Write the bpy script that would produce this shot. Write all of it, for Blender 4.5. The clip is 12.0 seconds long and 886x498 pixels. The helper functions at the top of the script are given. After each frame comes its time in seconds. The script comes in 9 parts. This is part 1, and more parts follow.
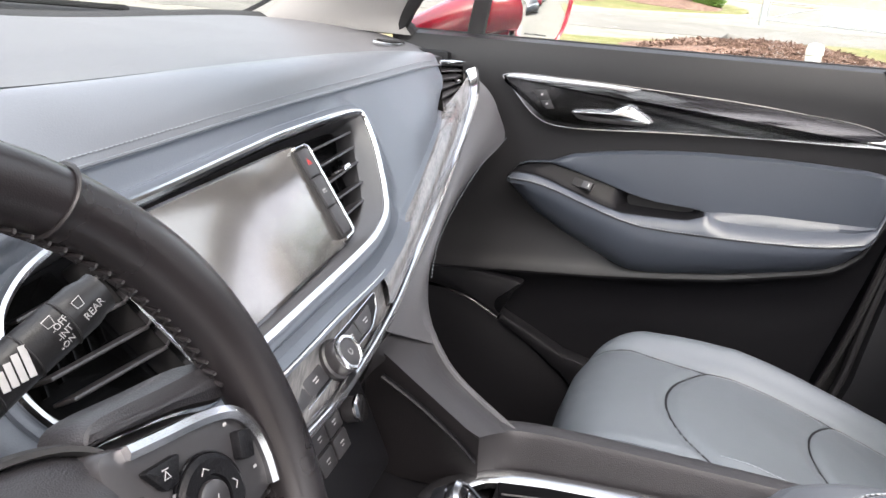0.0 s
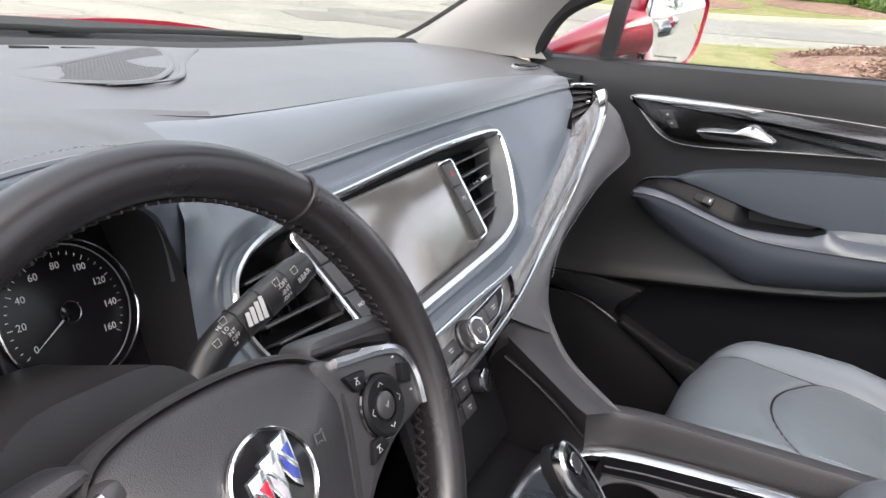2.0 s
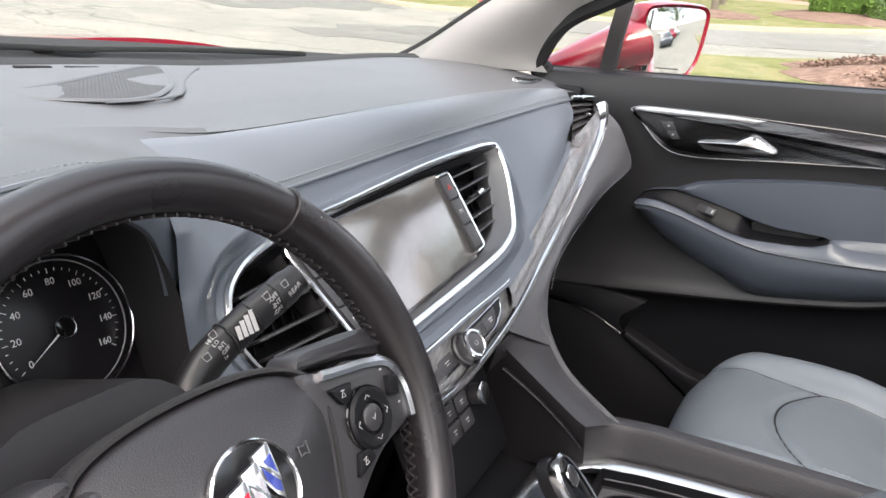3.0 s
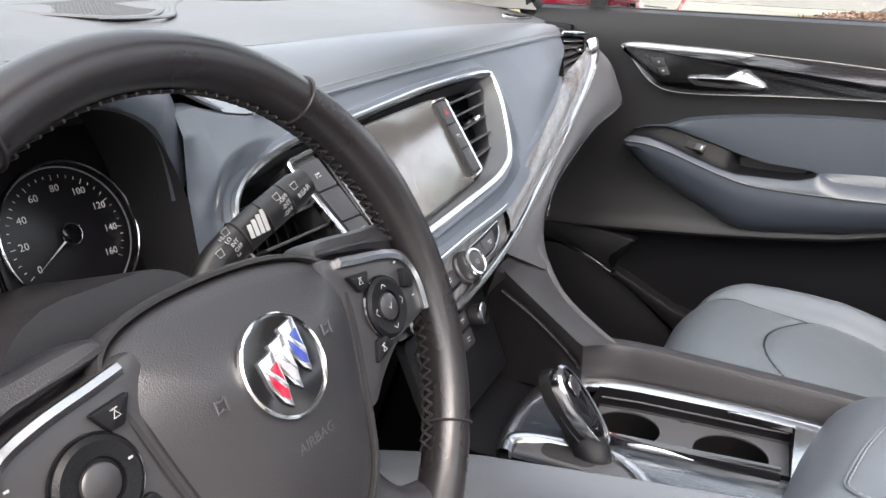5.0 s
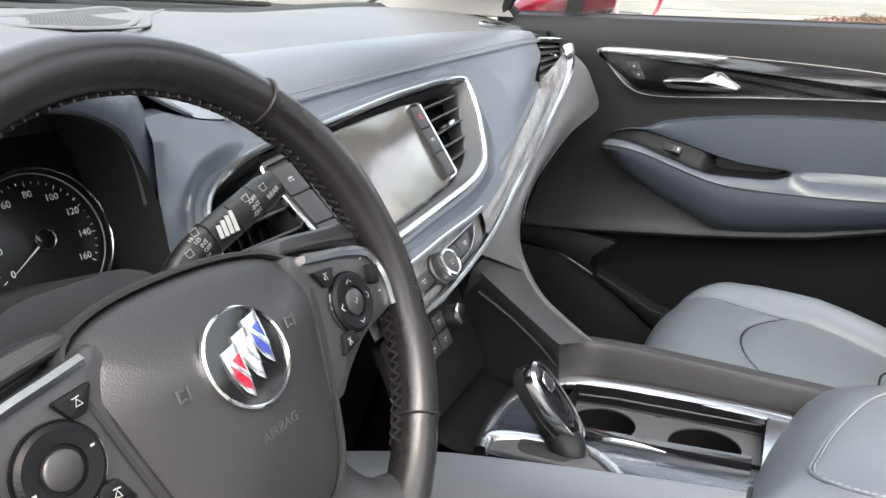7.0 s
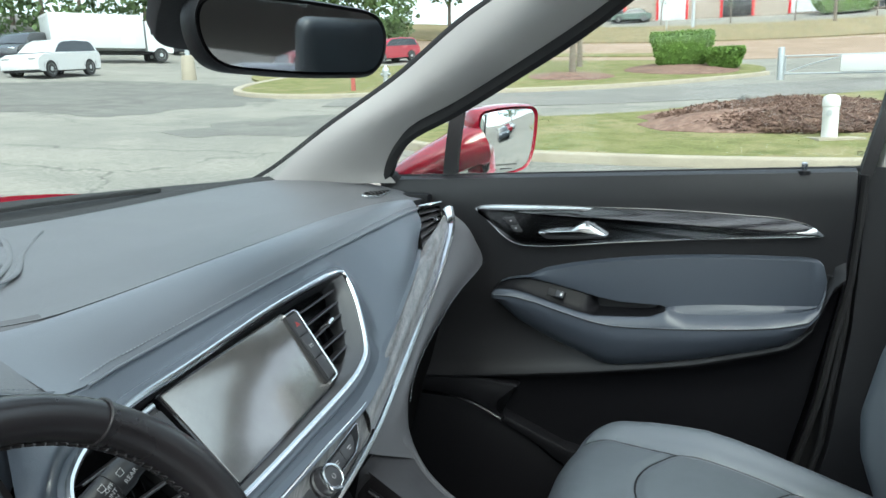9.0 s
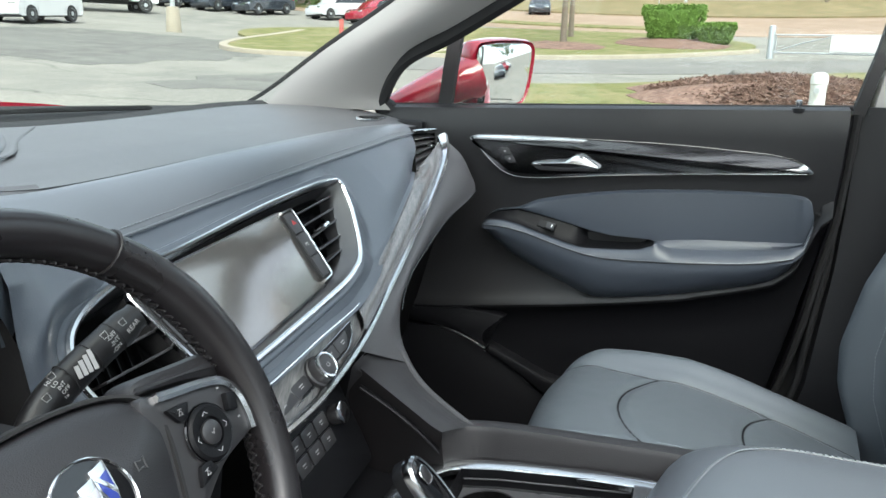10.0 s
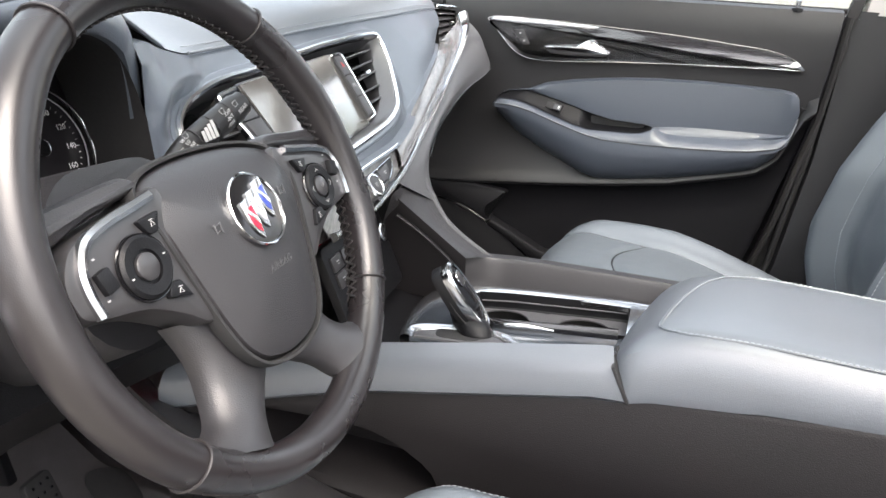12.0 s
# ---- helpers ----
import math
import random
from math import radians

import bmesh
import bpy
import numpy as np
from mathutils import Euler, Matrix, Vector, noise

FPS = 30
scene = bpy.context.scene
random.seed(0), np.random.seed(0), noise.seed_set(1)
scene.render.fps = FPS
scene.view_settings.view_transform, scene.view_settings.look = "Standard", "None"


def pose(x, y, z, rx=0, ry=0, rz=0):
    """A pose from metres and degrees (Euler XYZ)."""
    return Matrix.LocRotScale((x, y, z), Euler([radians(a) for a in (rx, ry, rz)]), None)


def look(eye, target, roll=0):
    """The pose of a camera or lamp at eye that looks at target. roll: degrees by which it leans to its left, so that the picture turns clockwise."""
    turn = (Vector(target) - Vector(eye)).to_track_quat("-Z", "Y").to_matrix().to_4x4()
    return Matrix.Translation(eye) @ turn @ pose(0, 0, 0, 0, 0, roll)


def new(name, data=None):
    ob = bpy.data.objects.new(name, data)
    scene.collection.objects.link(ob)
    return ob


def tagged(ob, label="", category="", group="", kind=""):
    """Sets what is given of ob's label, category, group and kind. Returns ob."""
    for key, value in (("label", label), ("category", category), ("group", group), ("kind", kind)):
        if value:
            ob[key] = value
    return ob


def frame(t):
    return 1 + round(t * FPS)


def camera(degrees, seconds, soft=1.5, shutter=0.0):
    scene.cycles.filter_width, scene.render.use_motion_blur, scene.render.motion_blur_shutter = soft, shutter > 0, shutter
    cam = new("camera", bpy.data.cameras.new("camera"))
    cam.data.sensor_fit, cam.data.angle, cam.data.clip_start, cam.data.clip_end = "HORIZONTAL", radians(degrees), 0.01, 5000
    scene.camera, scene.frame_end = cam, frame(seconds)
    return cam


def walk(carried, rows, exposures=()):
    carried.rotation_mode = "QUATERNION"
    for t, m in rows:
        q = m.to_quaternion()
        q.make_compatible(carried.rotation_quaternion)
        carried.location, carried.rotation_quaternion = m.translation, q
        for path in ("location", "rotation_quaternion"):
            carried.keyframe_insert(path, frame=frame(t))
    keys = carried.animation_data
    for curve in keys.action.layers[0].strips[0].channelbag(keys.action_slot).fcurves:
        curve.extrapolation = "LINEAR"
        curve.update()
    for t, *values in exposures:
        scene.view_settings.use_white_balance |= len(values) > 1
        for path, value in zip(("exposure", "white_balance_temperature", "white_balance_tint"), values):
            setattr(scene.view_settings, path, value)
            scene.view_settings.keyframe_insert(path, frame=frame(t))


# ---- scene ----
cam = camera(62.2, 12.0)
PATH = [
    (0, (-0.494, -0.154, 1.264), (1.343, 0.367, 0.671), 6.1),
    (0.5, (-0.551, -0.164, 1.271), (1.232, 0.524, 0.684), 6.5),
    (1, (-0.596, -0.184, 1.287), (1.146, 0.588, 0.679), 5.9),
    (1.5, (-0.608, -0.203, 1.288), (1.103, 0.623, 0.663), 5.6),
    (2, (-0.616, -0.207, 1.294), (1.089, 0.648, 0.693), 5.3),
    (2.5, (-0.611, -0.216, 1.3), (1.096, 0.655, 0.729), 5.1),
    (2.7, (-0.611, -0.223, 1.299), (1.094, 0.661, 0.741), 4.7),
    (4.3, (-0.626, -0.214, 1.265), (1.067, 0.638, 0.627), 4.6),
    (4.5, (-0.63, -0.213, 1.259), (1.071, 0.625, 0.623), 4.5),
    (5, (-0.635, -0.215, 1.251), (1.065, 0.607, 0.592), 4.4),
    (5.5, (-0.634, -0.225, 1.245), (1.07, 0.582, 0.579), 4.3),
    (6, (-0.636, -0.235, 1.245), (1.071, 0.569, 0.584), 4.1),
    (6.5, (-0.641, -0.239, 1.247), (1.07, 0.568, 0.597), 3.8),
    (6.7, (-0.641, -0.238, 1.246), (1.071, 0.57, 0.603), 3.7),
    (8.3, (-0.625, -0.267, 1.309), (1.169, 0.478, 0.832), 0.3),
    (8.5, (-0.626, -0.279, 1.345), (1.188, 0.444, 0.912), -0.5),
    (9, (-0.625, -0.305, 1.377), (1.225, 0.364, 1.011), -1.4),
    (9.5, (-0.627, -0.297, 1.355), (1.232, 0.332, 0.97), -0.7),
    (10, (-0.65, -0.293, 1.298), (1.198, 0.324, 0.846), 1.1),
    (10.5, (-0.726, -0.291, 1.246), (1.098, 0.332, 0.713), 3.3),
    (11, (-0.848, -0.274, 1.217), (0.953, 0.353, 0.614), 5.1),
    (11.5, (-0.917, -0.256, 1.202), (0.867, 0.371, 0.55), 6.5),
    (12, (-0.809, -0.266, 1.221), (1.009, 0.249, 0.568), 5.4),
]
walk(cam, [(t, look(eye, target, roll)) for t, eye, target, roll in PATH], [(0.0, 1.7, 6900, 16), (0.5, 1.5, 6800, 15), (2.5, 1.4, 6850, 15), (4.5, 1.55, 6900, 15), (6.5, 1.7, 6900, 12), (8.3, 1.2, 6550, 8), (9.0, 0.9, 6100, 0), (9.6, 0.9, 6100, 0), (10.0, 1.05, 6350, 4), (10.5, 1.25, 6500, 12), (11.0, 1.6, 6850, 15), (11.5, 1.8, 7000, 15), (12.0, 1.9, 6900, 12)])

# ---- world and light ----
world = bpy.data.worlds.new("sky_world")
scene.world = world
world.use_nodes = True
wn = world.node_tree.nodes
sky = wn.new("ShaderNodeTexSky")
sky.sky_type = "NISHITA"
sky.sun_disc = False
sky.sun_elevation, sky.sun_rotation = radians(58), radians(239)
sky.air_density, sky.dust_density, sky.ozone_density = 1.0, 4.0, 1.0
wn["Background"].inputs["Strength"].default_value = 0.30
haze = wn.new("ShaderNodeHueSaturation")
haze.inputs["Saturation"].default_value = 0.45
world.node_tree.links.new(sky.outputs[0], haze.inputs["Color"])
world.node_tree.links.new(haze.outputs[0], wn["Background"].inputs["Color"])
sun_data = bpy.data.lights.new("sun", "SUN")
sun_data.energy, sun_data.angle, sun_data.color = 0.35, radians(50), (1.0, 0.97, 0.94)
sun = new("sun", sun_data)
sun.matrix_world = look((-10, -6, 18.7), (0, 0, 0))

# ---- materials ----


def mat(name, color, rough=0.5, metal=0.0, vary=0.12, grain=0.0, scale=200.0, pebble=False, coat=0.0, spec=0.5,
        blotch=3.0, rough_vary=0.1, stretch=None, tone=None, turn=None):
    """A painted, moulded or woven surface: colour with blotches and fine grain, a relief of grain, and uneven gloss."""
    m = bpy.data.materials.new(name)
    m.use_nodes = True
    nt, n = m.node_tree, m.node_tree.nodes
    b = n["Principled BSDF"]
    co = n.new("ShaderNodeTexCoord")
    mp = n.new("ShaderNodeMapping")
    nt.links.new(co.outputs["Object"], mp.inputs["Vector"])
    if stretch:
        mp.inputs["Scale"].default_value = stretch
    if turn:
        mp.vector_type = "TEXTURE"
        mp.inputs["Scale"].default_value = tuple(1 / k for k in stretch)
        mp.inputs["Rotation"].default_value = turn
    big = n.new("ShaderNodeTexNoise")
    big.inputs["Scale"].default_value, big.inputs["Detail"].default_value = blotch, 5.0
    fine = n.new("ShaderNodeTexNoise")
    fine.inputs["Scale"].default_value, fine.inputs["Detail"].default_value = scale, 3.0
    for x in (big, fine):
        nt.links.new(mp.outputs[0], x.inputs["Vector"])
    add = n.new("ShaderNodeMath")
    add.operation = "ADD"
    nt.links.new(big.outputs["Fac"], add.inputs[0])
    nt.links.new(fine.outputs["Fac"], add.inputs[1])
    ramp = n.new("ShaderNodeMapRange")
    ramp.inputs["From Min"].default_value, ramp.inputs["From Max"].default_value = 0.6, 1.4
    nt.links.new(add.outputs[0], ramp.inputs["Value"])
    mix = n.new("ShaderNodeMix")
    mix.data_type = "RGBA"
    dark = tone if tone else tuple(c * (1 - vary) for c in color)
    light = tuple(min(1, c * (1 + vary)) for c in color)
    mix.inputs["A"].default_value, mix.inputs["B"].default_value = (*dark, 1), (*light, 1)
    nt.links.new(ramp.outputs[0], mix.inputs["Factor"])
    nt.links.new(mix.outputs["Result"], b.inputs["Base Color"])
    rr = n.new("ShaderNodeMapRange")
    rr.inputs["To Min"].default_value, rr.inputs["To Max"].default_value = max(0.02, rough - rough_vary), min(1, rough + rough_vary)
    nt.links.new(big.outputs["Fac"], rr.inputs["Value"])
    nt.links.new(rr.outputs[0], b.inputs["Roughness"])
    b.inputs["Metallic"].default_value, b.inputs["Coat Weight"].default_value = metal, coat
    b.inputs["Specular IOR Level"].default_value = spec
    b.inputs["Coat Roughness"].default_value = 0.08
    if grain:
        src = fine
        out = "Fac"
        if pebble:
            src = n.new("ShaderNodeTexVoronoi")
            src.feature = "SMOOTH_F1"
            src.inputs["Scale"].default_value = scale
            nt.links.new(mp.outputs[0], src.inputs["Vector"])
            out = "Distance"
        bump = n.new("ShaderNodeBump")
        bump.inputs["Strength"].default_value, bump.inputs["Distance"].default_value = grain, 0.001
        nt.links.new(src.outputs[out], bump.inputs["Height"])
        nt.links.new(bump.outputs[0], b.inputs["Normal"])
    return m


LEATHER = mat("blue_grey_leather", (0.102, 0.114, 0.130), 0.33, vary=0.08, grain=0.14, scale=900, pebble=True, blotch=4, spec=0.8)
SEAT = mat("seat_leather", (0.090, 0.105, 0.119), 0.33, vary=0.10, grain=0.16, scale=800, pebble=True, blotch=7, spec=0.8, rough_vary=0.05)
PAD = mat("dash_pad", (0.085, 0.088, 0.094), 0.42, vary=0.06, grain=0.2, scale=1200, pebble=True, spec=0.6)
BLACK = mat("black_plastic", (0.0056, 0.0057, 0.0068), 0.45, vary=0.1, grain=0.25, scale=1100, pebble=True, spec=0.24)
GREY = mat("charcoal_plastic", (0.066, 0.066, 0.070), 0.42, vary=0.08, grain=0.3, scale=1100, pebble=True)
WHEEL = mat("black_wheel_leather", (0.0145, 0.0126, 0.0136), 0.30, vary=0.2, grain=0.07, scale=1700, pebble=True, blotch=14, rough_vary=0.16, spec=0.62)
VINYL = mat("black_airbag_vinyl", (0.0200, 0.0192, 0.0213), 0.42, vary=0.1, grain=0.25, scale=1300, pebble=True, spec=0.75)
# near-black for glove box and wells: their deep shade is put into the colour
SHADE_BLACK = mat("recess_shade_black", (0.003, 0.003, 0.003), 0.9, vary=0.1, spec=0.1)
GLOSS = mat("piano_black", (0.006, 0.006, 0.007), 0.08, vary=0.1, coat=0.6)
SATIN = mat("dark_grey_switch", (0.030, 0.029, 0.031), 0.33, vary=0.08, spec=0.65)
DISH = mat("satin_charcoal", (0.060, 0.061, 0.065), 0.34, vary=0.06, spec=0.6)
KEY_GREY = mat("charcoal_keys", (0.034, 0.034, 0.037), 0.45, vary=0.06, spec=0.5)
WALLS = mat("brown_black_plastic", (0.0085, 0.0076, 0.0083), 0.55, vary=0.1, grain=0.3, scale=900, pebble=True, spec=0.25)
BRACE = mat("grained_charcoal_brace", (0.023, 0.022, 0.0235), 0.42, vary=0.08, grain=0.3, scale=1000, pebble=True, spec=0.45)
STALKS = mat("black_stalk_plastic", (0.012, 0.0118, 0.0125), 0.38, vary=0.08, grain=0.12, scale=1200, pebble=True, spec=0.5)
MESH_GREY = mat("charcoal_mesh", (0.055, 0.057, 0.061), 0.6, vary=0.06, grain=0.5, scale=1500, pebble=True)
ARM_LEATHER = mat("slate_blue_leather", (0.058, 0.069, 0.087), 0.34, vary=0.08, grain=0.14, scale=900, pebble=True, blotch=4, spec=0.6)
CHROME = mat("chrome", (0.76, 0.77, 0.78), 0.15, 1.0, vary=0.03, rough_vary=0.05)
SOFT_CHROME = mat("soft_chrome", (0.48, 0.49, 0.51), 0.2, 1.0, vary=0.05, rough_vary=0.06)
SILVER = mat("satin_silver", (0.62, 0.63, 0.65), 0.24, 1.0, vary=0.05)
WOOD = mat("dark_striped_wood_film", (0.165, 0.163, 0.162), 0.2, vary=0.1, scale=40, blotch=7, stretch=(1.0, 14, 26), coat=0.3, tone=(0.05, 0.051, 0.055), turn=(0, radians(-26), radians(8)))
FILM = mat("dark_blue_striped_film", (0.060, 0.072, 0.085), 0.14, vary=0.1, scale=50, blotch=14, stretch=(14, 1.4, 10), coat=0.6, tone=(0.012, 0.014, 0.018))
SPEAR = mat("dark_spear_wood_film", (0.034, 0.032, 0.036), 0.14, vary=0.1, scale=60, blotch=20, stretch=(3, 1.0, 26), coat=0.7, tone=(0.006, 0.006, 0.008))
STITCH = mat("grey_thread", (0.23, 0.25, 0.27), 0.8, vary=0.15)
DSTITCH = mat("black_thread", (0.02, 0.018, 0.019), 0.45, vary=0.15)
WHITE = mat("white_print", (0.36, 0.36, 0.36), 0.6, vary=0.03)
END_VINYL = mat("charcoal_end_vinyl", (0.066, 0.062, 0.064), 0.42, vary=0.1, grain=0.5, scale=800, pebble=True)
NUMERAL = mat("white_dial_print", (0.8, 0.8, 0.8), 0.5, vary=0.03)
RING = mat("pale_dial_ring", (0.26, 0.265, 0.28), 0.35, 0.0, vary=0.03)
# darker copy of the dash leather: shade on driver-facing surfaces put into the colour
SHADED_LEATHER = mat("shaded_blue_grey_leather", (0.074, 0.088, 0.108), 0.34, vary=0.08, grain=0.14, scale=900, pebble=True, blotch=4, spec=0.7)
RED = mat("red_print", (0.55, 0.02, 0.02), 0.5, vary=0.05)
BLUE = mat("blue_enamel", (0.03, 0.05, 0.25), 0.15, coat=0.6)
REDEN = mat("red_enamel", (0.42, 0.01, 0.03), 0.15, coat=0.6)
PALE = mat("silver_enamel", (0.6, 0.58, 0.62), 0.2, 0.6)
# pale brown mottling puts glare and mirrored trees into the screen's colour
SCREEN = mat("screen_glass", (0.29, 0.28, 0.265), 0.20, 0.85, vary=0.10, rough_vary=0.03, spec=0.7, coat=0.5, blotch=30)
# the dark cabin this mirror should reflect is put into its colour
DARK_MIRROR = mat("darkened_mirror_glass", (0.30, 0.31, 0.32), 0.03, 1.0, vary=0.0, rough_vary=0.0)
CARPET = mat("black_carpet", (0.062, 0.058, 0.060), 0.95, vary=0.35, grain=1.0, scale=900, blotch=20)
DOOR_TOP = mat("charcoal_door_vinyl", (0.0155, 0.0155, 0.017), 0.42, vary=0.1, grain=0.25, scale=1100, pebble=True, spec=0.4)
RUBBER = mat("black_rubber", (0.015, 0.015, 0.016), 0.75, vary=0.15, grain=0.3)
PILLAR = mat("light_grey_trim", (0.38, 0.37, 0.355), 0.75, vary=0.05, grain=0.4, scale=900)
PAINT = mat("red_car_paint", (0.30, 0.008, 0.025), 0.25, vary=0.06, coat=1.0)
BUCKLE = mat("red_button", (0.50, 0.015, 0.015), 0.4, vary=0.05)
DIAL = mat("dial_face", (0.014, 0.013, 0.015), 0.35, vary=0.1)
MIRROR = mat("mirror_glass", (0.9, 0.9, 0.9), 0.02, 1.0, vary=0.0, rough_vary=0.0)


def earth(name, first, second, third, scales, crack=0.0, relief=0.6):
    """Open ground: three colours mixed by wide, middling and fine noise, with thin dark cracks where crack is given."""
    m = bpy.data.materials.new(name)
    m.use_nodes = True
    nt, n = m.node_tree, m.node_tree.nodes
    b = n["Principled BSDF"]
    b.inputs["Roughness"].default_value = 0.95
    b.inputs["Specular IOR Level"].default_value = 0.2
    co = n.new("ShaderNodeTexCoord")

    def noise_fac(scale, lo, hi, detail=6.0):
        t = n.new("ShaderNodeTexNoise")
        t.inputs["Scale"].default_value, t.inputs["Detail"].default_value = scale, detail
        nt.links.new(co.outputs["Object"], t.inputs["Vector"])
        r = n.new("ShaderNodeMapRange")
        r.inputs["From Min"].default_value, r.inputs["From Max"].default_value = lo, hi
        nt.links.new(t.outputs["Fac"], r.inputs["Value"])
        return r.outputs[0]

    def blend(a, bb, fac, mode="MIX"):
        x = n.new("ShaderNodeMix")
        x.data_type, x.blend_type = "RGBA", mode
        for key, v in (("A", a), ("B", bb)):
            if isinstance(v, tuple):
                x.inputs[key].default_value = (*v, 1)
            else:
                nt.links.new(v, x.inputs[key])
        if isinstance(fac, float):
            x.inputs["Factor"].default_value = fac
        else:
            nt.links.new(fac, x.inputs["Factor"])
        return x.outputs["Result"]

    c = blend(first, second, noise_fac(scales[0], 0.38, 0.62))
    c = blend(c, third, noise_fac(scales[1], 0.45, 0.68))
    fine = noise_fac(scales[2], 0.25, 0.75, 3.0)
    c = blend(c, blend((0.30, 0.30, 0.30), (0.92, 0.92, 0.92), fine), 0.75, "MULTIPLY")
    if crack:
        v = n.new("ShaderNodeTexVoronoi")
        v.feature = "DISTANCE_TO_EDGE"
        v.inputs["Scale"].default_value = 0.22
        wob = n.new("ShaderNodeTexNoise")
        wob.inputs["Scale"].default_value, wob.inputs["Detail"].default_value = 1.1, 6.0
        nt.links.new(co.outputs["Object"], wob.inputs["Vector"])
        mv = n.new("ShaderNodeVectorMath")
        mv.operation = "MULTIPLY_ADD"
        mv.inputs[1].default_value = (1.8, 1.8, 0.0)
        nt.links.new(wob.outputs["Color"], mv.inputs[0])
        nt.links.new(co.outputs["Object"], mv.inputs[2])
        nt.links.new(mv.outputs[0], v.inputs["Vector"])
        r = n.new("ShaderNodeMapRange")
        r.inputs["From Max"].default_value, r.inputs["To Min"].default_value, r.inputs["To Max"].default_value = 0.010, crack, 0.0
        nt.links.new(v.outputs["Distance"], r.inputs["Value"])
        c = blend(c, (0.07, 0.068, 0.062), r.outputs[0])
    nt.links.new(c, b.inputs["Base Color"])
    bp_ = n.new("ShaderNodeBump")
    bp_.inputs["Strength"].default_value, bp_.inputs["Distance"].default_value = relief, 0.01
    nt.links.new(fine, bp_.inputs["Height"])
    nt.links.new(bp_.outputs[0], b.inputs["Normal"])
    return m


def glass_mat(name, tint):
    """A thin pane: clear, with a plain reflection that grows at a slant."""
    m = bpy.data.materials.new(name)
    m.use_nodes = True
    nt, n = m.node_tree, m.node_tree.nodes
    n.remove(n["Principled BSDF"])
    tr, gl, mx, lw = n.new("ShaderNodeBsdfTransparent"), n.new("ShaderNodeBsdfGlossy"), n.new("ShaderNodeMixShader"), n.new("ShaderNodeLayerWeight")
    pw, mr = n.new("ShaderNodeMath"), n.new("ShaderNodeMapRange")
    pw.operation, pw.inputs[1].default_value = "POWER", 4.0
    mr.inputs["To Min"].default_value, mr.inputs["To Max"].default_value = 0.010, 0.10
    tr.inputs["Color"].default_value = (*tint, 1)
    gl.inputs["Roughness"].default_value = 0.02
    nt.links.new(lw.outputs["Facing"], pw.inputs[0])
    nt.links.new(pw.outputs[0], mr.inputs["Value"])
    nt.links.new(mr.outputs[0], mx.inputs[0])
    nt.links.new(tr.outputs[0], mx.inputs[1])
    nt.links.new(gl.outputs[0], mx.inputs[2])
    nt.links.new(mx.outputs[0], n["Material Output"].inputs["Surface"])
    return m


GLASS = glass_mat("window_glass", (0.93, 0.96, 0.94))

# ---- shaping helpers ----


# the car's own axes laid into the world
CABIN = Matrix(((0.9935, 0.0705, -0.0111, 0.0171), (0.0029, 0.9897, -0.0022, 0.002), (-0.0131, 0.0017, 0.9866, 0.0222), (0, 0, 0, 1)))
WORLD = Matrix.Identity(4)
LAY = WORLD


def thing(name, at, label, category, group="", kind=""):
    ob = new(name)
    ob.location = LAY @ Vector(at)
    ob.empty_display_size = 0.02
    return tagged(ob, label, category, group, kind)


def part(name, bm, material, parent=None, label="", smooth=True, auto=40):
    """Links a bmesh, built in the car's or the world's axes, as one mesh under a thing or part."""
    bm.transform(LAY)
    bmesh.ops.recalc_face_normals(bm, faces=bm.faces)
    me = bpy.data.meshes.new(name)
    if smooth:
        lim = radians(auto)
        for e in bm.edges:
            e.smooth = not (len(e.link_faces) == 2 and e.calc_face_angle(0) > lim)
        for f in bm.faces:
            f.smooth = True
    bm.to_mesh(me)
    bm.free()
    me.materials.append(material)
    ob = new(name, me)
    if parent is not None:
        root = parent
        off = Vector(parent.location)
        while root.parent is not None:
            root = root.parent
            off = off + Vector(root.location)
        me.transform(Matrix.Translation(-off))
        ob.parent = parent
    if label:
        ob["label"] = label
    return ob


def spl(pts, n=40, closed=False):
    """Points along a Catmull-Rom curve through pts."""
    p = [Vector(q) for q in pts]
    m = len(p)
    out = []
    segs = m if closed else m - 1
    for i in range(n):
        s = i / (n if closed else n - 1) * segs
        k = min(int(s), segs - 1)
        f = s - k
        g = (lambda j: p[j % m]) if closed else (lambda j: p[max(0, min(m - 1, j))])
        a, b, c, d = g(k - 1), g(k), g(k + 1), g(k + 2)
        out.append(0.5 * ((2 * b) + (c - a) * f + (2 * a - 5 * b + 4 * c - d) * f * f + (3 * b - a - 3 * c + d) * f * f * f))
    return out


def lerp(xs, ys, x):
    return float(np.interp(x, xs, ys))


def loft(rows, closed_u=False, closed_v=False, caps=False, bm=None):
    """Quads between rows of points; closed_u joins each row's ends, closed_v the last row to the first."""
    bm = bm or bmesh.new()
    vs = [[bm.verts.new(p) for p in r] for r in rows]
    nr, nc = len(vs), len(vs[0])
    for i in range(nr if closed_v else nr - 1):
        for j in range(nc if closed_u else nc - 1):
            q = (vs[i][j], vs[i][(j + 1) % nc], vs[(i + 1) % nr][(j + 1) % nc], vs[(i + 1) % nr][j])
            try:
                bm.faces.new(q)
            except ValueError:
                pass
    if caps and closed_u:
        bm.faces.new(vs[0][::-1])
        bm.faces.new(vs[-1])
    return bm


def disc_prof(a, b, n=10):
    return [(a * math.cos(2 * math.pi * i / n), b * math.sin(2 * math.pi * i / n)) for i in range(n)]


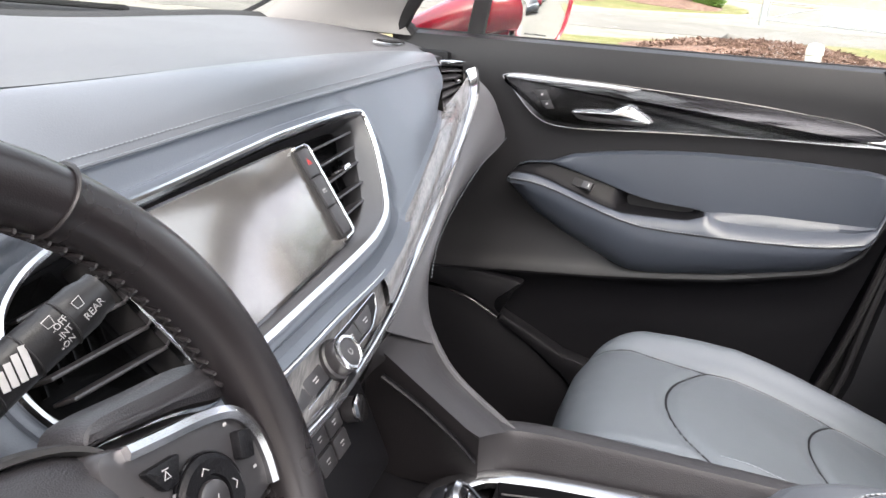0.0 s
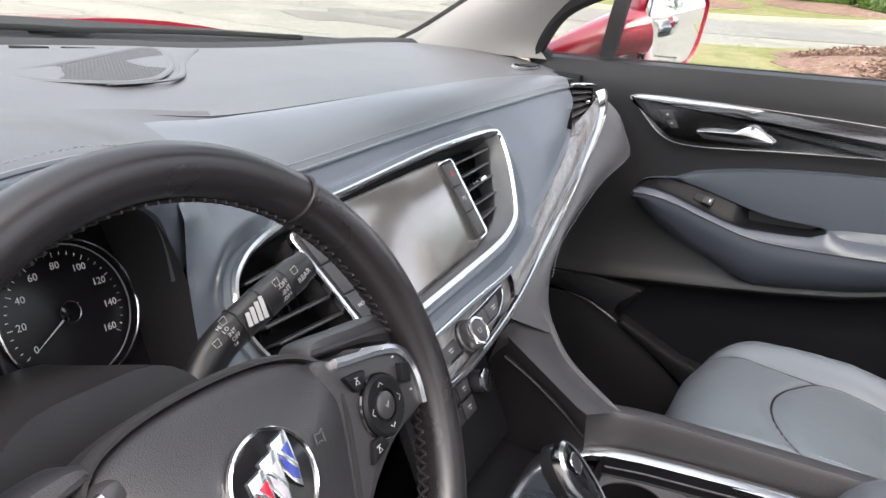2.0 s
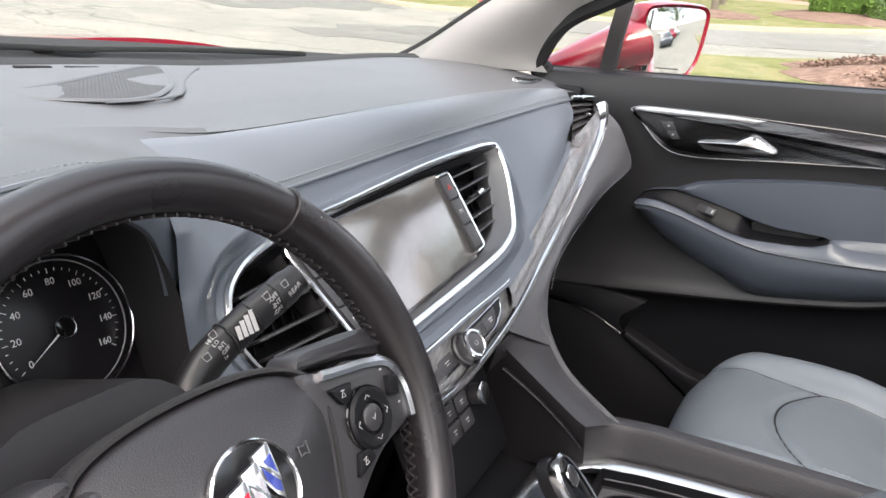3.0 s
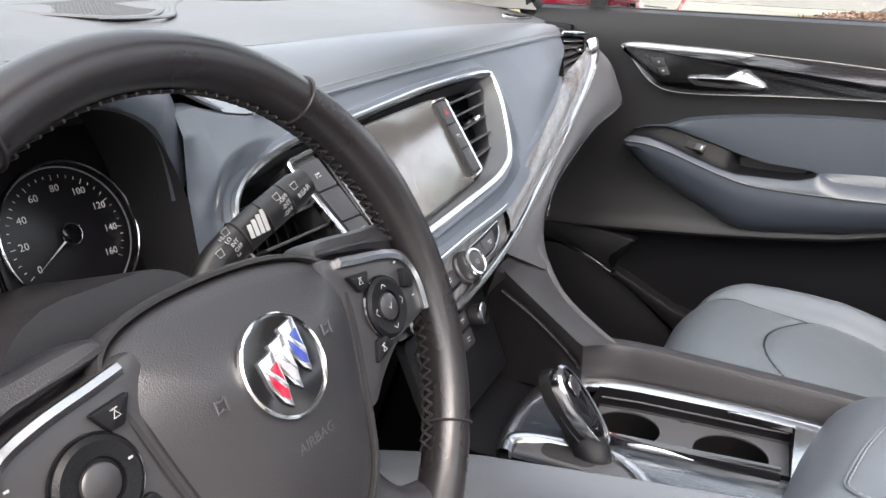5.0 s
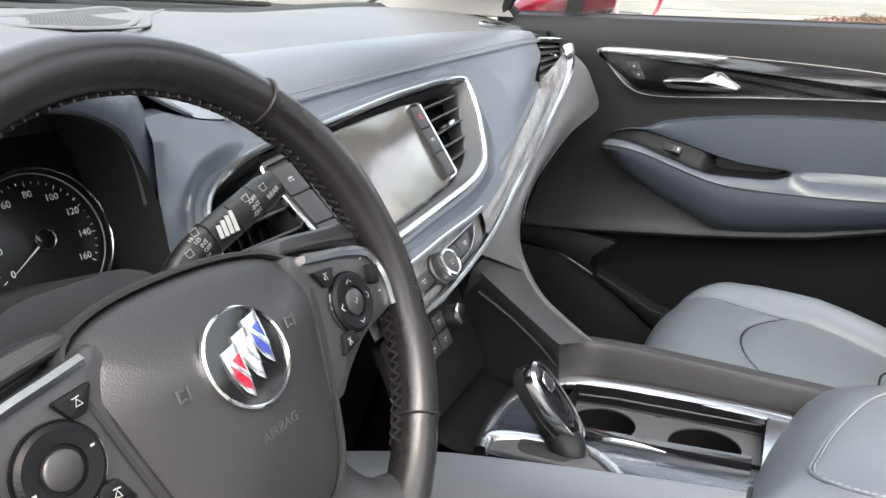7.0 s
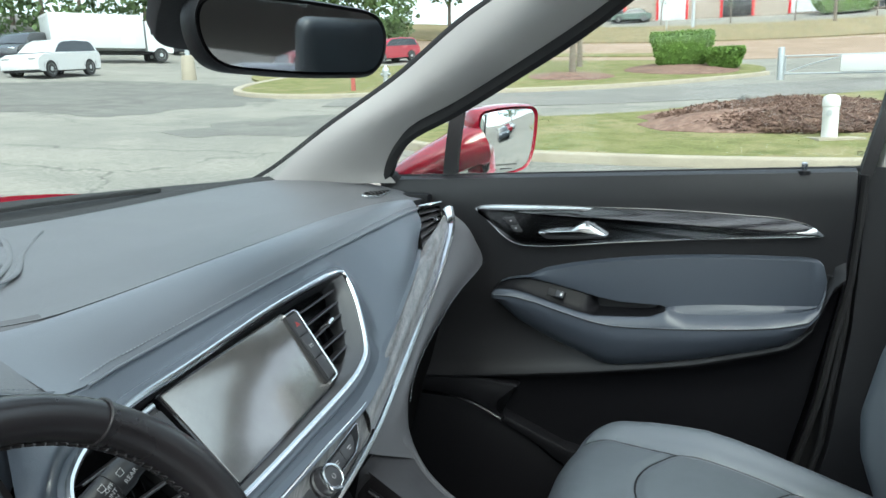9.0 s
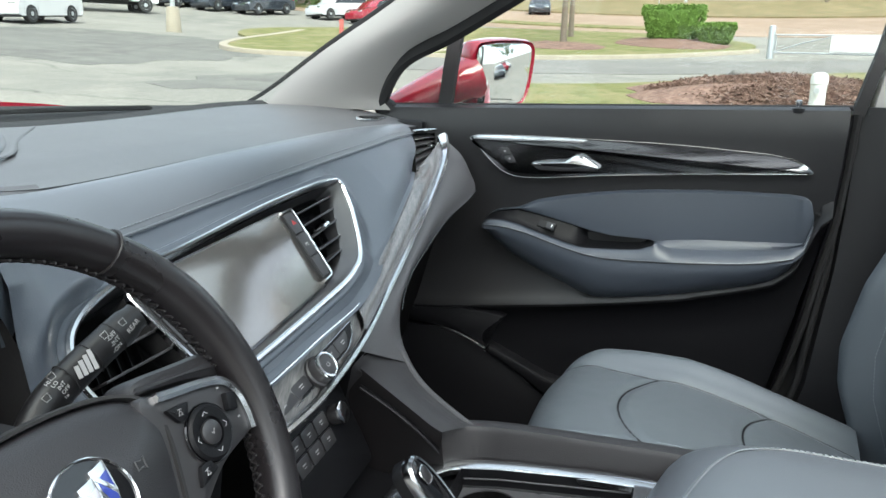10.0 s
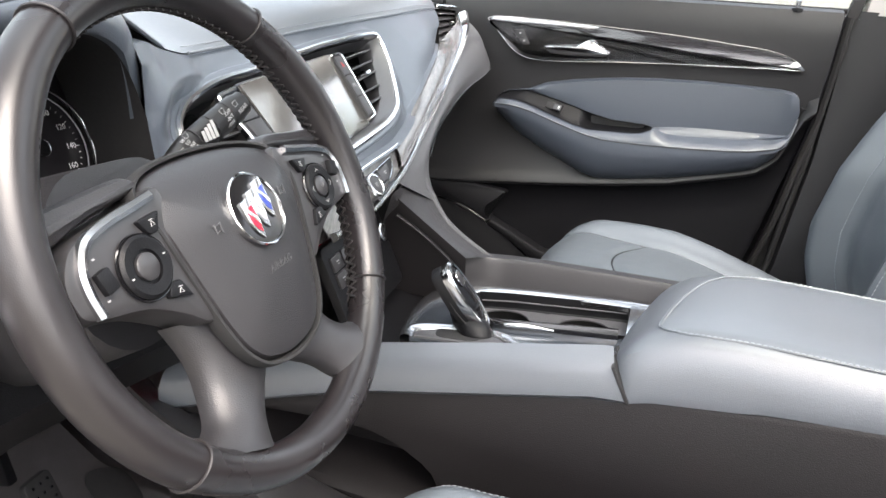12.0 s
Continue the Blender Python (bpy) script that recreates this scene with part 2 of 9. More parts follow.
def sweep(path, prof, up=(0, 0, 1), closed=False, caps=True, taper=None, bm=None):
    """A profile of (side, up) points carried along a path."""
    path = [Vector(p) for p in path]
    rows = []
    n = len(path)
    for i, p in enumerate(path):
        a = path[(i - 1) % n] if closed else path[max(0, i - 1)]
        b = path[(i + 1) % n] if closed else path[min(n - 1, i + 1)]
        t = (b - a).normalized()
        u0 = Vector(up(p) if callable(up) else up)
        side = t.cross(u0).normalized()
        u = side.cross(t).normalized()
        k = taper(i / (n - 1)) if taper else 1.0
        rows.append([p + side * (x * k) + u * (y * k) for x, y in prof])
    return loft(rows, closed_u=True, closed_v=closed, caps=caps and not closed, bm=bm)


def box(size, m=None, bevel=0.0, seg=2, bm=None):
    t = bmesh.new()
    bmesh.ops.create_cube(t, size=1.0)
    for v in t.verts:
        v.co = Vector((v.co.x * size[0], v.co.y * size[1], v.co.z * size[2]))
    if bevel:
        bmesh.ops.bevel(t, geom=t.edges[:], offset=bevel, segments=seg, affect="EDGES", profile=0.6)
    if m is not None:
        t.transform(m)
    return merge(bm, t)


def merge(bm, t):
    if bm is None:
        return t
    me = bpy.data.meshes.new("tmp")
    t.to_mesh(me)
    t.free()
    bm.from_mesh(me)
    bpy.data.meshes.remove(me)
    return bm


def inset(outline, d):
    """A closed 2D outline moved inwards by d."""
    n = len(outline)
    area = sum(outline[i][0] * outline[(i + 1) % n][1] - outline[(i + 1) % n][0] * outline[i][1] for i in range(n))
    s = 1 if area > 0 else -1
    out = []
    for i in range(n):
        a, b, c = Vector(outline[i - 1][:2]), Vector(outline[i][:2]), Vector(outline[(i + 1) % n][:2])
        e1, e2 = (b - a), (c - b)
        if e1.length < 1e-9 or e2.length < 1e-9:
            out.append((b.x, b.y))
            continue
        n1, n2 = Vector((-e1.y, e1.x)).normalized(), Vector((-e2.y, e2.x)).normalized()
        k = (n1 + n2)
        k = k.normalized() if k.length > 1e-6 else n1
        c_ = max(0.5, k.dot(n1))
        q = b + k * (s * d / c_)
        out.append((q.x, q.y))
    return out


def plate(outline, m, depth=0.004, bevel=0.001, bm=None, base=0.0):
    """A flat piece with rounded upper edges: outline in the plane of m, rising along its z."""
    mk = lambda o, h: [m @ Vector((x, y, h)) for x, y in o]
    o1 = inset(outline, bevel * 0.3)
    o2 = inset(outline, bevel)
    t = loft([mk(outline, base), mk(outline, base + depth - bevel), mk(o1, base + depth - bevel * 0.3), mk(o2, base + depth)], closed_u=True, caps=True)
    return merge(bm, t)


def dome(outline, m, depth=0.004, rise=0.003, rings=5, bevel=0.001, bm=None, base=0.0, power=2.0):
    """Like plate, with a crowned top."""
    mk = lambda o, h: [m @ Vector((x, y, h)) for x, y in o]
    cx = sum(p[0] for p in outline) / len(outline)
    cy = sum(p[1] for p in outline) / len(outline)
    o2 = inset(outline, bevel)
    rows = [mk(outline, base), mk(outline, base + depth - bevel), mk(inset(outline, bevel * 0.3), base + depth - bevel * 0.3), mk(o2, base + depth)]
    for i in range(1, rings + 1):
        k = 1 - i / (rings + 0.4)
        rows.append(mk([(cx + (x - cx) * k, cy + (y - cy) * k) for x, y in o2], base + depth + rise * (1 - k**power)))
    return merge(bm, loft(rows, closed_u=True, caps=True))


def ring2(cx, cy, rx, ry=None, n=28, a0=0.0):
    ry = rx if ry is None else ry
    return [(cx + rx * math.cos(a0 + 2 * math.pi * i / n), cy + ry * math.sin(a0 + 2 * math.pi * i / n)) for i in range(n)]


def rrect(cx, cy, w, h, r, n=4, skew=0.0):
    pts = []
    for sx, sy, a in ((1, 1, 0), (-1, 1, 90), (-1, -1, 180), (1, -1, 270)):
        for i in range(n + 1):
            t = radians(a + 90 * i / n)
            x, y = sx * (w / 2 - r) + r * math.cos(t), sy * (h / 2 - r) + r * math.sin(t)
            pts.append((cx + x + skew * y, cy + y))
    return pts


def poly2(pts, n=48):
    """A smooth closed 2D outline through pts."""
    return [(p.x, p.y) for p in spl([(x, y, 0) for x, y in pts], n, True)]


def lathe(prof, m, n=28, bm=None, flute=0.0, flutes=0):
    """A turned piece: (radius, height) points about the z axis of m."""
    rows = []
    for r, h in prof:
        rows.append([m @ Vector(((r * (1 + (flute if (flutes and (j * flutes * 2 // n) % 2) else 0))) * math.cos(2 * math.pi * j / n),
                                 (r * (1 + (flute if (flutes and (j * flutes * 2 // n) % 2) else 0))) * math.sin(2 * math.pi * j / n), h)) for j in range(n)])
    return merge(bm, loft(rows, closed_u=True, caps=True))


def axes(origin, x, y):
    """A frame at origin with its x and y along those ways."""
    x = Vector(x).normalized()
    y = Vector(y)
    y = (y - x * x.dot(y)).normalized()
    z = x.cross(y)
    m = Matrix((x, y, z)).transposed().to_4x4()
    m.translation = origin
    return m


def words(text, m, size, bm=None, align="CENTER"):
    """Lettering in the built-in font, as thin relief on the plane of m."""
    cu = bpy.data.curves.new("letters", "FONT")
    cu.body, cu.size, cu.align_x, cu.align_y, cu.extrude = text, size, align, "CENTER", 0.0002
    cu.resolution_u = 2
    ob = bpy.data.objects.new("letters", cu)
    me = bpy.data.meshes.new_from_object(ob)
    t = bmesh.new()
    t.from_mesh(me)
    t.transform(m)
    bpy.data.objects.remove(ob)
    bpy.data.curves.remove(cu)
    bpy.data.meshes.remove(me)
    return merge(bm, t)


def dashes(path, length, gap, r, up=(0, 0, 1)):
    """A row of short stitches along a path."""
    pts = [Vector(p) for p in path]
    bm = bmesh.new()
    run = 0.0
    for a, b in zip(pts, pts[1:]):
        d = (b - a).length
        t = (b - a).normalized() if d > 1e-9 else Vector((1, 0, 0))
        while run < d:
            c = a + t * run
            sweep([c - t * length / 2, c - t * length / 4, c + t * length / 4, c + t * length / 2], disc_prof(r, r, 5), up,
                  taper=lambda f: (0.4, 1, 1, 0.4)[round(f * 3)], bm=bm)
            run += length + gap
        run -= d
    return bm
# ---- the place outside: one sheet of ground ----


def rise(x, y):
    d = math.hypot(x, y)
    far = max(0.0, min(d, 90.0) - 25.0)
    h = 0.085 * max(0.0, d - 3.5) ** 1.0 + 0.001 * far * far
    k = min(1.0, max(0.0, (d - 3.0) / 3.0))
    return (h - 0.0065 * x + 0.018 * y) * k * k * (3 - 2 * k)


def on_ground(x, y, lift=0.0):
    return Vector((x, y, rise(x, y) + lift))


ASPHALT = earth("worn_asphalt", (0.295, 0.285, 0.25), (0.24, 0.233, 0.21), (0.335, 0.32, 0.28), (0.16, 0.7, 18.0), 0.7)
ROAD = earth("street_asphalt", (0.24, 0.232, 0.216), (0.20, 0.192, 0.18), (0.268, 0.256, 0.236), (0.2, 0.6, 25.0), 0.4)
TAN = earth("tan_street_concrete", (0.37, 0.27, 0.20), (0.33, 0.24, 0.175), (0.40, 0.30, 0.225), (0.15, 0.5, 20.0))
PATCH = earth("dark_asphalt_patch", (0.20, 0.196, 0.18), (0.165, 0.16, 0.148), (0.24, 0.232, 0.21), (0.4, 1.6, 22.0), 0.5)
STONE = mat("dark_field_stone", (0.17, 0.165, 0.155), 0.9, vary=0.3, grain=0.8, scale=30, blotch=4)
CONCRETE = mat("kerb_concrete", (0.30, 0.265, 0.205), 0.9, vary=0.2, grain=0.6, scale=50, blotch=3)
GRASS = earth("spring_grass", (0.215, 0.215, 0.082), (0.29, 0.255, 0.13), (0.145, 0.165, 0.052), (0.6, 1.7, 16.0), relief=1.0)
DRY = earth("dry_verge", (0.30, 0.235, 0.13), (0.24, 0.19, 0.10), (0.20, 0.18, 0.085), (0.3, 1.2, 14.0), relief=1.0)
MULCH = earth("bark_mulch", (0.25, 0.155, 0.12), (0.17, 0.105, 0.085), (0.36, 0.24, 0.19), (1.5, 7.0, 26.0), relief=1.0)
SHEET_WHITE = mat("white_vehicle_paint", (0.56, 0.57, 0.58), 0.3, vary=0.06, coat=0.6)
DARK_PAINT = mat("dark_vehicle_paint", (0.025, 0.03, 0.038), 0.2, vary=0.05, coat=0.8)
CAR_GLASS = mat("tinted_car_glass", (0.012, 0.014, 0.016), 0.06, vary=0.05, coat=0.5)
TYRE = mat("tyre_rubber", (0.018, 0.018, 0.018), 0.8, vary=0.2)
BARK = mat("tree_bark", (0.16, 0.13, 0.10), 0.95, vary=0.3, grain=1.0, scale=30)
LEAF = mat("fresh_leaf", (0.085, 0.135, 0.045), 0.8, vary=0.5, scale=20, blotch=2)
HEDGE = mat("hedge_leaf", (0.13, 0.23, 0.04), 0.8, vary=0.4, scale=25, blotch=3)
STEEL = mat("galvanised_steel", (0.45, 0.47, 0.48), 0.45, 0.7, vary=0.12)
BRICK = mat("beige_wall", (0.36, 0.30, 0.25), 0.85, vary=0.1, grain=0.5, scale=30)
PLASTIC_WHITE = mat("white_pipe_paint", (0.62, 0.62, 0.60), 0.5, vary=0.08)

rows = []
for i in range(61):
    d = 0.01 + 1.2 * i + 0.055 * i * i
    d = d if i < 60 else 1500.0
    rows.append([on_ground(d * math.cos(2 * math.pi * j / 96), d * math.sin(2 * math.pi * j / 96)) for j in range(96)])
ground = part("ground", loft(rows, closed_u=True), ASPHALT)
tagged(ground, "worn pale grey asphalt car park with cracks", "ground", kind="structure")


def lie(name, material, outline, label, category, lift=0.012, step=1.2, kind="structure", n=64, bump=0.0, seed=0, edge=0.0):
    """A patch that lies on the ground: rings from its outline inwards, with its edge turned down into the ground."""
    pts = [(p.x, p.y) for p in spl([(x, y, 0) for x, y in outline], n, True)]
    cx, cy = sum(p[0] for p in pts) / n, sum(p[1] for p in pts) / n
    if edge:
        pts = [(x + edge * noise.noise((x * 0.9, y * 0.9, 3.0)), y + edge * noise.noise((x * 0.9, y * 0.9, 8.0))) for x, y in pts]
    rr = [[on_ground(x, y, -0.05) for x, y in pts], [on_ground(x, y, lift) for x, y in pts]]
    for i in range(1, 9):
        k = 1 - i / 8.2
        ring = []
        for x, y in pts:
            X, Y = cx + (x - cx) * k, cy + (y - cy) * k
            h = bump * (1 - k**2) * (1 + 0.35 * noise.noise((X * 1.6, Y * 1.6, seed)))
            ring.append(on_ground(X, Y, lift + h))
        rr.append(ring)
    ob = part(name, loft(rr, closed_u=True, caps=True), material)
    return tagged(ob, label, category, kind=kind)


def strip(name, material, line, width, label, category, lift=0.012, height=None, n=80, kind="structure"):
    """A band along a line on the ground: a road, a kerb or a verge."""
    pts = spl([(x, y, 0) for x, y in line], n)
    rr = []
    for i, p in enumerate(pts):
        t = (pts[min(n - 1, i + 1)] - pts[max(0, i - 1)]).normalized()
        s = Vector((t.y, -t.x, 0))
        w = width / 2
        row = []
        m = 2 if height else 7
        if height:
            r = min(0.03, w * 0.4)
            prof = [(-w, -0.1), (-w, height - r), (-w + r * 0.3, height - r * 0.3), (-w + r, height), (w - r, height), (w - r * 0.3, height - r * 0.3), (w, height - r), (w, -0.1)]
        else:
            prof = [(-w, -0.05)] + [(-w + 2 * w * k / 8, lift) for k in range(9)] + [(w, -0.05)]
        for a, h in prof:
            q = p + s * a
            row.append(on_ground(q.x, q.y, h))
        rr.append(row)
    return tagged(part(name, loft(rr), material, auto=50), label, category, kind=kind)


# grass island beside the car, mulch bed, kerbs and streets
lie("grass_strip", GRASS, [(11.6, 4.6), (11.0, 3.4), (10.7, 1.5), (10.4, -4), (10.5, -14), (20, -16), (25.5, -7), (22.0, -1.5), (18.5, 1.5), (16.6, 4.2), (14.5, 5.4), (12.6, 5.4)], "patchy spring lawn strip beside the car park", "grass", lift=0.09)
strip("kerb", CONCRETE, [(13.4, 5.55), (11.7, 4.9), (10.98, 3.6), (10.65, 1.5), (10.35, -4), (10.4, -14)], 0.22, "pale concrete kerb along the lawn strip", "kerb", height=0.15)
lie("mulch_bed", MULCH, [(14.6, 0.9), (13.9, -0.6), (13.8, -2.2), (14.6, -4.2), (17, -5.0), (19.2, -3.6), (19.6, -1.2), (17.5, 0.9)], "low mound of reddish brown bark mulch", "mulch", lift=0.10, bump=0.36, edge=0.5, kind="stuff", n=96)
strip("side_street", ROAD, [(22.0, 11.5), (23.2, 8), (25.0, 4), (28.5, -3), (31, -14), (32, -30)], 6.2, "grey asphalt side street past the lawn", "road", lift=0.02)
strip("kerb", CONCRETE, [(26.0, 10.5), (26.5, 8.4), (30.5, 3), (36.0, -2.0), (37.4, -2.7)], 0.35, "pale concrete kerb round the far lawn", "kerb", height=0.16)
lie("lawn_far", GRASS, [(26.7, 8.6), (30.7, 3.2), (36.2, -1.8), (43, -2.5), (49, 3), (48, 14), (36, 22), (28, 18)], "sunlit lawn with shrubs beyond the street", "grass", lift=0.11)
lie("mulch_bed", MULCH, [(34.0, 7.2), (34, 4.6), (37, 4.2), (38.5, 6.5), (37, 8.4)], "ring of brown mulch round a tree", "mulch", lift=0.13, bump=0.2, kind="stuff")
lie("mulch_bed", MULCH, [(37, 1.2), (38, -1.4), (44, -1.0), (45, 3), (40, 4)], "brown mulch under the clipped hedge", "mulch", lift=0.13, bump=0.25, kind="stuff")
strip("main_street", TAN, [(62, 60), (60, 20), (58, 0), (56, -20), (54, -60)], 17, "wide tan concrete street", "road", lift=0.03)
strip("median", GRASS, [(56.5, 50), (55.5, 20), (54.5, 6), (53.5, -1)], 2.2, "narrow grass median in the street", "grass", lift=0.12)
strip("verge_far", DRY, [(80, 70), (76, 30), (74, 0), (71, -40), (68, -70)], 16, "dry grass bank behind the street", "grass", lift=0.15)
lie("grass_island", GRASS, [(21.8, 14.6), (23.6, 11.4), (30, 10), (38, 14), (36, 20), (26, 17.5)], "kerbed grass island in the car park", "grass", lift=0.12)
strip("kerb", CONCRETE, [(36, 20.2), (26, 17.7), (21.7, 14.7), (23.5, 11.3), (30, 9.8), (38, 13.8)], 0.3, "pale concrete kerb round the grass island", "kerb", height=0.15)
lie("asphalt_patch", PATCH, [(13, 15), (20, 13), (27, 18), (24, 25), (14, 22)], "darker asphalt patch on the car park", "ground", lift=0.008, edge=1.6, n=120)
lie("asphalt_patch", PATCH, [(11.2, 9.0), (14, 6.6), (17, 7.4), (16, 9.4), (13, 10.2)], "darker asphalt patch near the kerb", "ground", lift=0.008, edge=1.2, n=120)

# ---- car shell ----
LAY = CABIN
shell = thing("car_body", (0.05, 0.3, 0), "crimson car body with light grey inner pillars and headliner", "car")


# roof with its curved header, open in front for the windscreen


def roof_z(x, y):
    c = 1 - ((x - 0.05) / 0.75) ** 2
    return lerp([-2.4, -1.0, -0.22, -0.10, 0.02], [1.60, 1.64, 1.63, 1.60, 1.565], y) + 0.06 * c


def roof_piece(x0, x1, y0, y1, name, material, thick=0.04, label=""):
    """A piece of the curved roof between two lines across and two along."""
    nx, ny = 9, 9
    yy = lambda x, k: (y0 + (0.1 * (1 - ((x - 0.05) / 0.75) ** 2) if y0 > -0.15 else 0.0)) * (1 - k / ny) + y1 * k / ny
    xs_ = [x0 + (x1 - x0) * i / nx for i in range(nx + 1)]
    low = [[(x, yy(x, k), roof_z(x, yy(x, k))) for x in xs_] for k in range(ny + 1)]
    top = [[(x, y, z + thick) for x, y, z in r] for r in low]
    t = loft(low)
    loft(top, bm=t)
    edge = low[0] + [r[-1] for r in low[1:]] + low[-1][-2::-1] + [r[0] for r in low[-2:0:-1]]
    loft([edge, [(x, y, z + thick) for x, y, z in edge]], closed_u=True, bm=t)
    bmesh.ops.remove_doubles(t, verts=t.verts, dist=0.0004)
    return part(name, t, material, shell, label)


roof_piece(-0.62, 0.72, -0.10, -0.24, "roof_header", PILLAR, label="light grey cloth headliner")
roof_piece(-0.62, -0.40, -0.24, -1.25, "roof_rail", PILLAR, label="light grey cloth headliner")
roof_piece(0.50, 0.72, -0.24, -1.25, "roof_rail", PILLAR, label="light grey cloth headliner")
roof_piece(-0.62, 0.72, -1.25, -2.4, "roof_rear", PILLAR, label="light grey cloth headliner")
# out-of-view glass opening, added so skylight reaches the seats and console
pane = roof_piece(-0.40, 0.50, -0.24, -1.25, "added_roof_glass", GLASS, 0.004, "unseen clear roof panel added to let in light")
pane.visible_shadow = False


def pillar(name, pts, wide, thick, material, label, up):
    return part(name, sweep(spl(pts, 24), [(a * wide, b * thick) for a, b in ((-1, -0.3), (-0.8, 0.5), (-0.3, 1), (0.3, 1), (0.8, 0.5), (1, -0.3), (0.5, -1), (-0.5, -1))], up), material, shell, label)


# windscreen pillar on the passenger side: a broad trim panel, wide at its foot
L = spl([(0.80, 0.74, 1.215), (0.775, 0.62, 1.265), (0.73, 0.44, 1.36), (0.69, 0.26, 1.45), (0.65, 0.11, 1.54), (0.62, -0.02, 1.60)], 30)
R = spl([(0.80, 0.325, 1.235), (0.785, 0.335, 1.27), (0.735, 0.265, 1.35), (0.715, 0.135, 1.41), (0.665, -0.085, 1.52), (0.64, -0.2, 1.59)], 30)
rows = []
for k in range(9):
    f = k / 8
    bulge = math.sin(math.pi * f)
    rows.append([a.lerp(b, f) + Vector((-0.03, -0.02, 0.006)) * bulge for a, b in zip(L, R)])
rows.append([p + Vector((0.03, 0.01, 0.0)) for p in R])
rows.append([p + Vector((0.04, 0.03, 0.0)) for p in L])
part("pillar_trim", loft(rows, closed_v=True), PILLAR, shell, "light grey moulded windscreen pillar trim")
part("pillar_seal", sweep([p + Vector((0.012, 0.012, 0.0)) for p in L], disc_prof(0.006, 0.008, 8)), RUBBER, shell, "black rubber windscreen edge")
part("pillar_seal", sweep([p + Vector((0.022, 0.012, -0.006)) for p in R], disc_prof(0.016, 0.024, 8)), RUBBER, shell, "black rubber door seal")
part("pillar_outer", sweep([p + Vector((0.075, 0.01, -0.03)) for p in L], disc_prof(0.03, 0.03, 10)), PAINT, shell, "crimson outer pillar")
# driver's side pillar, out of view
pillar("pillar_trim", [(-0.70, 0.72, 1.22), (-0.66, 0.45, 1.36), (-0.58, 0.0, 1.58)], 0.04, 0.03, PILLAR, "light grey moulded windscreen pillar trim", (1, 0, 0))
# cowl, wiper and bonnet
cowl_a = [Vector((x, 0.82 - 0.18 * ((x - 0.05) / 0.8) ** 2, 1.185)) for x in np.linspace(-0.8, 0.85, 24)]
cowl_b = [p + Vector((0, 0.13, 0.045)) for p in cowl_a]
part("cowl", loft([cowl_a, [p + Vector((0, 0.04, 0.012)) for p in cowl_a], cowl_b, [p + Vector((0, 0, -0.06)) for p in cowl_b], [p + Vector((0, 0, -0.09)) for p in cowl_a]], closed_v=True), RUBBER, shell, "black cowl panel below the windscreen")
rows = []
for k in range(9):
    f = k / 8
    rows.append([Vector((p.x, p.y + 0.02 + f * 1.0, p.z - 0.012 - 0.10 * f * f + 0.02 * math.sin(6 * abs(p.x - 0.05)) * (1 - f))) for p in cowl_b])
rows += [[p + Vector((0, 0.05, -0.5)) for p in rows[-1]], [p + Vector((0, 0, -0.5)) for p in rows[0]]]
part("bonnet", loft(rows, closed_v=True), PAINT, shell, "crimson bonnet")
# side below the belt, outside the passenger door
part("outer_door_skin", loft([[(1.03, 0.95, 1.17), (1.02, 0.3, 1.19), (1.04, -0.6, 1.21), (1.04, -2.2, 1.2)], [(1.07, 0.95, 0.9), (1.08, 0.3, 0.9), (1.08, -0.6, 0.9), (1.08, -2.2, 0.9)],
      [(1.04, 0.95, 0.35), (1.05, 0.3, 0.35), (1.05, -0.6, 0.35), (1.04, -2.2, 0.35)], [(1.0, 0.95, 0.35), (1.0, 0.3, 0.35), (1.0, -0.6, 0.35), (1.0, -2.2, 0.35)], [(0.99, 0.95, 1.17), (0.99, 0.3, 1.19), (1.0, -0.6, 1.21), (1.0, -2.2, 1.2)]], closed_v=True), PAINT, shell)
# cabin floor, tail and far side behind the doors
part("floor_pan", box((1.66, 3.3, 0.05), pose(0.10, -0.75, 0.405)), CARPET, shell, "black carpeted floor")
part("tail_panel", box((1.6, 0.06, 0.85), pose(0.05, -2.42, 0.8), 0.01), BLACK, shell)
part("rear_side_panel", box((0.06, 1.5, 0.75), pose(0.93, -1.7, 0.82), 0.01), BLACK, shell)
part("rear_side_panel", box((0.06, 1.5, 0.75), pose(-0.83, -1.7, 0.82), 0.01), BLACK, shell)
part("firewall", box((1.6, 0.05, 0.75), pose(0.05, 0.92, 0.76, -8), 0.01), CARPET, shell)
part("rear_pillar", box((0.08, 0.25, 0.5), pose(0.86, -2.2, 1.4, 12), 0.02), PILLAR, shell)
part("rear_pillar", box((0.08, 0.25, 0.5), pose(-0.76, -2.2, 1.4, 12), 0.02), PILLAR, shell)
part("centre_pillar", box((0.07, 0.16, 1.15), pose(-0.80, -0.75, 1.03, 6), 0.02), BLACK, shell)

# panes
A = [Vector((x, 0.86 - 0.16 * ((x - 0.05) / 0.8) ** 2, 1.17)) for x in np.linspace(-0.74, 0.80, 16)]
B = [Vector((0.05 + (x - 0.05) * 0.84, 0.0 - 0.1 * ((x - 0.05) / 0.8) ** 2, 1.635)) for x in np.linspace(-0.74, 0.80, 16)]
rows = [[a.lerp(b, k / 6) + Vector((0, 0.03, 0.02)) * math.sin(math.pi * k / 6) for a, b in zip(A, B)] for k in range(7)]
rows += [[p + Vector((0, 0.003, 0.004)) for p in r] for r in rows[::-1]]
ws = part("windscreen", loft(rows, closed_v=True), GLASS, shell, "clear laminated windscreen")
ws.visible_shadow = False
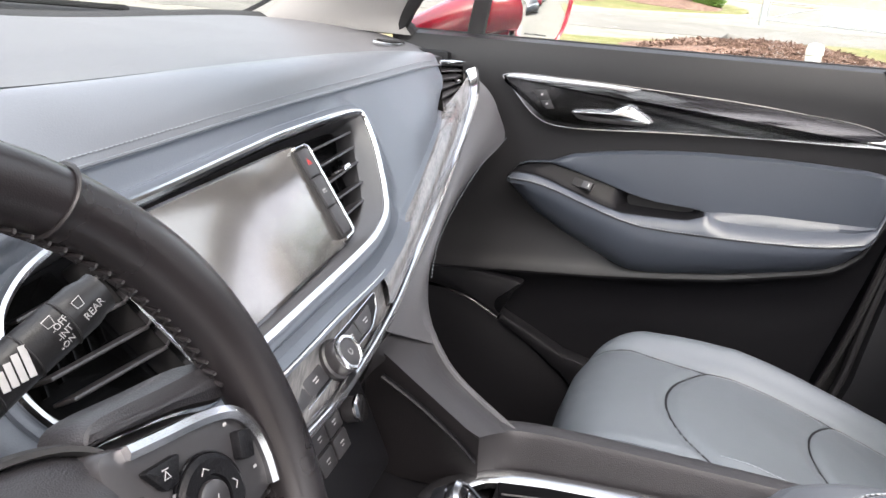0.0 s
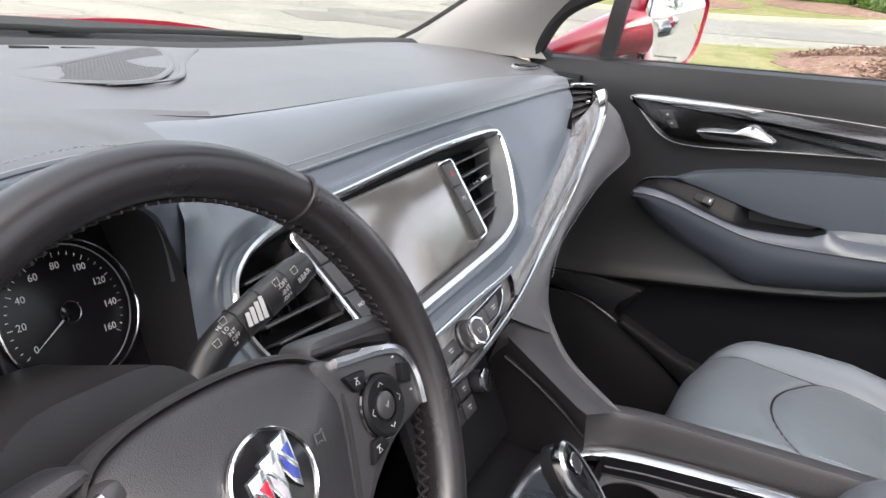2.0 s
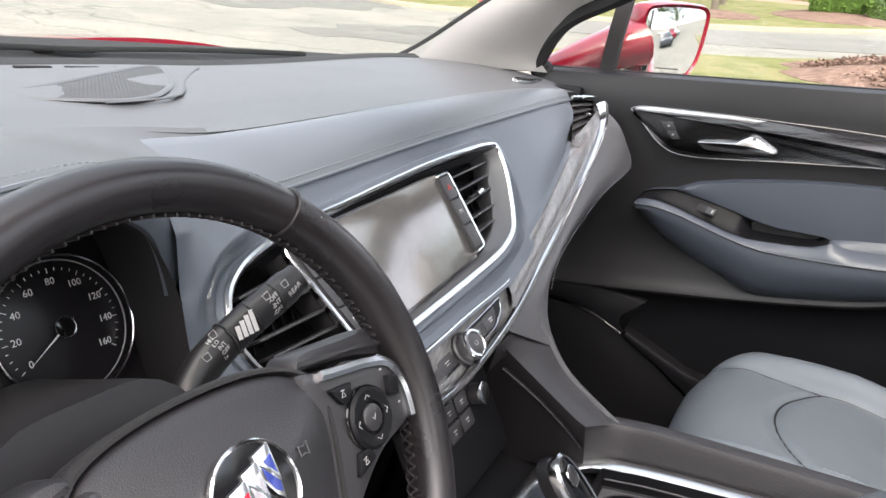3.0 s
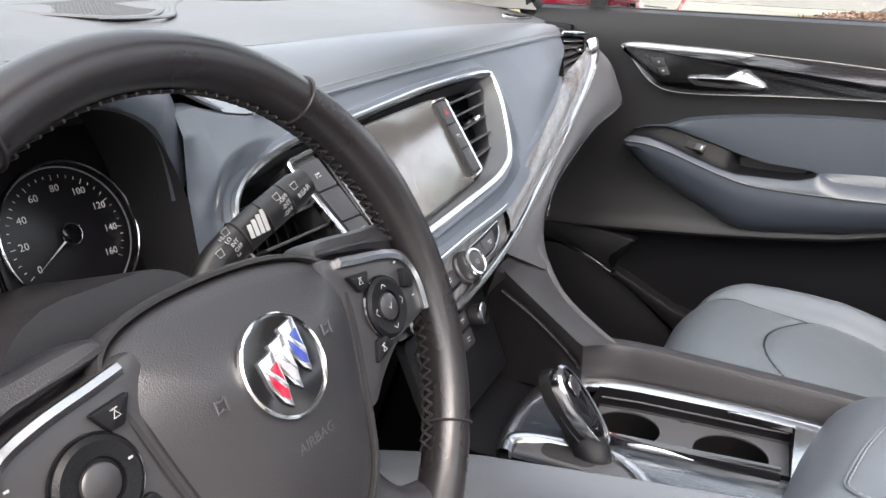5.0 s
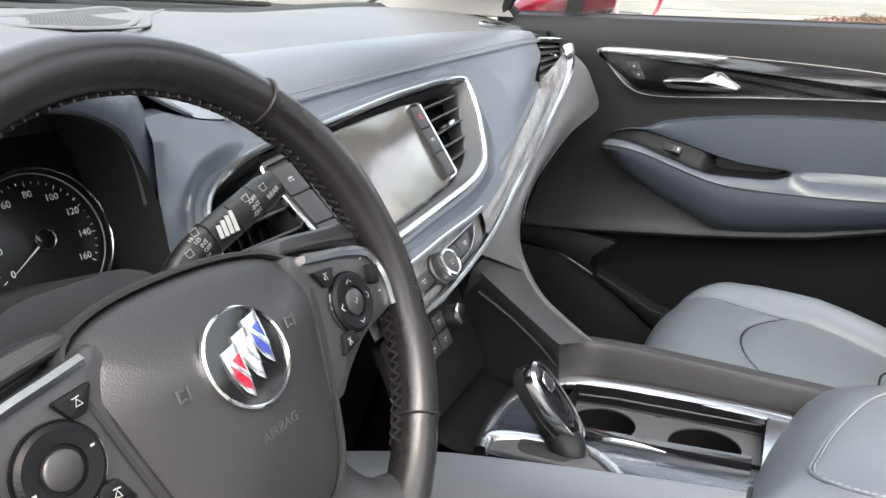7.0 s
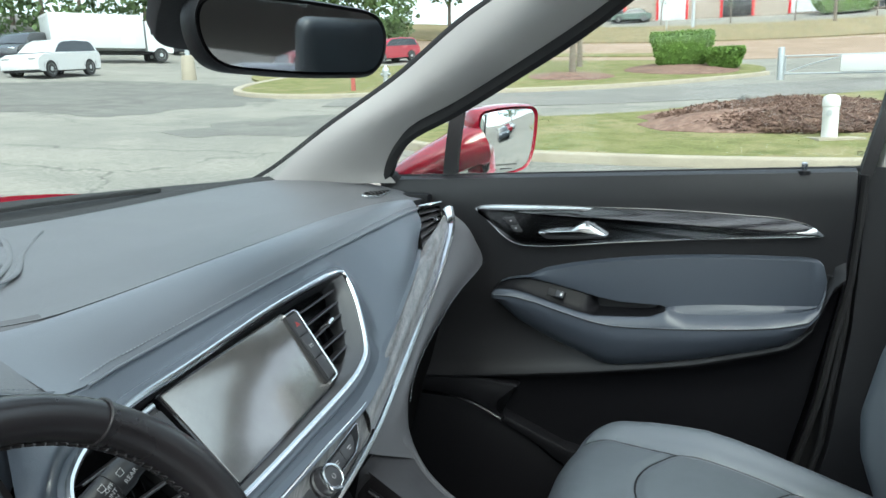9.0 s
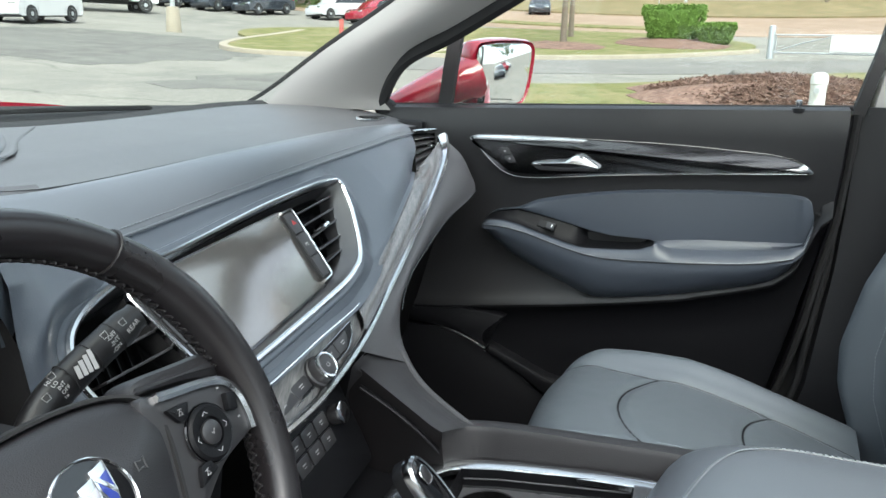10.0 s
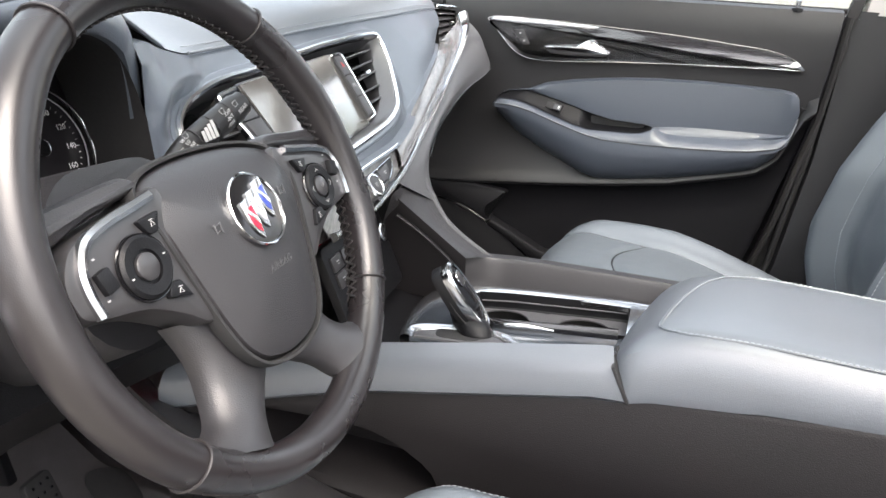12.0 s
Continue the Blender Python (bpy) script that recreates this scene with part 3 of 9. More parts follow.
# ---- dashboard ----
dash = thing("dashboard", (0.05, 0.3, 1.1), "two-tone dashboard in charcoal and blue-grey stitched leatherette", "dashboard")
XS = [-0.76, -0.6, -0.4, -0.2, -0.1, 0.12, 0.3, 0.48, 0.62, 0.72, 0.80]
FRONT = [(0.62, 1.21), (0.68, 1.2), (0.74, 1.195), (0.78, 1.195), (0.80, 1.197), (0.81, 1.20), (0.81, 1.20), (0.79, 1.208), (0.74, 1.222), (0.68, 1.234), (0.60, 1.24)]
EDGE = [(0.31, 1.165), (0.34, 1.175), (0.36, 1.185), (0.335, 1.18), (0.315, 1.177), (0.31, 1.188), (0.31, 1.196), (0.312, 1.202), (0.295, 1.206), (0.262, 1.205), (0.25, 1.205)]
SEAM = [(0.22, 1.12), (0.22, 1.13), (0.20, 1.185), (0.216, 1.136), (0.238, 1.131), (0.245, 1.149), (0.245, 1.164), (0.24, 1.179), (0.232, 1.192), (0.232, 1.193), (0.235, 1.19)]


FINE = [spl([(a, *c) for a, c in zip(XS, curve)], 160) for curve in (FRONT, EDGE, SEAM)]
FRONT, EDGE, SEAM = ([[p[k] for p in fine] for k in range(3)] for fine in FINE)


def at(curve, x, k):
    return lerp(curve[0], curve[k + 1], x)


def curve_pt(curve, x):
    return Vector((x, at(curve, x, 0), at(curve, x, 1)))


xs = list(np.linspace(-0.76, 0.80, 60))
rows = []
for k in range(13):
    f = k / 12
    row = []
    for x in xs:
        a, b = curve_pt(FRONT, x), curve_pt(EDGE, x)
        p = a.lerp(b, f)
        p.z += 0.014 * math.sin(math.pi * f) - 0.004 * math.exp(-((f - 0.93) / 0.05) ** 2)
        row.append(p)
    rows.append(row)
rows += [[p + Vector((0, 0.01, -0.02)) for p in rows[-1]], [p + Vector((0, 0.03, -0.05)) for p in rows[0]]]
part("top_pad", loft(rows, closed_v=True), PAD, dash, "charcoal soft-touch upper pad, dusty in daylight")
# leather roll from the pad's edge to the stitched seam, right of the instrument hood
xr = list(np.linspace(-0.20, 0.70, 48))
rows = []
for k in range(9):
    f = k / 8
    rows.append([(curve_pt(EDGE, x) + Vector((0, 0.006, -0.006)) * (k == 0)).lerp(curve_pt(SEAM, x), f) + Vector((0, -0.004, 0.010)) * math.sin(math.pi * f) * min(1.0, (x + 0.2) / 0.12) + Vector((0, 0, 0.003 * (1 - f) * min(1.0, (x + 0.19) / 0.1))) for x in xr])
part("upper_wrap", loft(rows), LEATHER, dash, "blue-grey leatherette roll")
seam = [curve_pt(SEAM, x) + Vector((0, -0.002, 0.003)) for x in np.linspace(-0.16, 0.70, 70)]
part("seam_piping", sweep([p + Vector((0, -0.003, -0.002)) for p in seam], disc_prof(0.0016, 0.0016, 6)), LEATHER, dash)
part("seam_stitching", dashes([p + Vector((0, 0.006, 0.0035)) for p in seam], 0.0042, 0.0016, 0.0007), STITCH, dash, "pale grey seam thread")

# the band's chrome line, its inner edge, and the lower edge of the cover
CL = [(0.762, 0.195, 1.190), (0.722, 0.172, 1.152), (0.585, 0.143, 1.098), (0.415, 0.117, 1.047), (0.347, 0.110, 1.032), (0.253, 0.094, 1.0), (0.19, 0.086, 0.983), (0.13, 0.078, 0.966), (0.058, 0.070, 0.950), (-0.02, 0.069, 0.942), (-0.10, 0.070, 0.938)]
IN = [(0.630, 0.190, 1.134), (0.600, 0.182, 1.128), (0.52, 0.157, 1.113), (0.369, 0.130, 1.063), (0.30, 0.119, 1.041), (0.238, 0.109, 1.021), (0.195, 0.104, 1.010), (0.152, 0.101, 1.001), (0.06, 0.1, 0.993), (-0.02, 0.098, 0.984), (-0.10, 0.096, 0.976)]
LO = [(0.772, 0.132, 1.120), (0.742, 0.110, 1.080), (0.555, 0.110, 1.049), (0.38, 0.097, 1.014), (0.30, 0.086, 0.993), (0.256, 0.075, 0.972), (0.225, 0.06, 0.945), (0.213, 0.040, 0.915), (0.210, 0.010, 0.883), (0.20, -0.03, 0.860), (0.188, -0.062, 0.853)]
CLS = [(0.768, 0.197, 1.194), (0.730, 0.174, 1.152), (0.60, 0.147, 1.103), (0.44, 0.121, 1.056), (0.253, 0.094, 1.0), (0.13, 0.078, 0.966), (0.0, 0.069, 0.943), (-0.11, 0.070, 0.938)]
fine_cl = spl(CLS, 400)[::-1]
cl = [Vector((x, lerp([p.x for p in fine_cl], [p.y for p in fine_cl], x), lerp([p.x for p in fine_cl], [p.z for p in fine_cl], x))) for x in np.interp(np.linspace(0, 10, 80), range(11), [p[0] for p in CL])]
inn, lo = spl(IN, 80), spl(LO, 80)

# infotainment pod: its plane in the car's axes, the chrome frame's outer and the satin dish's inner outline
POD = CABIN.inverted() @ axes((0.026, 0.206, 1.128), (0.995, -0.0995, 0), (0.0642, 0.6425, 0.7635))
PODN = (POD.to_3x3() @ Vector((0, 0, 1))).normalized()
RIM_OUT = ((-0.235, -0.09), (-0.2258, -0.0667), (-0.2125, -0.052), (-0.19, -0.038), (-0.155, -0.0255), (-0.114, -0.0165), (-0.05, -0.0078), (0.0552, 0.0092), (0.116, 0.0185), (0.185, 0.0265), (0.2475, 0.0328), (0.28, 0.0338), (0.2935, 0.029),
           (0.2945, 0.0175), (0.2895, 0), (0.28, -0.021), (0.2655, -0.044), (0.2455, -0.0725), (0.224, -0.095), (0.195, -0.1095), (0.1537, -0.1215), (0.06, -0.138), (-0.06, -0.1575), (-0.13, -0.166), (-0.19, -0.165), (-0.222, -0.145), (-0.236, -0.115))
RIM_IN = ((-0.2225, -0.09), (-0.213, -0.068), (-0.2, -0.0545), (-0.176, -0.0405), (-0.148, -0.033), (-0.11, -0.0245), (-0.048, -0.0155), (0.057, 0.0012), (0.118, 0.0105), (0.187, 0.0185), (0.247, 0.0248), (0.272, 0.0262), (0.2775, 0.0225),
          (0.2735, 0.0115), (0.262, -0.002), (0.25, -0.018), (0.2355, -0.039), (0.2205, -0.06), (0.2, -0.08), (0.168, -0.0965), (0.135, -0.1075), (0.055, -0.1235), (-0.0598, -0.1425), (-0.13, -0.153), (-0.186, -0.151), (-0.212, -0.135), (-0.224, -0.112))
frame_out, frame_in = poly2(RIM_OUT, 135), poly2(RIM_IN, 135)
EDGE_XY = np.array(frame_out)


def behind_pod(p, hold=1.0):
    """Lets a skin meet the screen panel's frame outside it and keeps it behind the panel inside."""
    q = POD.inverted() @ p
    if not (-0.32 < q.x < 0.37 and -0.24 < q.y < 0.11):
        return p
    a, b = EDGE_XY, np.roll(EDGE_XY, -1, 0)
    d, w = b - a, np.array((q.x, q.y)) - a
    k = np.clip((w * d).sum(1) / (d * d).sum(1), 0, 1)
    far = float(np.sqrt(((w - d * k[:, None]) ** 2).sum(1)).min())
    cross = (a[:, 1] > q.y) != (b[:, 1] > q.y)
    inside = int((cross & (q.x < a[:, 0] + d[:, 0] * (q.y - a[:, 1]) / np.where(cross, d[:, 1], 1.0))).sum()) % 2
    if inside:
        return p - PODN * (q.z + 0.004 + min(1.0, max(0.0, far - 0.003) / 0.006) * 0.05)
    near = max(0.0, 1.0 - far / (0.014 + 0.036 * max(0.0, min(1.0, max((q.x - 0.23) / 0.07, (-0.02 - q.y) / 0.09)))))
    near = near * near * (3 - 2 * near) * hold
    return p + PODN * (-0.004 - q.z) * near


# front wrap between the seam and the band
rows = []
for k in range(61):
    f = k / 60
    row = []
    for i in range(300):
        x = (0.692 - 0.085 * min(1.0, f * 1.15)) * (1 - i / 299) - 0.270 * i / 299
        top = curve_pt(SEAM, max(-0.24, x)) if x > -0.24 else curve_pt(SEAM, -0.24)
        top = Vector((x, top.y - 0.003, top.z - 0.002))
        xb = [p.x for p in inn][::-1]
        bot = Vector((x, lerp(xb, [p.y for p in inn][::-1], x) + 0.012, lerp(xb, [p.z for p in inn][::-1], x)))
        p = top.lerp(bot, f)
        p.y -= 0.012 * math.sin(math.pi * f) * min(1.0, max(0.0, (x - 0.33) / 0.10))
        if x < -0.222:
            t = min(1.0, (-0.222 - x) / 0.046) ** 1.6
            p.y += (lerp([0.95, 1.035, 1.084, 1.128, 1.16], [0.152, 0.176, 0.186, 0.188, 0.205], p.z) - p.y) * t
        row.append(behind_pod(p, min(1.0, f * 4.0)))
    rows.append(row)
rows.insert(0, [p + Vector((0, 0.016, 0.002)) for p in rows[0]])
rows.append([p + Vector((0, -0.015, -0.004)) for p in rows[-1]])
part("front_wrap", loft(rows), SHADED_LEATHER, dash, "blue-grey leatherette front panel")

# striped trim band and its chrome line
rows = []
for k in range(7):
    f = k / 6
    rows.append([a.lerp(b, f) + Vector((0, -0.834, 0.552)) * (0.006 * math.sin(math.pi * f) - 0.002) for a, b in zip(inn[:54], cl[:54])])
rows.append([p + Vector((0, 0.02, -0.005)) for p in cl[:54]])
rows.append([p + Vector((0, 0.02, -0.005)) for p in inn[:54]])
part("trim_band", loft(rows, closed_v=True), WOOD, dash, "glossy grey striped trim band")
part("chrome_line", sweep([p + Vector((-0.003, -0.003, 0.003)) for p in cl], [(-0.0055, -0.004), (-0.005, 0.002), (-0.002, 0.006), (0.002, 0.006), (0.005, 0.002), (0.0055, -0.004)], (-0.25, -0.80, 0.54), taper=lambda f: 2.0 - 1.0 * min(1, f * 4.5)), CHROME, dash, "bright chrome strip")
# lower cover, sweeping down into the console's flying buttress
rows = []
for k in range(9):
    f = k / 8
    rows.append([a.lerp(b, f) + Vector((0.0, -0.8, 0.3)) * 0.012 * math.sin(math.pi * f) * min(1.0, (57 - i) / 24) for i, (a, b) in enumerate(zip(cl[:58], spl(LO[:8], 58)))])
rows.append([p + Vector((0.0, 0.06, -0.02)) for p in rows[-1]])
part("lower_cover", loft(rows), GREY, dash, "grained charcoal lower cover with a stitched edge")
part("cover_stitching", dashes([p + Vector((-0.001, -0.004, 0.003)) for p in spl(LO[1:6], 50)], 0.004, 0.002, 0.0004), STITCH, dash, "pale grey seam thread")
# buttress: a dark side and a paler edge that runs on from the cover
bl = spl([(0.10, 0.076, 0.945), (0.118, 0.070, 0.932), (0.130, 0.052, 0.912), (0.134, 0.015, 0.885), (0.136, -0.033, 0.864)], 30)
br = spl([(0.256, 0.075, 0.972), (0.228, 0.062, 0.948), (0.213, 0.040, 0.915), (0.210, 0.010, 0.883), (0.188, -0.062, 0.853)], 30)
crest = [a.lerp(b, 0.15 + 0.70 * min(1.0, i / 12) ** 0.8) for i, (a, b) in enumerate(zip(bl, br))]
swell = lambda a, b, f, h: a.lerp(b, f) + Vector((0, -0.5, 0.6)) * h * math.sin(math.pi * f)
rows = [[p + Vector((0.03, 0.03, -0.08)) for p in bl], [p + Vector((0.004, 0.004, -0.012)) for p in bl], bl]
rows += [[swell(a, b, f, 0.004) for a, b in zip(bl, crest)] for f in (0.2, 0.45, 0.7, 0.9)]
rows.append([p + Vector((0, -0.001, 0.0012)) for p in crest])
part("buttress", loft(rows), BRACE, dash, "grained dark charcoal brace running down to the console")
rows = [[p + Vector((0, -0.001, 0.0012)) for p in crest]]
rows += [[swell(a, b, f, 0.004) + Vector((0, -0.0025, 0.0032)) * (1 - f) for a, b in zip(crest, br)] for f in (0.12, 0.35, 0.65, 0.9, 1.0)]
rows += [[p + Vector((0.004, 0.012, -0.014)) for p in br], [p + Vector((-0.01, 0.05, -0.06)) for p in br]]
part("buttress_edge", loft(rows), GREY, dash, "paler grained edge of the brace")
# panel below the cover on the passenger's side, footwell shade put into its colour
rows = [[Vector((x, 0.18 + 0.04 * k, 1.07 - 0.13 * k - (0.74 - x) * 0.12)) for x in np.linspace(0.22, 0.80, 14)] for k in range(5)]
part("glove_box", loft(rows), SHADE_BLACK, dash, "glove box door blackened to stand in for deep shade")

fr = [curve_pt(FRONT, x) for x in np.linspace(-0.74, 0.78, 40)]
part("screen_border", loft([[p + Vector((0, -0.004, 0.0)) for p in fr], [p + Vector((0, 0.02, 0.008)) for p in fr], [p + Vector((0, 0.045, 0.004)) for p in fr], [p + Vector((0, 0.07, -0.02)) for p in fr]]), RUBBER, dash, "black band along the windscreen's foot")
for a_, b_ in (((-0.35, 0.868, 1.212), (0.14, 0.885, 1.216)), ((0.04, 0.895, 1.214), (0.62, 0.83, 1.226))):
    wb = part("wiper_arm", sweep(spl([a_, Vector(a_).lerp(Vector(b_), 0.5) + Vector((0, 0.015, 0.003)), b_], 16), disc_prof(0.004, 0.005, 8)), RUBBER, dash, "black wiper arm")
    part("wiper_blade", sweep(spl([Vector(a_) + Vector((0.03, -0.012, 0.002)), Vector(a_).lerp(Vector(b_), 0.5) + Vector((0, 0.001, 0.004)), Vector(b_) + Vector((-0.02, -0.012, 0.002))], 16), disc_prof(0.0025, 0.005, 6)), RUBBER, wb, "thin black wiper blade")
part("dash_core", box((1.46, 0.42, 0.20), pose(0.03, 0.52, 1.06), 0.01), RUBBER, dash, "hidden black core of the dashboard")
part("end_filler", box((0.03, 0.42, 0.26), pose(0.795, 0.45, 1.085), 0.01), BLACK, dash)

on_pod = lambda o, z=0.0: [POD @ Vector((x, y, z)) for x, y in o]
part("pod_face", plate(frame_in, POD, 0.006, 0.001, base=-0.046), BLACK, dash)
part("chrome_frame", sweep(on_pod(inset(frame_out, 0.0035), 0.001), [(-0.0042, -0.008), (-0.0038, 0.0005), (-0.0015, 0.0028), (0.0015, 0.0028), (0.0038, 0.0005), (0.0042, -0.008)], PODN, closed=True), CHROME, dash, "bright chrome frame of the screen panel")
mix = lambda f: [(a[0] + (b[0] - a[0]) * f, a[1] + (b[1] - a[1]) * f) for a, b in zip(inset(frame_out, 0.0065), frame_in)]
rows = [on_pod(mix(0.0), 0.0), on_pod(mix(0.12), 0.0005), on_pod(mix(0.3), -0.003), on_pod(mix(0.6), -0.0085), on_pod(mix(0.88), -0.0115), on_pod(mix(1.0), -0.0135), on_pod(inset(frame_in, 0.0006), -0.018), on_pod(frame_in, -0.044)]
part("inner_frame", loft(rows, closed_u=True), DISH, dash, "satin charcoal dished inner frame")
part("outer_lip", sweep(on_pod(inset(frame_out, -0.0035), -0.003), disc_prof(0.0045, 0.0035, 8), PODN, closed=True), SHADED_LEATHER, dash)


def rounded(corners, r, n=4):
    """A polygon with its corners rounded off."""
    out, m = [], len(corners)
    for i in range(m):
        a, b, c = Vector(corners[i - 1]), Vector(corners[i]), Vector(corners[(i + 1) % m])
        p, q = b + (a - b).normalized() * r, b + (c - b).normalized() * r
        for j in range(n + 1):
            f = j / n
            v = p.lerp(b, f).lerp(b.lerp(q, f), f)
            out.append((v.x, v.y))
    return out


scr = [(-0.0895, -0.0258), (0.136, 0.0045), (0.133, -0.106), (-0.067, -0.143)]
part("display_frame", plate(inset(scr, -0.003), POD, 0.030, 0.001, base=-0.040), GLOSS, dash, "gloss black screen edge")
part("display", plate(rounded(scr, 0.003), POD @ pose(0, 0, 0, 1.5), 0.004, 0.0006, base=-0.0100), SCREEN, dash, "dark touch screen, tree and sky reflections partly in its colour")


def key_column(corners, cuts, hazard):
    """Three flat keys in a column, edged with chrome on the side away from the screen."""
    body = rounded(corners, 0.006)
    col = part("key_column", plate(body, POD, 0.034, 0.0015, base=-0.038), RUBBER, dash, "column of three flat dark grey keys")
    a, b, c, d = (Vector((*p, 0)) for p in corners)
    if hazard:
        edge, half = [(a.x + 0.002, a.y)] + rounded([a, b, c, d], 0.007, 5)[6:18] + [(d.x + 0.002, d.y)], 0.0016
    else:
        edge, half = [(b.x - 0.002, b.y)] + rounded([b, a, d, c], 0.008, 5)[6:18] + [(c.x - 0.004, c.y)], 0.0030
    part("chrome_edge", sweep(on_pod(edge, -0.002), [(-half, -0.006), (-half, 0.0), (-half * 0.5, 0.0014), (half * 0.5, 0.0014), (half, 0.0), (half, -0.006)], PODN), CHROME, col, "bright chrome edge")
    lo_, hi_ = (0.10, 0.86) if hazard else (0.20, 0.97)
    for k in range(3):
        f0, f1 = cuts[k] + 0.008, cuts[k + 1] - 0.008
        pa, pb, pc, pd = a.lerp(d, f0), b.lerp(c, f0), b.lerp(c, f1), a.lerp(d, f1)
        o = [(v.x, v.y) for v in (pa.lerp(pb, lo_), pa.lerp(pb, hi_), pd.lerp(pc, hi_), pd.lerp(pc, lo_))]
        key = part("key", plate(rounded(o, 0.0015, 2), POD, 0.003, 0.0008, base=-0.0042), KEY_GREY, col)
        m = POD @ pose(sum(p[0] for p in o) / 4, sum(p[1] for p in o) / 4, -0.0011, 0, 0, 8 if hazard else 12)
        if hazard and k == 0:
            for r in (0.0042, 0.0022):
                part("hazard_mark", sweep([m @ Vector((r * math.cos(t), r * math.sin(t), 0)) for t in (radians(90), radians(210), radians(330))], disc_prof(0.0006, 0.0003, 5), PODN, closed=True), RED, key, "red hazard triangle")
        elif not hazard and k == 2:
            part("key_mark", words("MODE", m, 0.0058), WHITE, key)
        elif (hazard and k == 1) or (not hazard and k == 0):
            bm = box((0.0050, 0.0016, 0.0004), m @ pose(0, 0.0012, 0))
            box((0.0034, 0.0010, 0.0004), m @ pose(0.001, -0.0016, 0), bm=bm)
            box((0.0008, 0.0050, 0.0004), m @ pose(-0.0036, 0, 0), bm=bm)
            part("key_mark", bm, WHITE, key)
    return col


key_column(((0.1296, 0.0002), (0.1560, 0.0032), (0.1500, -0.0985), (0.1283, -0.1025)), (0.03, 0.335, 0.665, 0.965), True)
key_column(((-0.1425, -0.0400), (-0.1045, -0.0330), (-0.0790, -0.1425), (-0.1130, -0.1420)), (0.06, 0.35, 0.665, 0.93), False)


def vent(outline, lines, tab):
    """An air vent: a black well, slats along the given lines, vanes behind them and a small chrome tab."""
    v = part("air_vent", plate(outline, POD, 0.002, 0.0005, base=-0.042), SHADE_BLACK, dash, "black air vent with narrow slats")
    for (x0, y0), (x1, y1) in lines:
        m = POD @ axes(((x0 + x1) / 2, (y0 + y1) / 2, -0.020), (x1 - x0, y1 - y0, 0), (0, 1, 0)) @ pose(0, 0, 0, 10)
        w = math.hypot(x1 - x0, y1 - y0)
        part("slat", box((w, 0.0026, 0.022), m, 0.0010), SATIN, v)
    xa, xb = min(p[0] for p in outline), max(p[0] for p in outline)
    for i in range(1, 7):
        x = xa + (xb - xa) * i / 7.5
        ys_ = [p[1] for p in outline]
        part("vane", box((0.0012, 0.030, 0.006), POD @ pose(x, (min(ys_) + max(ys_)) / 2 + 0.03 * (i / 7 - 0.5), -0.036, 0, 0, -12)), BLACK, v)
    if tab:
        m = POD @ pose(*tab, -0.009, 6, 0, 9)
        grip = part("tab", box((0.016, 0.0062, 0.012), m, 0.0022), CHROME, v, "small chrome vent tab")
        part("tab_ridge", box((0.030, 0.0030, 0.006), m @ pose(-0.004, 0, -0.004), 0.001), SATIN, grip)
    return v


vent([(0.157, 0.013), (0.2, 0.018), (0.272, 0.0255), (0.2735, 0.0115), (0.262, -0.002), (0.2445, -0.025), (0.2205, -0.058), (0.2, -0.079), (0.168, -0.096), (0.152, -0.099)],
     [((0.150, -0.0035), (0.2637, 0.0123)), ((0.150, -0.0228), (0.2533, -0.0063)), ((0.148, -0.0431), (0.2430, -0.0247)), ((0.147, -0.0615), (0.2290, -0.0485)), ((0.147, -0.0810), (0.2107, -0.0682))], (0.207, -0.0300))
vent([(-0.221, -0.09), (-0.212, -0.069), (-0.199, -0.056), (-0.175, -0.042), (-0.146, -0.036), (-0.118, -0.14), (-0.13, -0.151), (-0.185, -0.149), (-0.21, -0.134), (-0.222, -0.112)],
     [((-0.206, -0.0670), (-0.132, -0.0555)), ((-0.212, -0.0868), (-0.127, -0.0788)), ((-0.206, -0.1071), (-0.122, -0.1008)), ((-0.200, -0.1237), (-0.118, -0.1193))], None)
# end vent beside the passenger's door
LT, RT, RB, LB = Vector((0.688, 0.224, 1.194)), Vector((0.757, 0.204, 1.194)), Vector((0.733, 0.192, 1.150)), Vector((0.606, 0.186, 1.128))
VB = Vector((0.15, 0.9, -0.3)) * 0.03
tube = loft([[LT, RT, RB, LB], [LT + VB, RT + VB, RB + VB, LB + VB]], closed_u=True)
loft([[LT + VB, RT + VB], [LB + VB, RB + VB]], bm=tube)
ev = part("air_vent", tube, SHADE_BLACK, dash, "black end vent with narrow slats")
for i in range(5):
    f = 0.08 + 0.2 * i
    a, b = LT.lerp(LB, f), RT.lerp(RB, f)
    part("slat", sweep([a + VB * 0.3, a.lerp(b, 0.5) + VB * 0.25, b + VB * 0.3], [(-0.008, -0.0012), (-0.008, 0.0012), (0.008, 0.0012), (0.008, -0.0012)], (0, -0.25, 0.97)), SATIN, ev)
part("tab", box((0.012, 0.010, 0.006), Matrix.Translation(LT.lerp(RB, 0.55)) @ pose(0.004, -0.004, 0, 0, 0, -15), 0.0015), CHROME, ev, "small chrome vent tab")
part("vent_surround", sweep([LT + Vector((-0.004, 0, 0.006)), LT.lerp(RT, 0.5) + Vector((0, 0, 0.007)), RT + Vector((0.006, 0, 0.006))], disc_prof(0.003, 0.003, 8), (0, -0.96, 0.28)), CHROME, dash, "bright end vent edge")
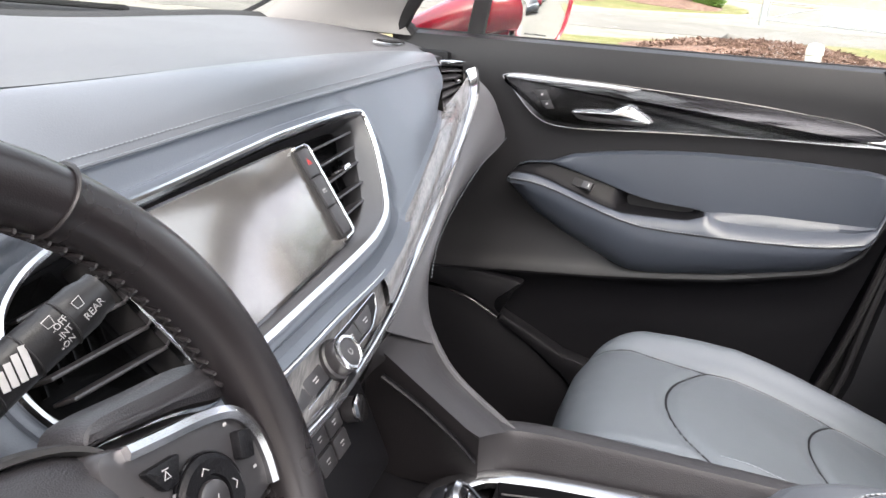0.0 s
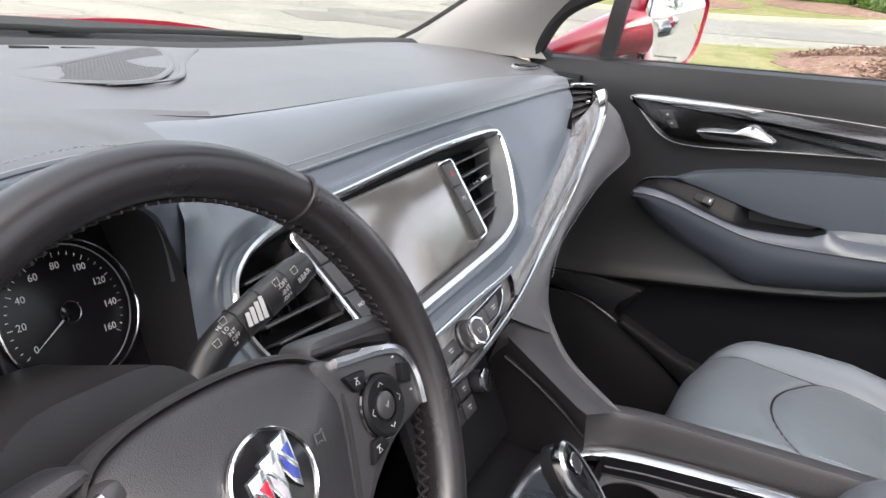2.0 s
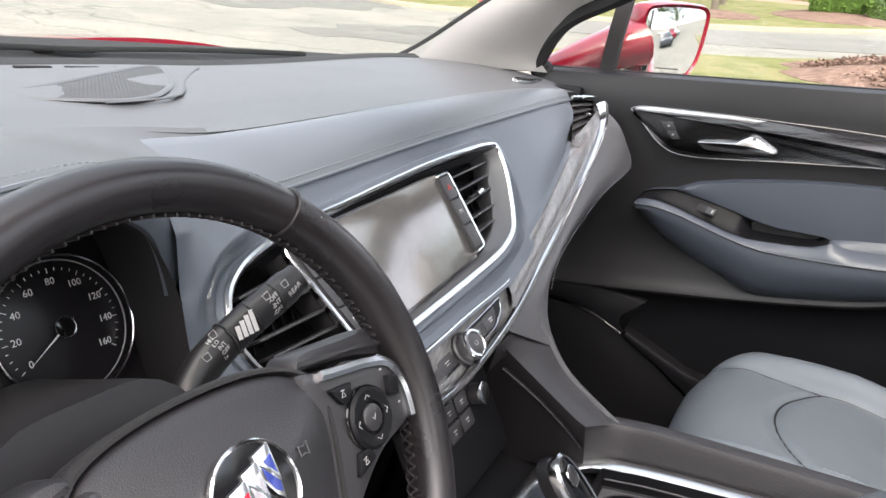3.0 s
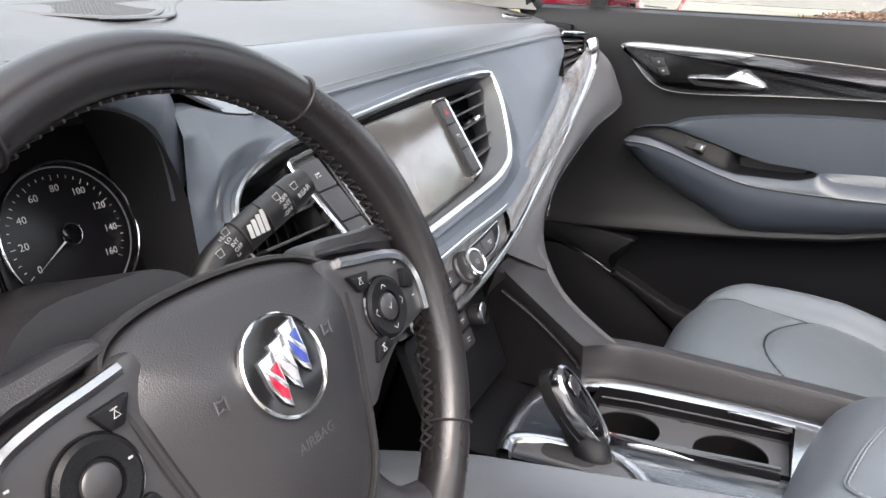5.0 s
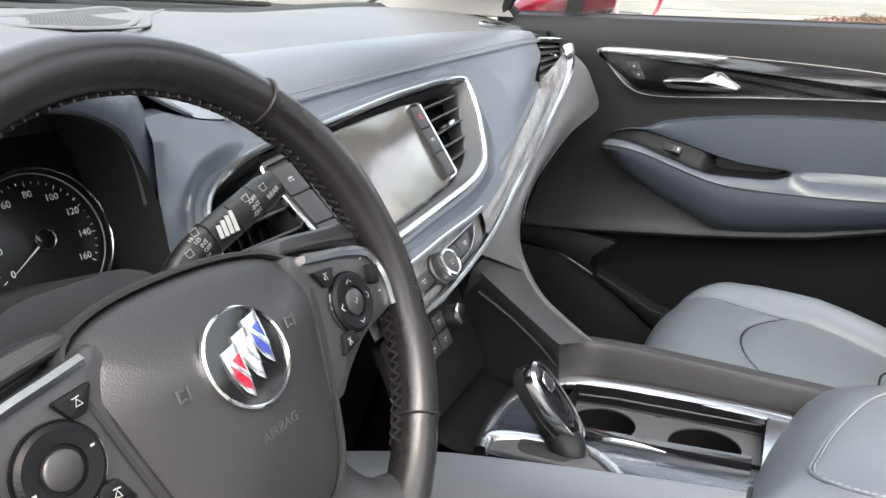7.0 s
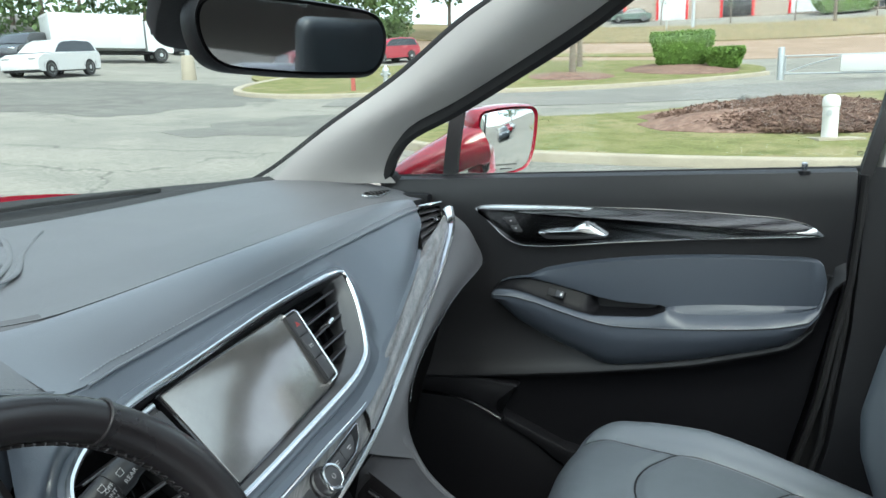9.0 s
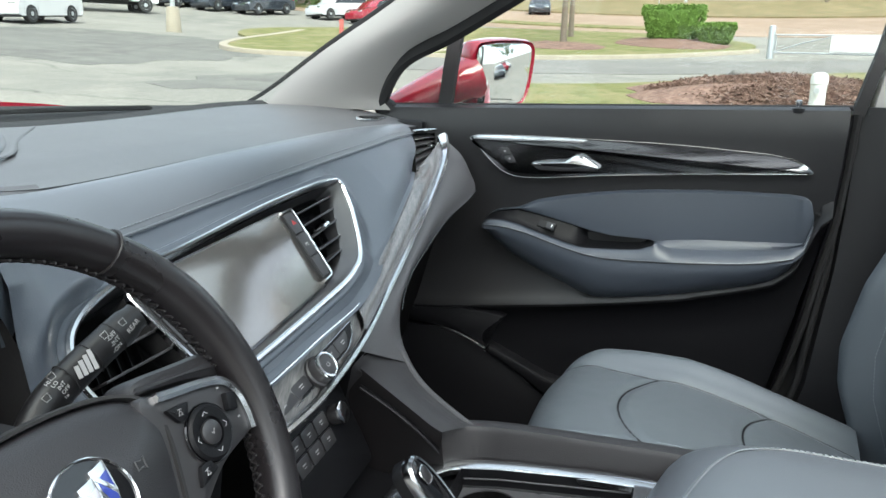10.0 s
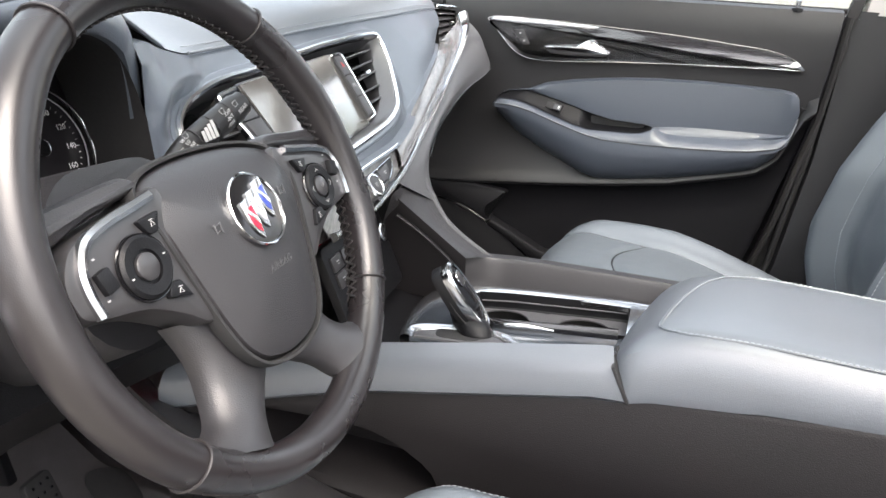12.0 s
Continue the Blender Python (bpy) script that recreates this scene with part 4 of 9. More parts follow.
part("vent_sill", sweep([LB + Vector((-0.002, 0, -0.002)), LB.lerp(RB, 0.5) + Vector((0, 0, -0.003)), RB + Vector((0.006, 0, -0.002))], disc_prof(0.002, 0.004, 8), (0, -0.96, 0.28)), GREY, dash)
# defroster outlet and speaker grille on the pad
for c, w in (((0.722, 0.332, 1.2165), 0.100),):
    DF = axes(c, (0.9, -0.20, -0.01), (0.1, 0.5, 0.10))
    df = part("defroster_outlet", plate(poly2([(-w / 2, 0.004), (-0.02, 0.016), (w / 2 - 0.01, 0.013), (w / 2, 0.002), (0.0, -0.013), (-w / 2 + 0.012, -0.010)], 30), DF, 0.006, 0.001, base=-0.001), SILVER, dash, "slim grey defroster outlet")
    part("outlet_core", plate(poly2([(-w / 2 + 0.008, 0.004), (-0.02, 0.012), (w / 2 - 0.014, 0.009), (w / 2 - 0.008, 0.002), (0.0, -0.009), (-w / 2 + 0.016, -0.006)], 30), DF, 0.0012, 0.0004, base=0.0045), SHADE_BLACK, df)
    for i in range(5):
        part("slat", box((0.0016, 0.016, 0.002), DF @ pose(-0.026 + 0.013 * i, 0.001, 0.0060, 0, 0, -20)), GREY, df)
SG = axes((-0.08, 0.53, 1.1985), (1, 0.0, 0.02), (0.0, 1, 0.05))
grille_o = poly2([(-0.143, -0.036), (-0.13, -0.064), (-0.11, -0.078), (-0.065, -0.097), (-0.029, -0.092), (0.007, -0.074), (0.074, -0.012), (0.137, 0.074), (0.158, 0.118), (0.123, 0.115), (-0.018, 0.033), (-0.093, -0.009)], 60)
sp = part("speaker_grille", plate(grille_o, SG, 0.006, 0.001, base=-0.004), MESH_GREY, dash, "fine charcoal mesh of the centre speaker")
part("grille_lip", sweep([SG @ Vector((x, y, 0.0020)) for x, y in inset(grille_o, -0.004)], disc_prof(0.0045, 0.0022, 8), (0, 0, 1), closed=True), PAD, sp, "soft lip round the mesh")
holes = bmesh.new()
ring_a = np.array(grille_o)
ring_b = np.roll(ring_a, -1, 0)
for i in range(-20, 21):
    for j in range(-16, 19):
        x, y = 0.0075 * i, 0.0075 * j + (0.00375 if i % 2 else 0)
        cross = (ring_a[:, 1] > y) != (ring_b[:, 1] > y)
        span = np.where(cross, ring_b[:, 1] - ring_a[:, 1], 1.0)
        if int((cross & (x < ring_a[:, 0] + (ring_b[:, 0] - ring_a[:, 0]) * (y - ring_a[:, 1]) / span)).sum()) % 2:
            plate(ring2(x, y, 0.0013, n=6), SG, 0.0006, 0.0001, base=0.0016, bm=holes)
part("perforation", holes, RUBBER, sp)
part("pad_groove", sweep(spl([SG @ Vector((x, y, 0.0028)) for x, y in ((-0.085, -0.112), (-0.021, -0.108), (0.020, -0.092), (0.051, -0.064), (0.100, -0.008), (0.163, 0.052), (0.200, 0.085), (0.233, 0.112))], 40), disc_prof(0.0042, 0.0022, 8), (0, 0, 1), taper=lambda f: 0.3 + 0.7 * min(1.0, f * 3, (1 - f) * 4 + 0.1)), PAD, dash, "swept ridge beside the speaker mesh")
SL = axes((-0.165, 0.485, 1.1990), (1, 0.0, 0.0), (0.0, 1, 0.0))
for i in range(8):
    part("outlet_slot", box((0.05, 0.010, 0.004), SL @ pose(-0.25 + 0.07 * i, 0.235 - 0.0006 * (i - 3) ** 2, 0.0035, 0, 0, -1.5), 0.002), RUBBER, dash)
# ---- climate strip and lower controls ----
strip_thing = thing("climate_panel", (0.03, 0.085, 0.968), "glossy striped climate control strip with chrome knob", "control panel")
rows = []
a_, b_ = inn[53:], cl[53:]
for k in range(5):
    rows.append([p.lerp(q, 0.02 + 0.92 * k / 4) - PODN * 0.004 for p, q in zip(a_, b_)])
rows.append([p - PODN * 0.02 for p in rows[-1]])
rows.append([p - PODN * 0.02 for p in rows[0]])
part("face", loft(rows, closed_v=True), WOOD, strip_thing)
part("upper_edge", sweep([p.lerp(q, 0.03) + PODN * 0.004 for p, q in zip(a_, b_)], disc_prof(0.0018, 0.0018, 6), PODN), CHROME, strip_thing, "thin chrome edge")
part("end_edge", sweep([a_[0].lerp(b_[0], f) + PODN * 0.001 + Vector((0.006 * math.sin(math.pi * f), 0, 0)) for f in np.linspace(0, 1, 8)], disc_prof(0.0018, 0.001, 6), PODN), RUBBER, strip_thing)
CS = CABIN.inverted() @ axes((0.040, 0.088, 0.970), (0.963, 0.013, 0.14), (0.06, 0.64, 0.76))
CSN = CS.to_3x3() @ Vector((0, 0, 1))
panel_o = rounded([(-0.115, 0.0125), (0.050, 0.0125), (0.112, 0.0135), (0.098, 0.0005), (0.074, -0.0085), (-0.095, -0.0100)], 0.005)
key_panel = part("key_panel", plate(panel_o, CS, 0.004, 0.001, base=0.0005), BLACK, strip_thing, "black key panel")
part("panel_edge", sweep([CS @ Vector((x, y, 0.0045)) for x, y in panel_o], disc_prof(0.0008, 0.0006, 5), CSN, closed=True), SOFT_CHROME, key_panel)
for o in ([(0.022, 0.0085), (0.052, 0.0095), (0.050, -0.0062), (0.022, -0.0062)], [(0.0535, 0.0095), (0.088, 0.0105), (0.082, 0.0010), (0.070, -0.0062), (0.0515, -0.0062)],
          [(-0.052, 0.0095), (-0.020, 0.0090), (-0.020, -0.0062), (-0.050, -0.0062)], [(-0.098, 0.0095), (-0.0535, 0.0095), (-0.0515, -0.0062), (-0.090, -0.0070)]):
    k = part("button", plate(rounded(o, 0.0015, 2), CS, 0.003, 0.0008, base=0.0035), KEY_GREY, key_panel, "wide flat key")
    cx, cy = sum(p[0] for p in o) / len(o), sum(p[1] for p in o) / len(o)
    bm = box((0.0080, 0.0012, 0.0003), CS @ pose(cx, cy + 0.0016, 0.0066))
    box((0.0060, 0.0010, 0.0003), CS @ pose(cx, cy - 0.0012, 0.0066), bm=bm)
    part("button_mark", bm, WHITE, k)
kn = part("rotary_knob", lathe([(0.0185, 0.0), (0.0185, 0.006), (0.0165, 0.0075), (0.0160, 0.017), (0.0150, 0.0185)], CS @ pose(0, 0, 0.003), 36), SATIN, strip_thing, "black rotary knob")
part("knob_ring", lathe([(0.0150, 0.0), (0.0158, 0.002), (0.0150, 0.0048), (0.0128, 0.0052), (0.0118, 0.0040), (0.0116, 0.002)], CS @ pose(0, 0, 0.0205), 48, flute=0.02, flutes=8), CHROME, kn, "bright chrome ring")
cap = part("knob_cap", lathe([(0.0116, 0.0), (0.0116, 0.0022), (0.0100, 0.003)], CS @ pose(0, 0, 0.0220), 30), KEY_GREY, kn, "dark round cap")
part("power_mark", sweep([CS @ Vector((0.0026 * math.cos(t), 0.0026 * math.sin(t), 0.0251)) for t in np.linspace(radians(120), radians(420), 12)], disc_prof(0.0004, 0.0002, 4), CSN), WHITE, cap)
stack = thing("control_stack", (0.04, 0.09, 0.87), "black lower control panel with buttons and chrome knob", "control panel")
LS = axes((0.02, 0.083, 0.885), (1, 0.03, 0.06), (0, 0.42, 0.90))
part("face", plate(rrect(-0.005, -0.02, 0.19, 0.115, 0.01), LS, 0.012, 0.002, base=-0.012), BLACK, stack)
for i in range(4):
    for j in range(2):
        b = part("button", plate(rrect(-0.075 + 0.030 * i, 0.012 - 0.022 * j, 0.027, 0.019, 0.002), LS, 0.004, 0.0008, base=0.0), SATIN, stack)
        bm = box((0.007, 0.0016, 0.0003), LS @ pose(-0.075 + 0.030 * i, 0.0135 - 0.022 * j, 0.0042))
        box((0.0045, 0.001, 0.0003), LS @ pose(-0.075 + 0.030 * i, 0.0100 - 0.022 * j, 0.0042), bm=bm)
        part("button_mark", bm, WHITE, b)
k2 = part("rotary_knob", lathe([(0.0125, 0.0), (0.0125, 0.014), (0.011, 0.016)], LS @ pose(0.048, 0.006, 0.0), 28), SATIN, stack, "small black knob")
part("knob_ring", lathe([(0.0128, 0.0), (0.0128, 0.003), (0.010, 0.004), (0.006, 0.0042)], LS @ pose(0.048, 0.006, 0.014), 28, flute=0.06, flutes=7), CHROME, k2, "bright fluted ring")
part("storage_tray", loft([[(-0.03, 0.10, 0.83), (0.13, 0.10, 0.83)], [(-0.03, 0.09, 0.80), (0.13, 0.09, 0.80)], [(-0.03, 0.03, 0.786), (0.15, 0.03, 0.786)], [(-0.03, -0.03, 0.797), (0.16, -0.03, 0.797)], [(-0.03, -0.05, 0.797), (0.16, -0.05, 0.797)],
     [(-0.03, -0.05, 0.77), (0.16, -0.05, 0.77)], [(-0.03, 0.10, 0.77), (0.13, 0.10, 0.77)]], closed_v=True), BLACK, stack, "shallow black rubber tray")

# ---- centre console ----
console = thing("centre_console", (0.07, -0.2, 0.45), "centre console with chrome-edged shifter plate and cup holders", "console")
TZ = 0.808
# side facing the driver
ys = list(np.linspace(0.30, -0.95, 40))
PT = ([-0.95, -0.49, -0.285, -0.25, -0.13, -0.018, 0.166, 0.37, 0.45], [0.90, 0.885, 0.868, 0.866, 0.836, 0.806, 0.757, 0.70, 0.67])
PB = ([-0.95, -0.49, -0.285, -0.036, 0.15, 0.37, 0.45], [0.865, 0.847, 0.818, 0.75, 0.70, 0.637, 0.61])
ztop = lambda y: lerp(*PT, y)
zbot = lambda y: lerp(*PB, y)
rows = []
for y in [v for v in ys if v > -0.262] + [-0.262 - 0.0]:
    t, b = ztop(y), zbot(y)
    sl = -0.30 * max(0, y - 0.02) ** 1.2
    rows.append([(-0.036 + sl, y, t - 0.03), (-0.040 + sl, y, t - 0.004), (-0.047 + sl, y, t), (-0.064 + sl, y, t - 0.012), (-0.073 + sl, y, (t + b) / 2 + 0.004), (-0.074 + sl, y, b + 0.006), (-0.068 + sl, y, b)])
rows[-1] = [(x, -0.258 - 0.55 * max(0.0, 0.862 - z), z) for x, y, z in rows[-1]]
part("side_pad", loft(rows), LEATHER, console, "blue-grey padded knee bolster")
rows = []
for y in sorted(set([round(v, 3) for v in ys] + [0.160, 0.150, 0.140, -0.055, -0.070, -0.085]), reverse=True):
    b = zbot(y)
    sl = -0.30 * max(0, y - 0.02) ** 1.2
    hole = max(0.0, min(1.0, (0.158 - y) / 0.016)) * max(0.0, min(1.0, (y + 0.085) / 0.03))
    row = [(-0.066 + sl, y, b + 0.002), (-0.070 + sl, y, b - 0.004)]
    arch = 0.60 + 0.080 * math.sqrt(max(0.0, 1 - (max(0.0, 0.06 - y) / 0.15) ** 2))
    for z, d, k in ((0.700, 0.0, 1.0), (arch + 0.006, 0.0, 0.9), (arch - 0.004, 0.085, 0.8), (0.600, 0.095, 0.4), (0.588, 0.010, 0.3), (0.578, 0.0, 0.2), (0.50, 0.0, 0.0), (0.42, -0.02, 0.0)):
        row.append((-0.073 + sl * k + d * hole, y, min(z, b - 0.008 - (0.70 - z) * 0.1)))
    rows.append(row)
part("side_panel", loft(rows), WALLS, console, "grained black console side with a shallow bin")
ko = spl([(-0.16, 0.36, 0.72), (-0.16, 0.314, 0.689), (-0.16, 0.247, 0.657), (-0.16, 0.163, 0.613), (-0.16, 0.082, 0.579), (-0.155, 0.007, 0.560), (-0.15, -0.12, 0.552)], 40)
ki = spl([(-0.098, 0.36, 0.675), (-0.094, 0.328, 0.651), (-0.088, 0.24, 0.640), (-0.084, 0.16, 0.610), (-0.080, 0.09, 0.585), (-0.078, 0.0, 0.570), (-0.078, -0.12, 0.566)], 40)
rows = [[p + Vector((0.01, 0.02, -0.06)) for p in ko], [p + Vector((0.0, 0.004, -0.010)) for p in ko], ko]
rows += [[a.lerp(b, f) + Vector((-0.02, -0.3, 0.95)) * 0.006 * math.sin(math.pi * f) for a, b in zip(ko, ki)] for f in (0.15, 0.35, 0.6, 0.85, 1.0)]
rows.append([p + Vector((0.012, 0.0, -0.012)) for p in ki])
part("kick_rail", loft(rows), SATIN, console, "satin charcoal trim rail along the footwell")
# top plate, rising towards the armrest
CP = axes((0, -0.05, 0.813), (1, 0, 0), (0, 1, -0.12))
CU = CP.to_3x3() @ Vector((0, 0, 1))
cq = lambda x, y, h=0.0: CP @ Vector((x, y, h))
band = lambda outer, inner, n: list(zip(spl([(x, y, 0) for x, y in outer], n), spl([(x, y, 0) for x, y in inner], n)))


def chrome_band(outer, inner, n, crown):
    """A raised, softly crowned strip between two lines on the console's top."""
    rows = [[cq(p.x, p.y, -0.006) for p, q in band(outer, inner, n)]]
    for f, h in ((0.0, 0.001), (0.10, 0.0034), (0.32, crown), (0.62, crown), (0.88, 0.0030), (1.0, 0.0008)):
        rows.append([cq(p.x + (q.x - p.x) * f, p.y + (q.y - p.y) * f, h) for p, q in band(outer, inner, n)])
    rows.append([cq(q.x, q.y, -0.006) for p, q in band(outer, inner, n)])
    return loft(rows, closed_v=True, caps=True)


part("top_plate", plate([(-0.036, 0.038), (-0.004, 0.048), (0.037, 0.053), (0.085, 0.050), (0.118, 0.026), (0.092, -0.010), (0.050, -0.020), (0.036, -0.040), (0.042, -0.222), (-0.036, -0.222)], CP, 0.006, 0.0006, base=-0.006), FILM, console, "glossy dark blue striped plate")
part("chrome_rail", chrome_band([(0.1600, -0.30), (0.1640, -0.2605), (0.1728, -0.196), (0.1753, -0.1113), (0.1736, -0.0508), (0.1678, -0.0042), (0.1557, 0.0221), (0.1154, 0.0587), (0.0519, 0.064), (-0.0107, 0.0569), (-0.0450, 0.0485)],
                                [(0.1400, -0.30), (0.1430, -0.2605), (0.1500, -0.200), (0.1530, -0.1150), (0.1500, -0.0568), (0.1420, -0.0060), (0.1280, 0.0150), (0.0845, 0.0459), (0.0362, 0.0484), (-0.0050, 0.0430), (-0.0400, 0.0330)], 90, 0.0052), SILVER, console, "broad bright chrome rail")
part("shift_gate", plate([(-0.036, 0.032), (-0.020, 0.034), (-0.006, 0.008), (-0.004, -0.036), (-0.005, -0.060), (-0.014, -0.076), (-0.036, -0.096)], CP, 0.004, 0.001, base=-0.002), GREY, console, "grey shifter plate")
part("gate_chrome", chrome_band([(-0.026, 0.050), (-0.006, 0.0485), (0.005, 0.030), (0.0090, -0.0058), (0.0095, -0.035), (0.0076, -0.0612), (0.0013, -0.081), (-0.0147, -0.0996), (-0.034, -0.113)],
                                [(-0.032, 0.036), (-0.0205, 0.0350), (-0.0105, 0.018), (-0.0053, -0.0133), (-0.0030, -0.036), (-0.0040, -0.0589), (-0.0120, -0.075), (-0.0260, -0.090), (-0.042, -0.100)], 60, 0.0060), SILVER, console, "satin chrome shifter surround")
part("gate_slot", plate(rrect(-0.014, -0.022, 0.034, 0.060, 0.014), CP, 0.001, 0.0003, base=0.0018), RUBBER, console)
# cup holder well with two deep cups, and the divider before it
wl = [(0.040, -0.030), (0.092, -0.010), (0.142, -0.008), (0.149, -0.0568), (0.152, -0.140), (0.1545, -0.2182), (0.046, -0.2225)]
well = part("cup_well", loft([[cq(x, y, 0.0025) for x, y in wl], [cq(x * 0.995, y, -0.020) for x, y in wl], [cq(0.097 + (x - 0.097) * 0.9, -0.115 + (y + 0.115) * 0.97, -0.024) for x, y in wl]], closed_u=True), BLACK, console, "black cup holder well")
part("well_line", sweep([cq(x, y, -0.010) for x, y in ((0.1405, -0.012), (0.1475, -0.0568), (0.1505, -0.14), (0.1530, -0.216))], disc_prof(0.0012, 0.0012, 6), CU), GREY, well)
for y0_, y1_, yc in ((-0.008, -0.106, -0.050), (-0.106, -0.222, -0.162)):
    sq, rd = [], []
    for i in range(40):
        t = 2 * math.pi * i / 40
        c_, s_ = math.cos(t), math.sin(t)
        k = min((0.046 if c_ > 0 else 0.060) / max(1e-6, abs(c_)), ((y0_ - yc) if s_ > 0 else (yc - y1_)) / max(1e-6, abs(s_)))
        sq.append(cq(0.104 + k * c_, yc + k * s_, -0.022))
        rd.append((0.104 + 0.038 * c_, yc + 0.038 * s_))
    part("well_floor", loft([sq, [cq(x, y, -0.022) for x, y in rd], [cq(x, y, -0.025) for x, y in rd]], closed_u=True), GREY, well)
    part("cup_recess", loft([[cq(x, y, -0.024) for x, y in rd], [cq(0.104 + (x - 0.104) * 0.92, yc + (y - yc) * 0.92, -0.075) for x, y in rd], [cq(0.104 + (x - 0.104) * 0.2, yc + (y - yc) * 0.2, -0.076) for x, y in rd]], closed_u=True), SHADE_BLACK, well, "deep round cup recess")
dvl = [(lerp((-0.212, -0.132, -0.053, -0.025), (0.0355, 0.0290, 0.0240, 0.0255), y), y) for y in np.linspace(-0.025, -0.212, 14)]
part("divider", loft([[cq(x + dx + 0.003 * max(0.0, -y - 0.05) / 0.16 * (h > 0), y, h) for x, y in dvl] for dx, h in ((0.0, -0.001), (-0.0005, 0.0085), (0.0012, 0.0115), (0.0060, 0.0115), (0.0078, 0.0090), (0.0085, -0.022))], caps=True), GLOSS, console, "gloss black cup holder edge")
# glint on the divider's left face, modelled as a chrome sliver
part("divider_glint", sweep(spl([cq(0.0215, -0.072, 0.0068), cq(0.0240, -0.100, 0.0070), cq(0.0255, -0.135, 0.0055)], 14), disc_prof(0.0014, 0.0034, 8), CU, taper=lambda f: 0.3 + 1.4 * math.sin(math.pi * min(1, f + 0.08)) * 0.5), CHROME, console, "chrome sliver standing in for a glint")
part("rear_plate", plate([(0.040, -0.2205), (0.158, -0.2205), (0.165, -0.29), (0.03, -0.29)], CP, 0.006, 0.001, base=-0.003), SILVER, console, "satin plate before the armrest")
# wall on the passenger's side
wp = spl([(0.150, -0.030, 0.862), (0.180, -0.065, 0.858), (0.186, -0.12, 0.862), (0.188, -0.20, 0.866), (0.19, -0.33, 0.872), (0.19, -0.45, 0.876)], 30)
rows = [[p + Vector((-0.006, 0, -0.05)) for p in wp], [p + Vector((-0.004, 0, -0.006)) for p in wp], wp, [p + Vector((0.012, 0.004, 0.002)) for p in wp], [p + Vector((0.026, 0.008, -0.004)) for p in wp], [p + Vector((0.034, 0.01, -0.03)) for p in wp], [p + Vector((0.04, 0.012, -0.35)) for p in wp]]
part("side_wall", loft(rows), BRACE, console, "grained charcoal console wall")
part("wall_ridge", sweep(spl([(0.112, 0.07, 0.915), (0.116, 0.03, 0.893), (0.124, -0.01, 0.862), (0.131, -0.032, 0.838)], 14), disc_prof(0.004, 0.0025, 8)), BLACK, console, "thin raised trim step")
part("front_wall", loft([[(0.115, 0.09, 0.95), (0.125, -0.035, 0.868)], [(0.125, 0.09, 0.79), (0.148, -0.035, 0.79)]]), WALLS, console)
part("passenger_side_panel", loft([[(0.26, 0.5, 0.72), (0.22, 0.1, 0.82), (0.24, -0.3, 0.84), (0.26, -0.95, 0.86)], [(0.24, 0.5, 0.42), (0.24, 0.1, 0.42), (0.25, -0.3, 0.42), (0.26, -0.95, 0.42)]]), BLACK, console)

lid = thing("armrest_lid", (0.08, -0.6, 0.86), "padded blue-grey leather armrest lid with pale stitching", "armrest")
LID = ((-0.258, 0.846), (-0.264, 0.858), (-0.275, 0.873), (-0.288, 0.885), (-0.302, 0.894), (-0.320, 0.901), (-0.345, 0.906), (-0.38, 0.909), (-0.42, 0.911), (-0.55, 0.912), (-0.75, 0.910), (-0.93, 0.905), (-0.95, 0.88))
swept = lambda u, y: 0.045 * max(0.0, (u + 1) / 2) ** 1.5 * max(0.0, min(1.0, (y + 0.47) / 0.12))
lid_x = lambda y: 0.070 + 0.02 * (-0.264 - y)
rows = []
for y, zt in LID:
    row = []
    w, b = 0.130, zbot(y)
    front = max(0.0, min(1.0, (-0.258 - y) / 0.045))
    prof = [(-1.085, b - zt + 0.004), (-1.10, b - zt + 0.014), (-1.075, (b - zt) * 0.5), (-1.0, -0.016), (-0.92, -0.005), (-0.8, -0.001), (-0.5, 0.001), (0, 0.002), (0.5, 0.001), (0.8, -0.002), (0.93, -0.008), (1.0, -0.02), (1.04, -0.05)]
    for u, h in prof:
        z = zt + h * (max(0.2, front) if h > -0.017 else 1)
        row.append((lid_x(y) + u * w, y - swept(u, y) - (0.55 * max(0.0, 0.862 - z) if u < -0.95 and y > -0.4 else 0.0), z))
    rows.append(row)
part("cushion", loft(rows), LEATHER, lid)
sp_ = []
for p in spl([(0.185, -0.95, 0), (0.182, -0.5, 0), (0.172, -0.400, 0), (0.135, -0.358, 0), (0.06, -0.326, 0), (0.0, -0.309, 0), (-0.030, -0.306, 0), (-0.045, -0.335, 0), (-0.046, -0.40, 0), (-0.046, -0.50, 0), (-0.037, -0.95, 0)], 120):
    u = (p.x - lid_x(p.y)) / 0.130
    z = lerp([q[0] for q in LID][::-1], [q[1] for q in LID][::-1], p.y + swept(u, p.y + 0.02))
    sp_.append(Vector((p.x, p.y, z + lerp((-0.92, -0.8, -0.5, 0, 0.5, 0.8, 0.93), (-0.005, -0.001, 0.001, 0.002, 0.001, -0.002, -0.008), u))))
part("stitching", dashes([p + Vector((0, 0, 0.0016)) for p in sp_], 0.0042, 0.0018, 0.0009), STITCH, lid, "pale grey seam thread")
part("seam_groove", sweep([p + Vector((0, 0.003, 0.0002)) for p in sp_], disc_prof(0.0014, 0.0010, 6)), SEAT, lid)
part("lid_gap", box((0.060, 0.0040, 0.046), pose(-0.045, -0.2725, 0.834, -29), 0.001), RUBBER, lid, "dark joint before the lid")

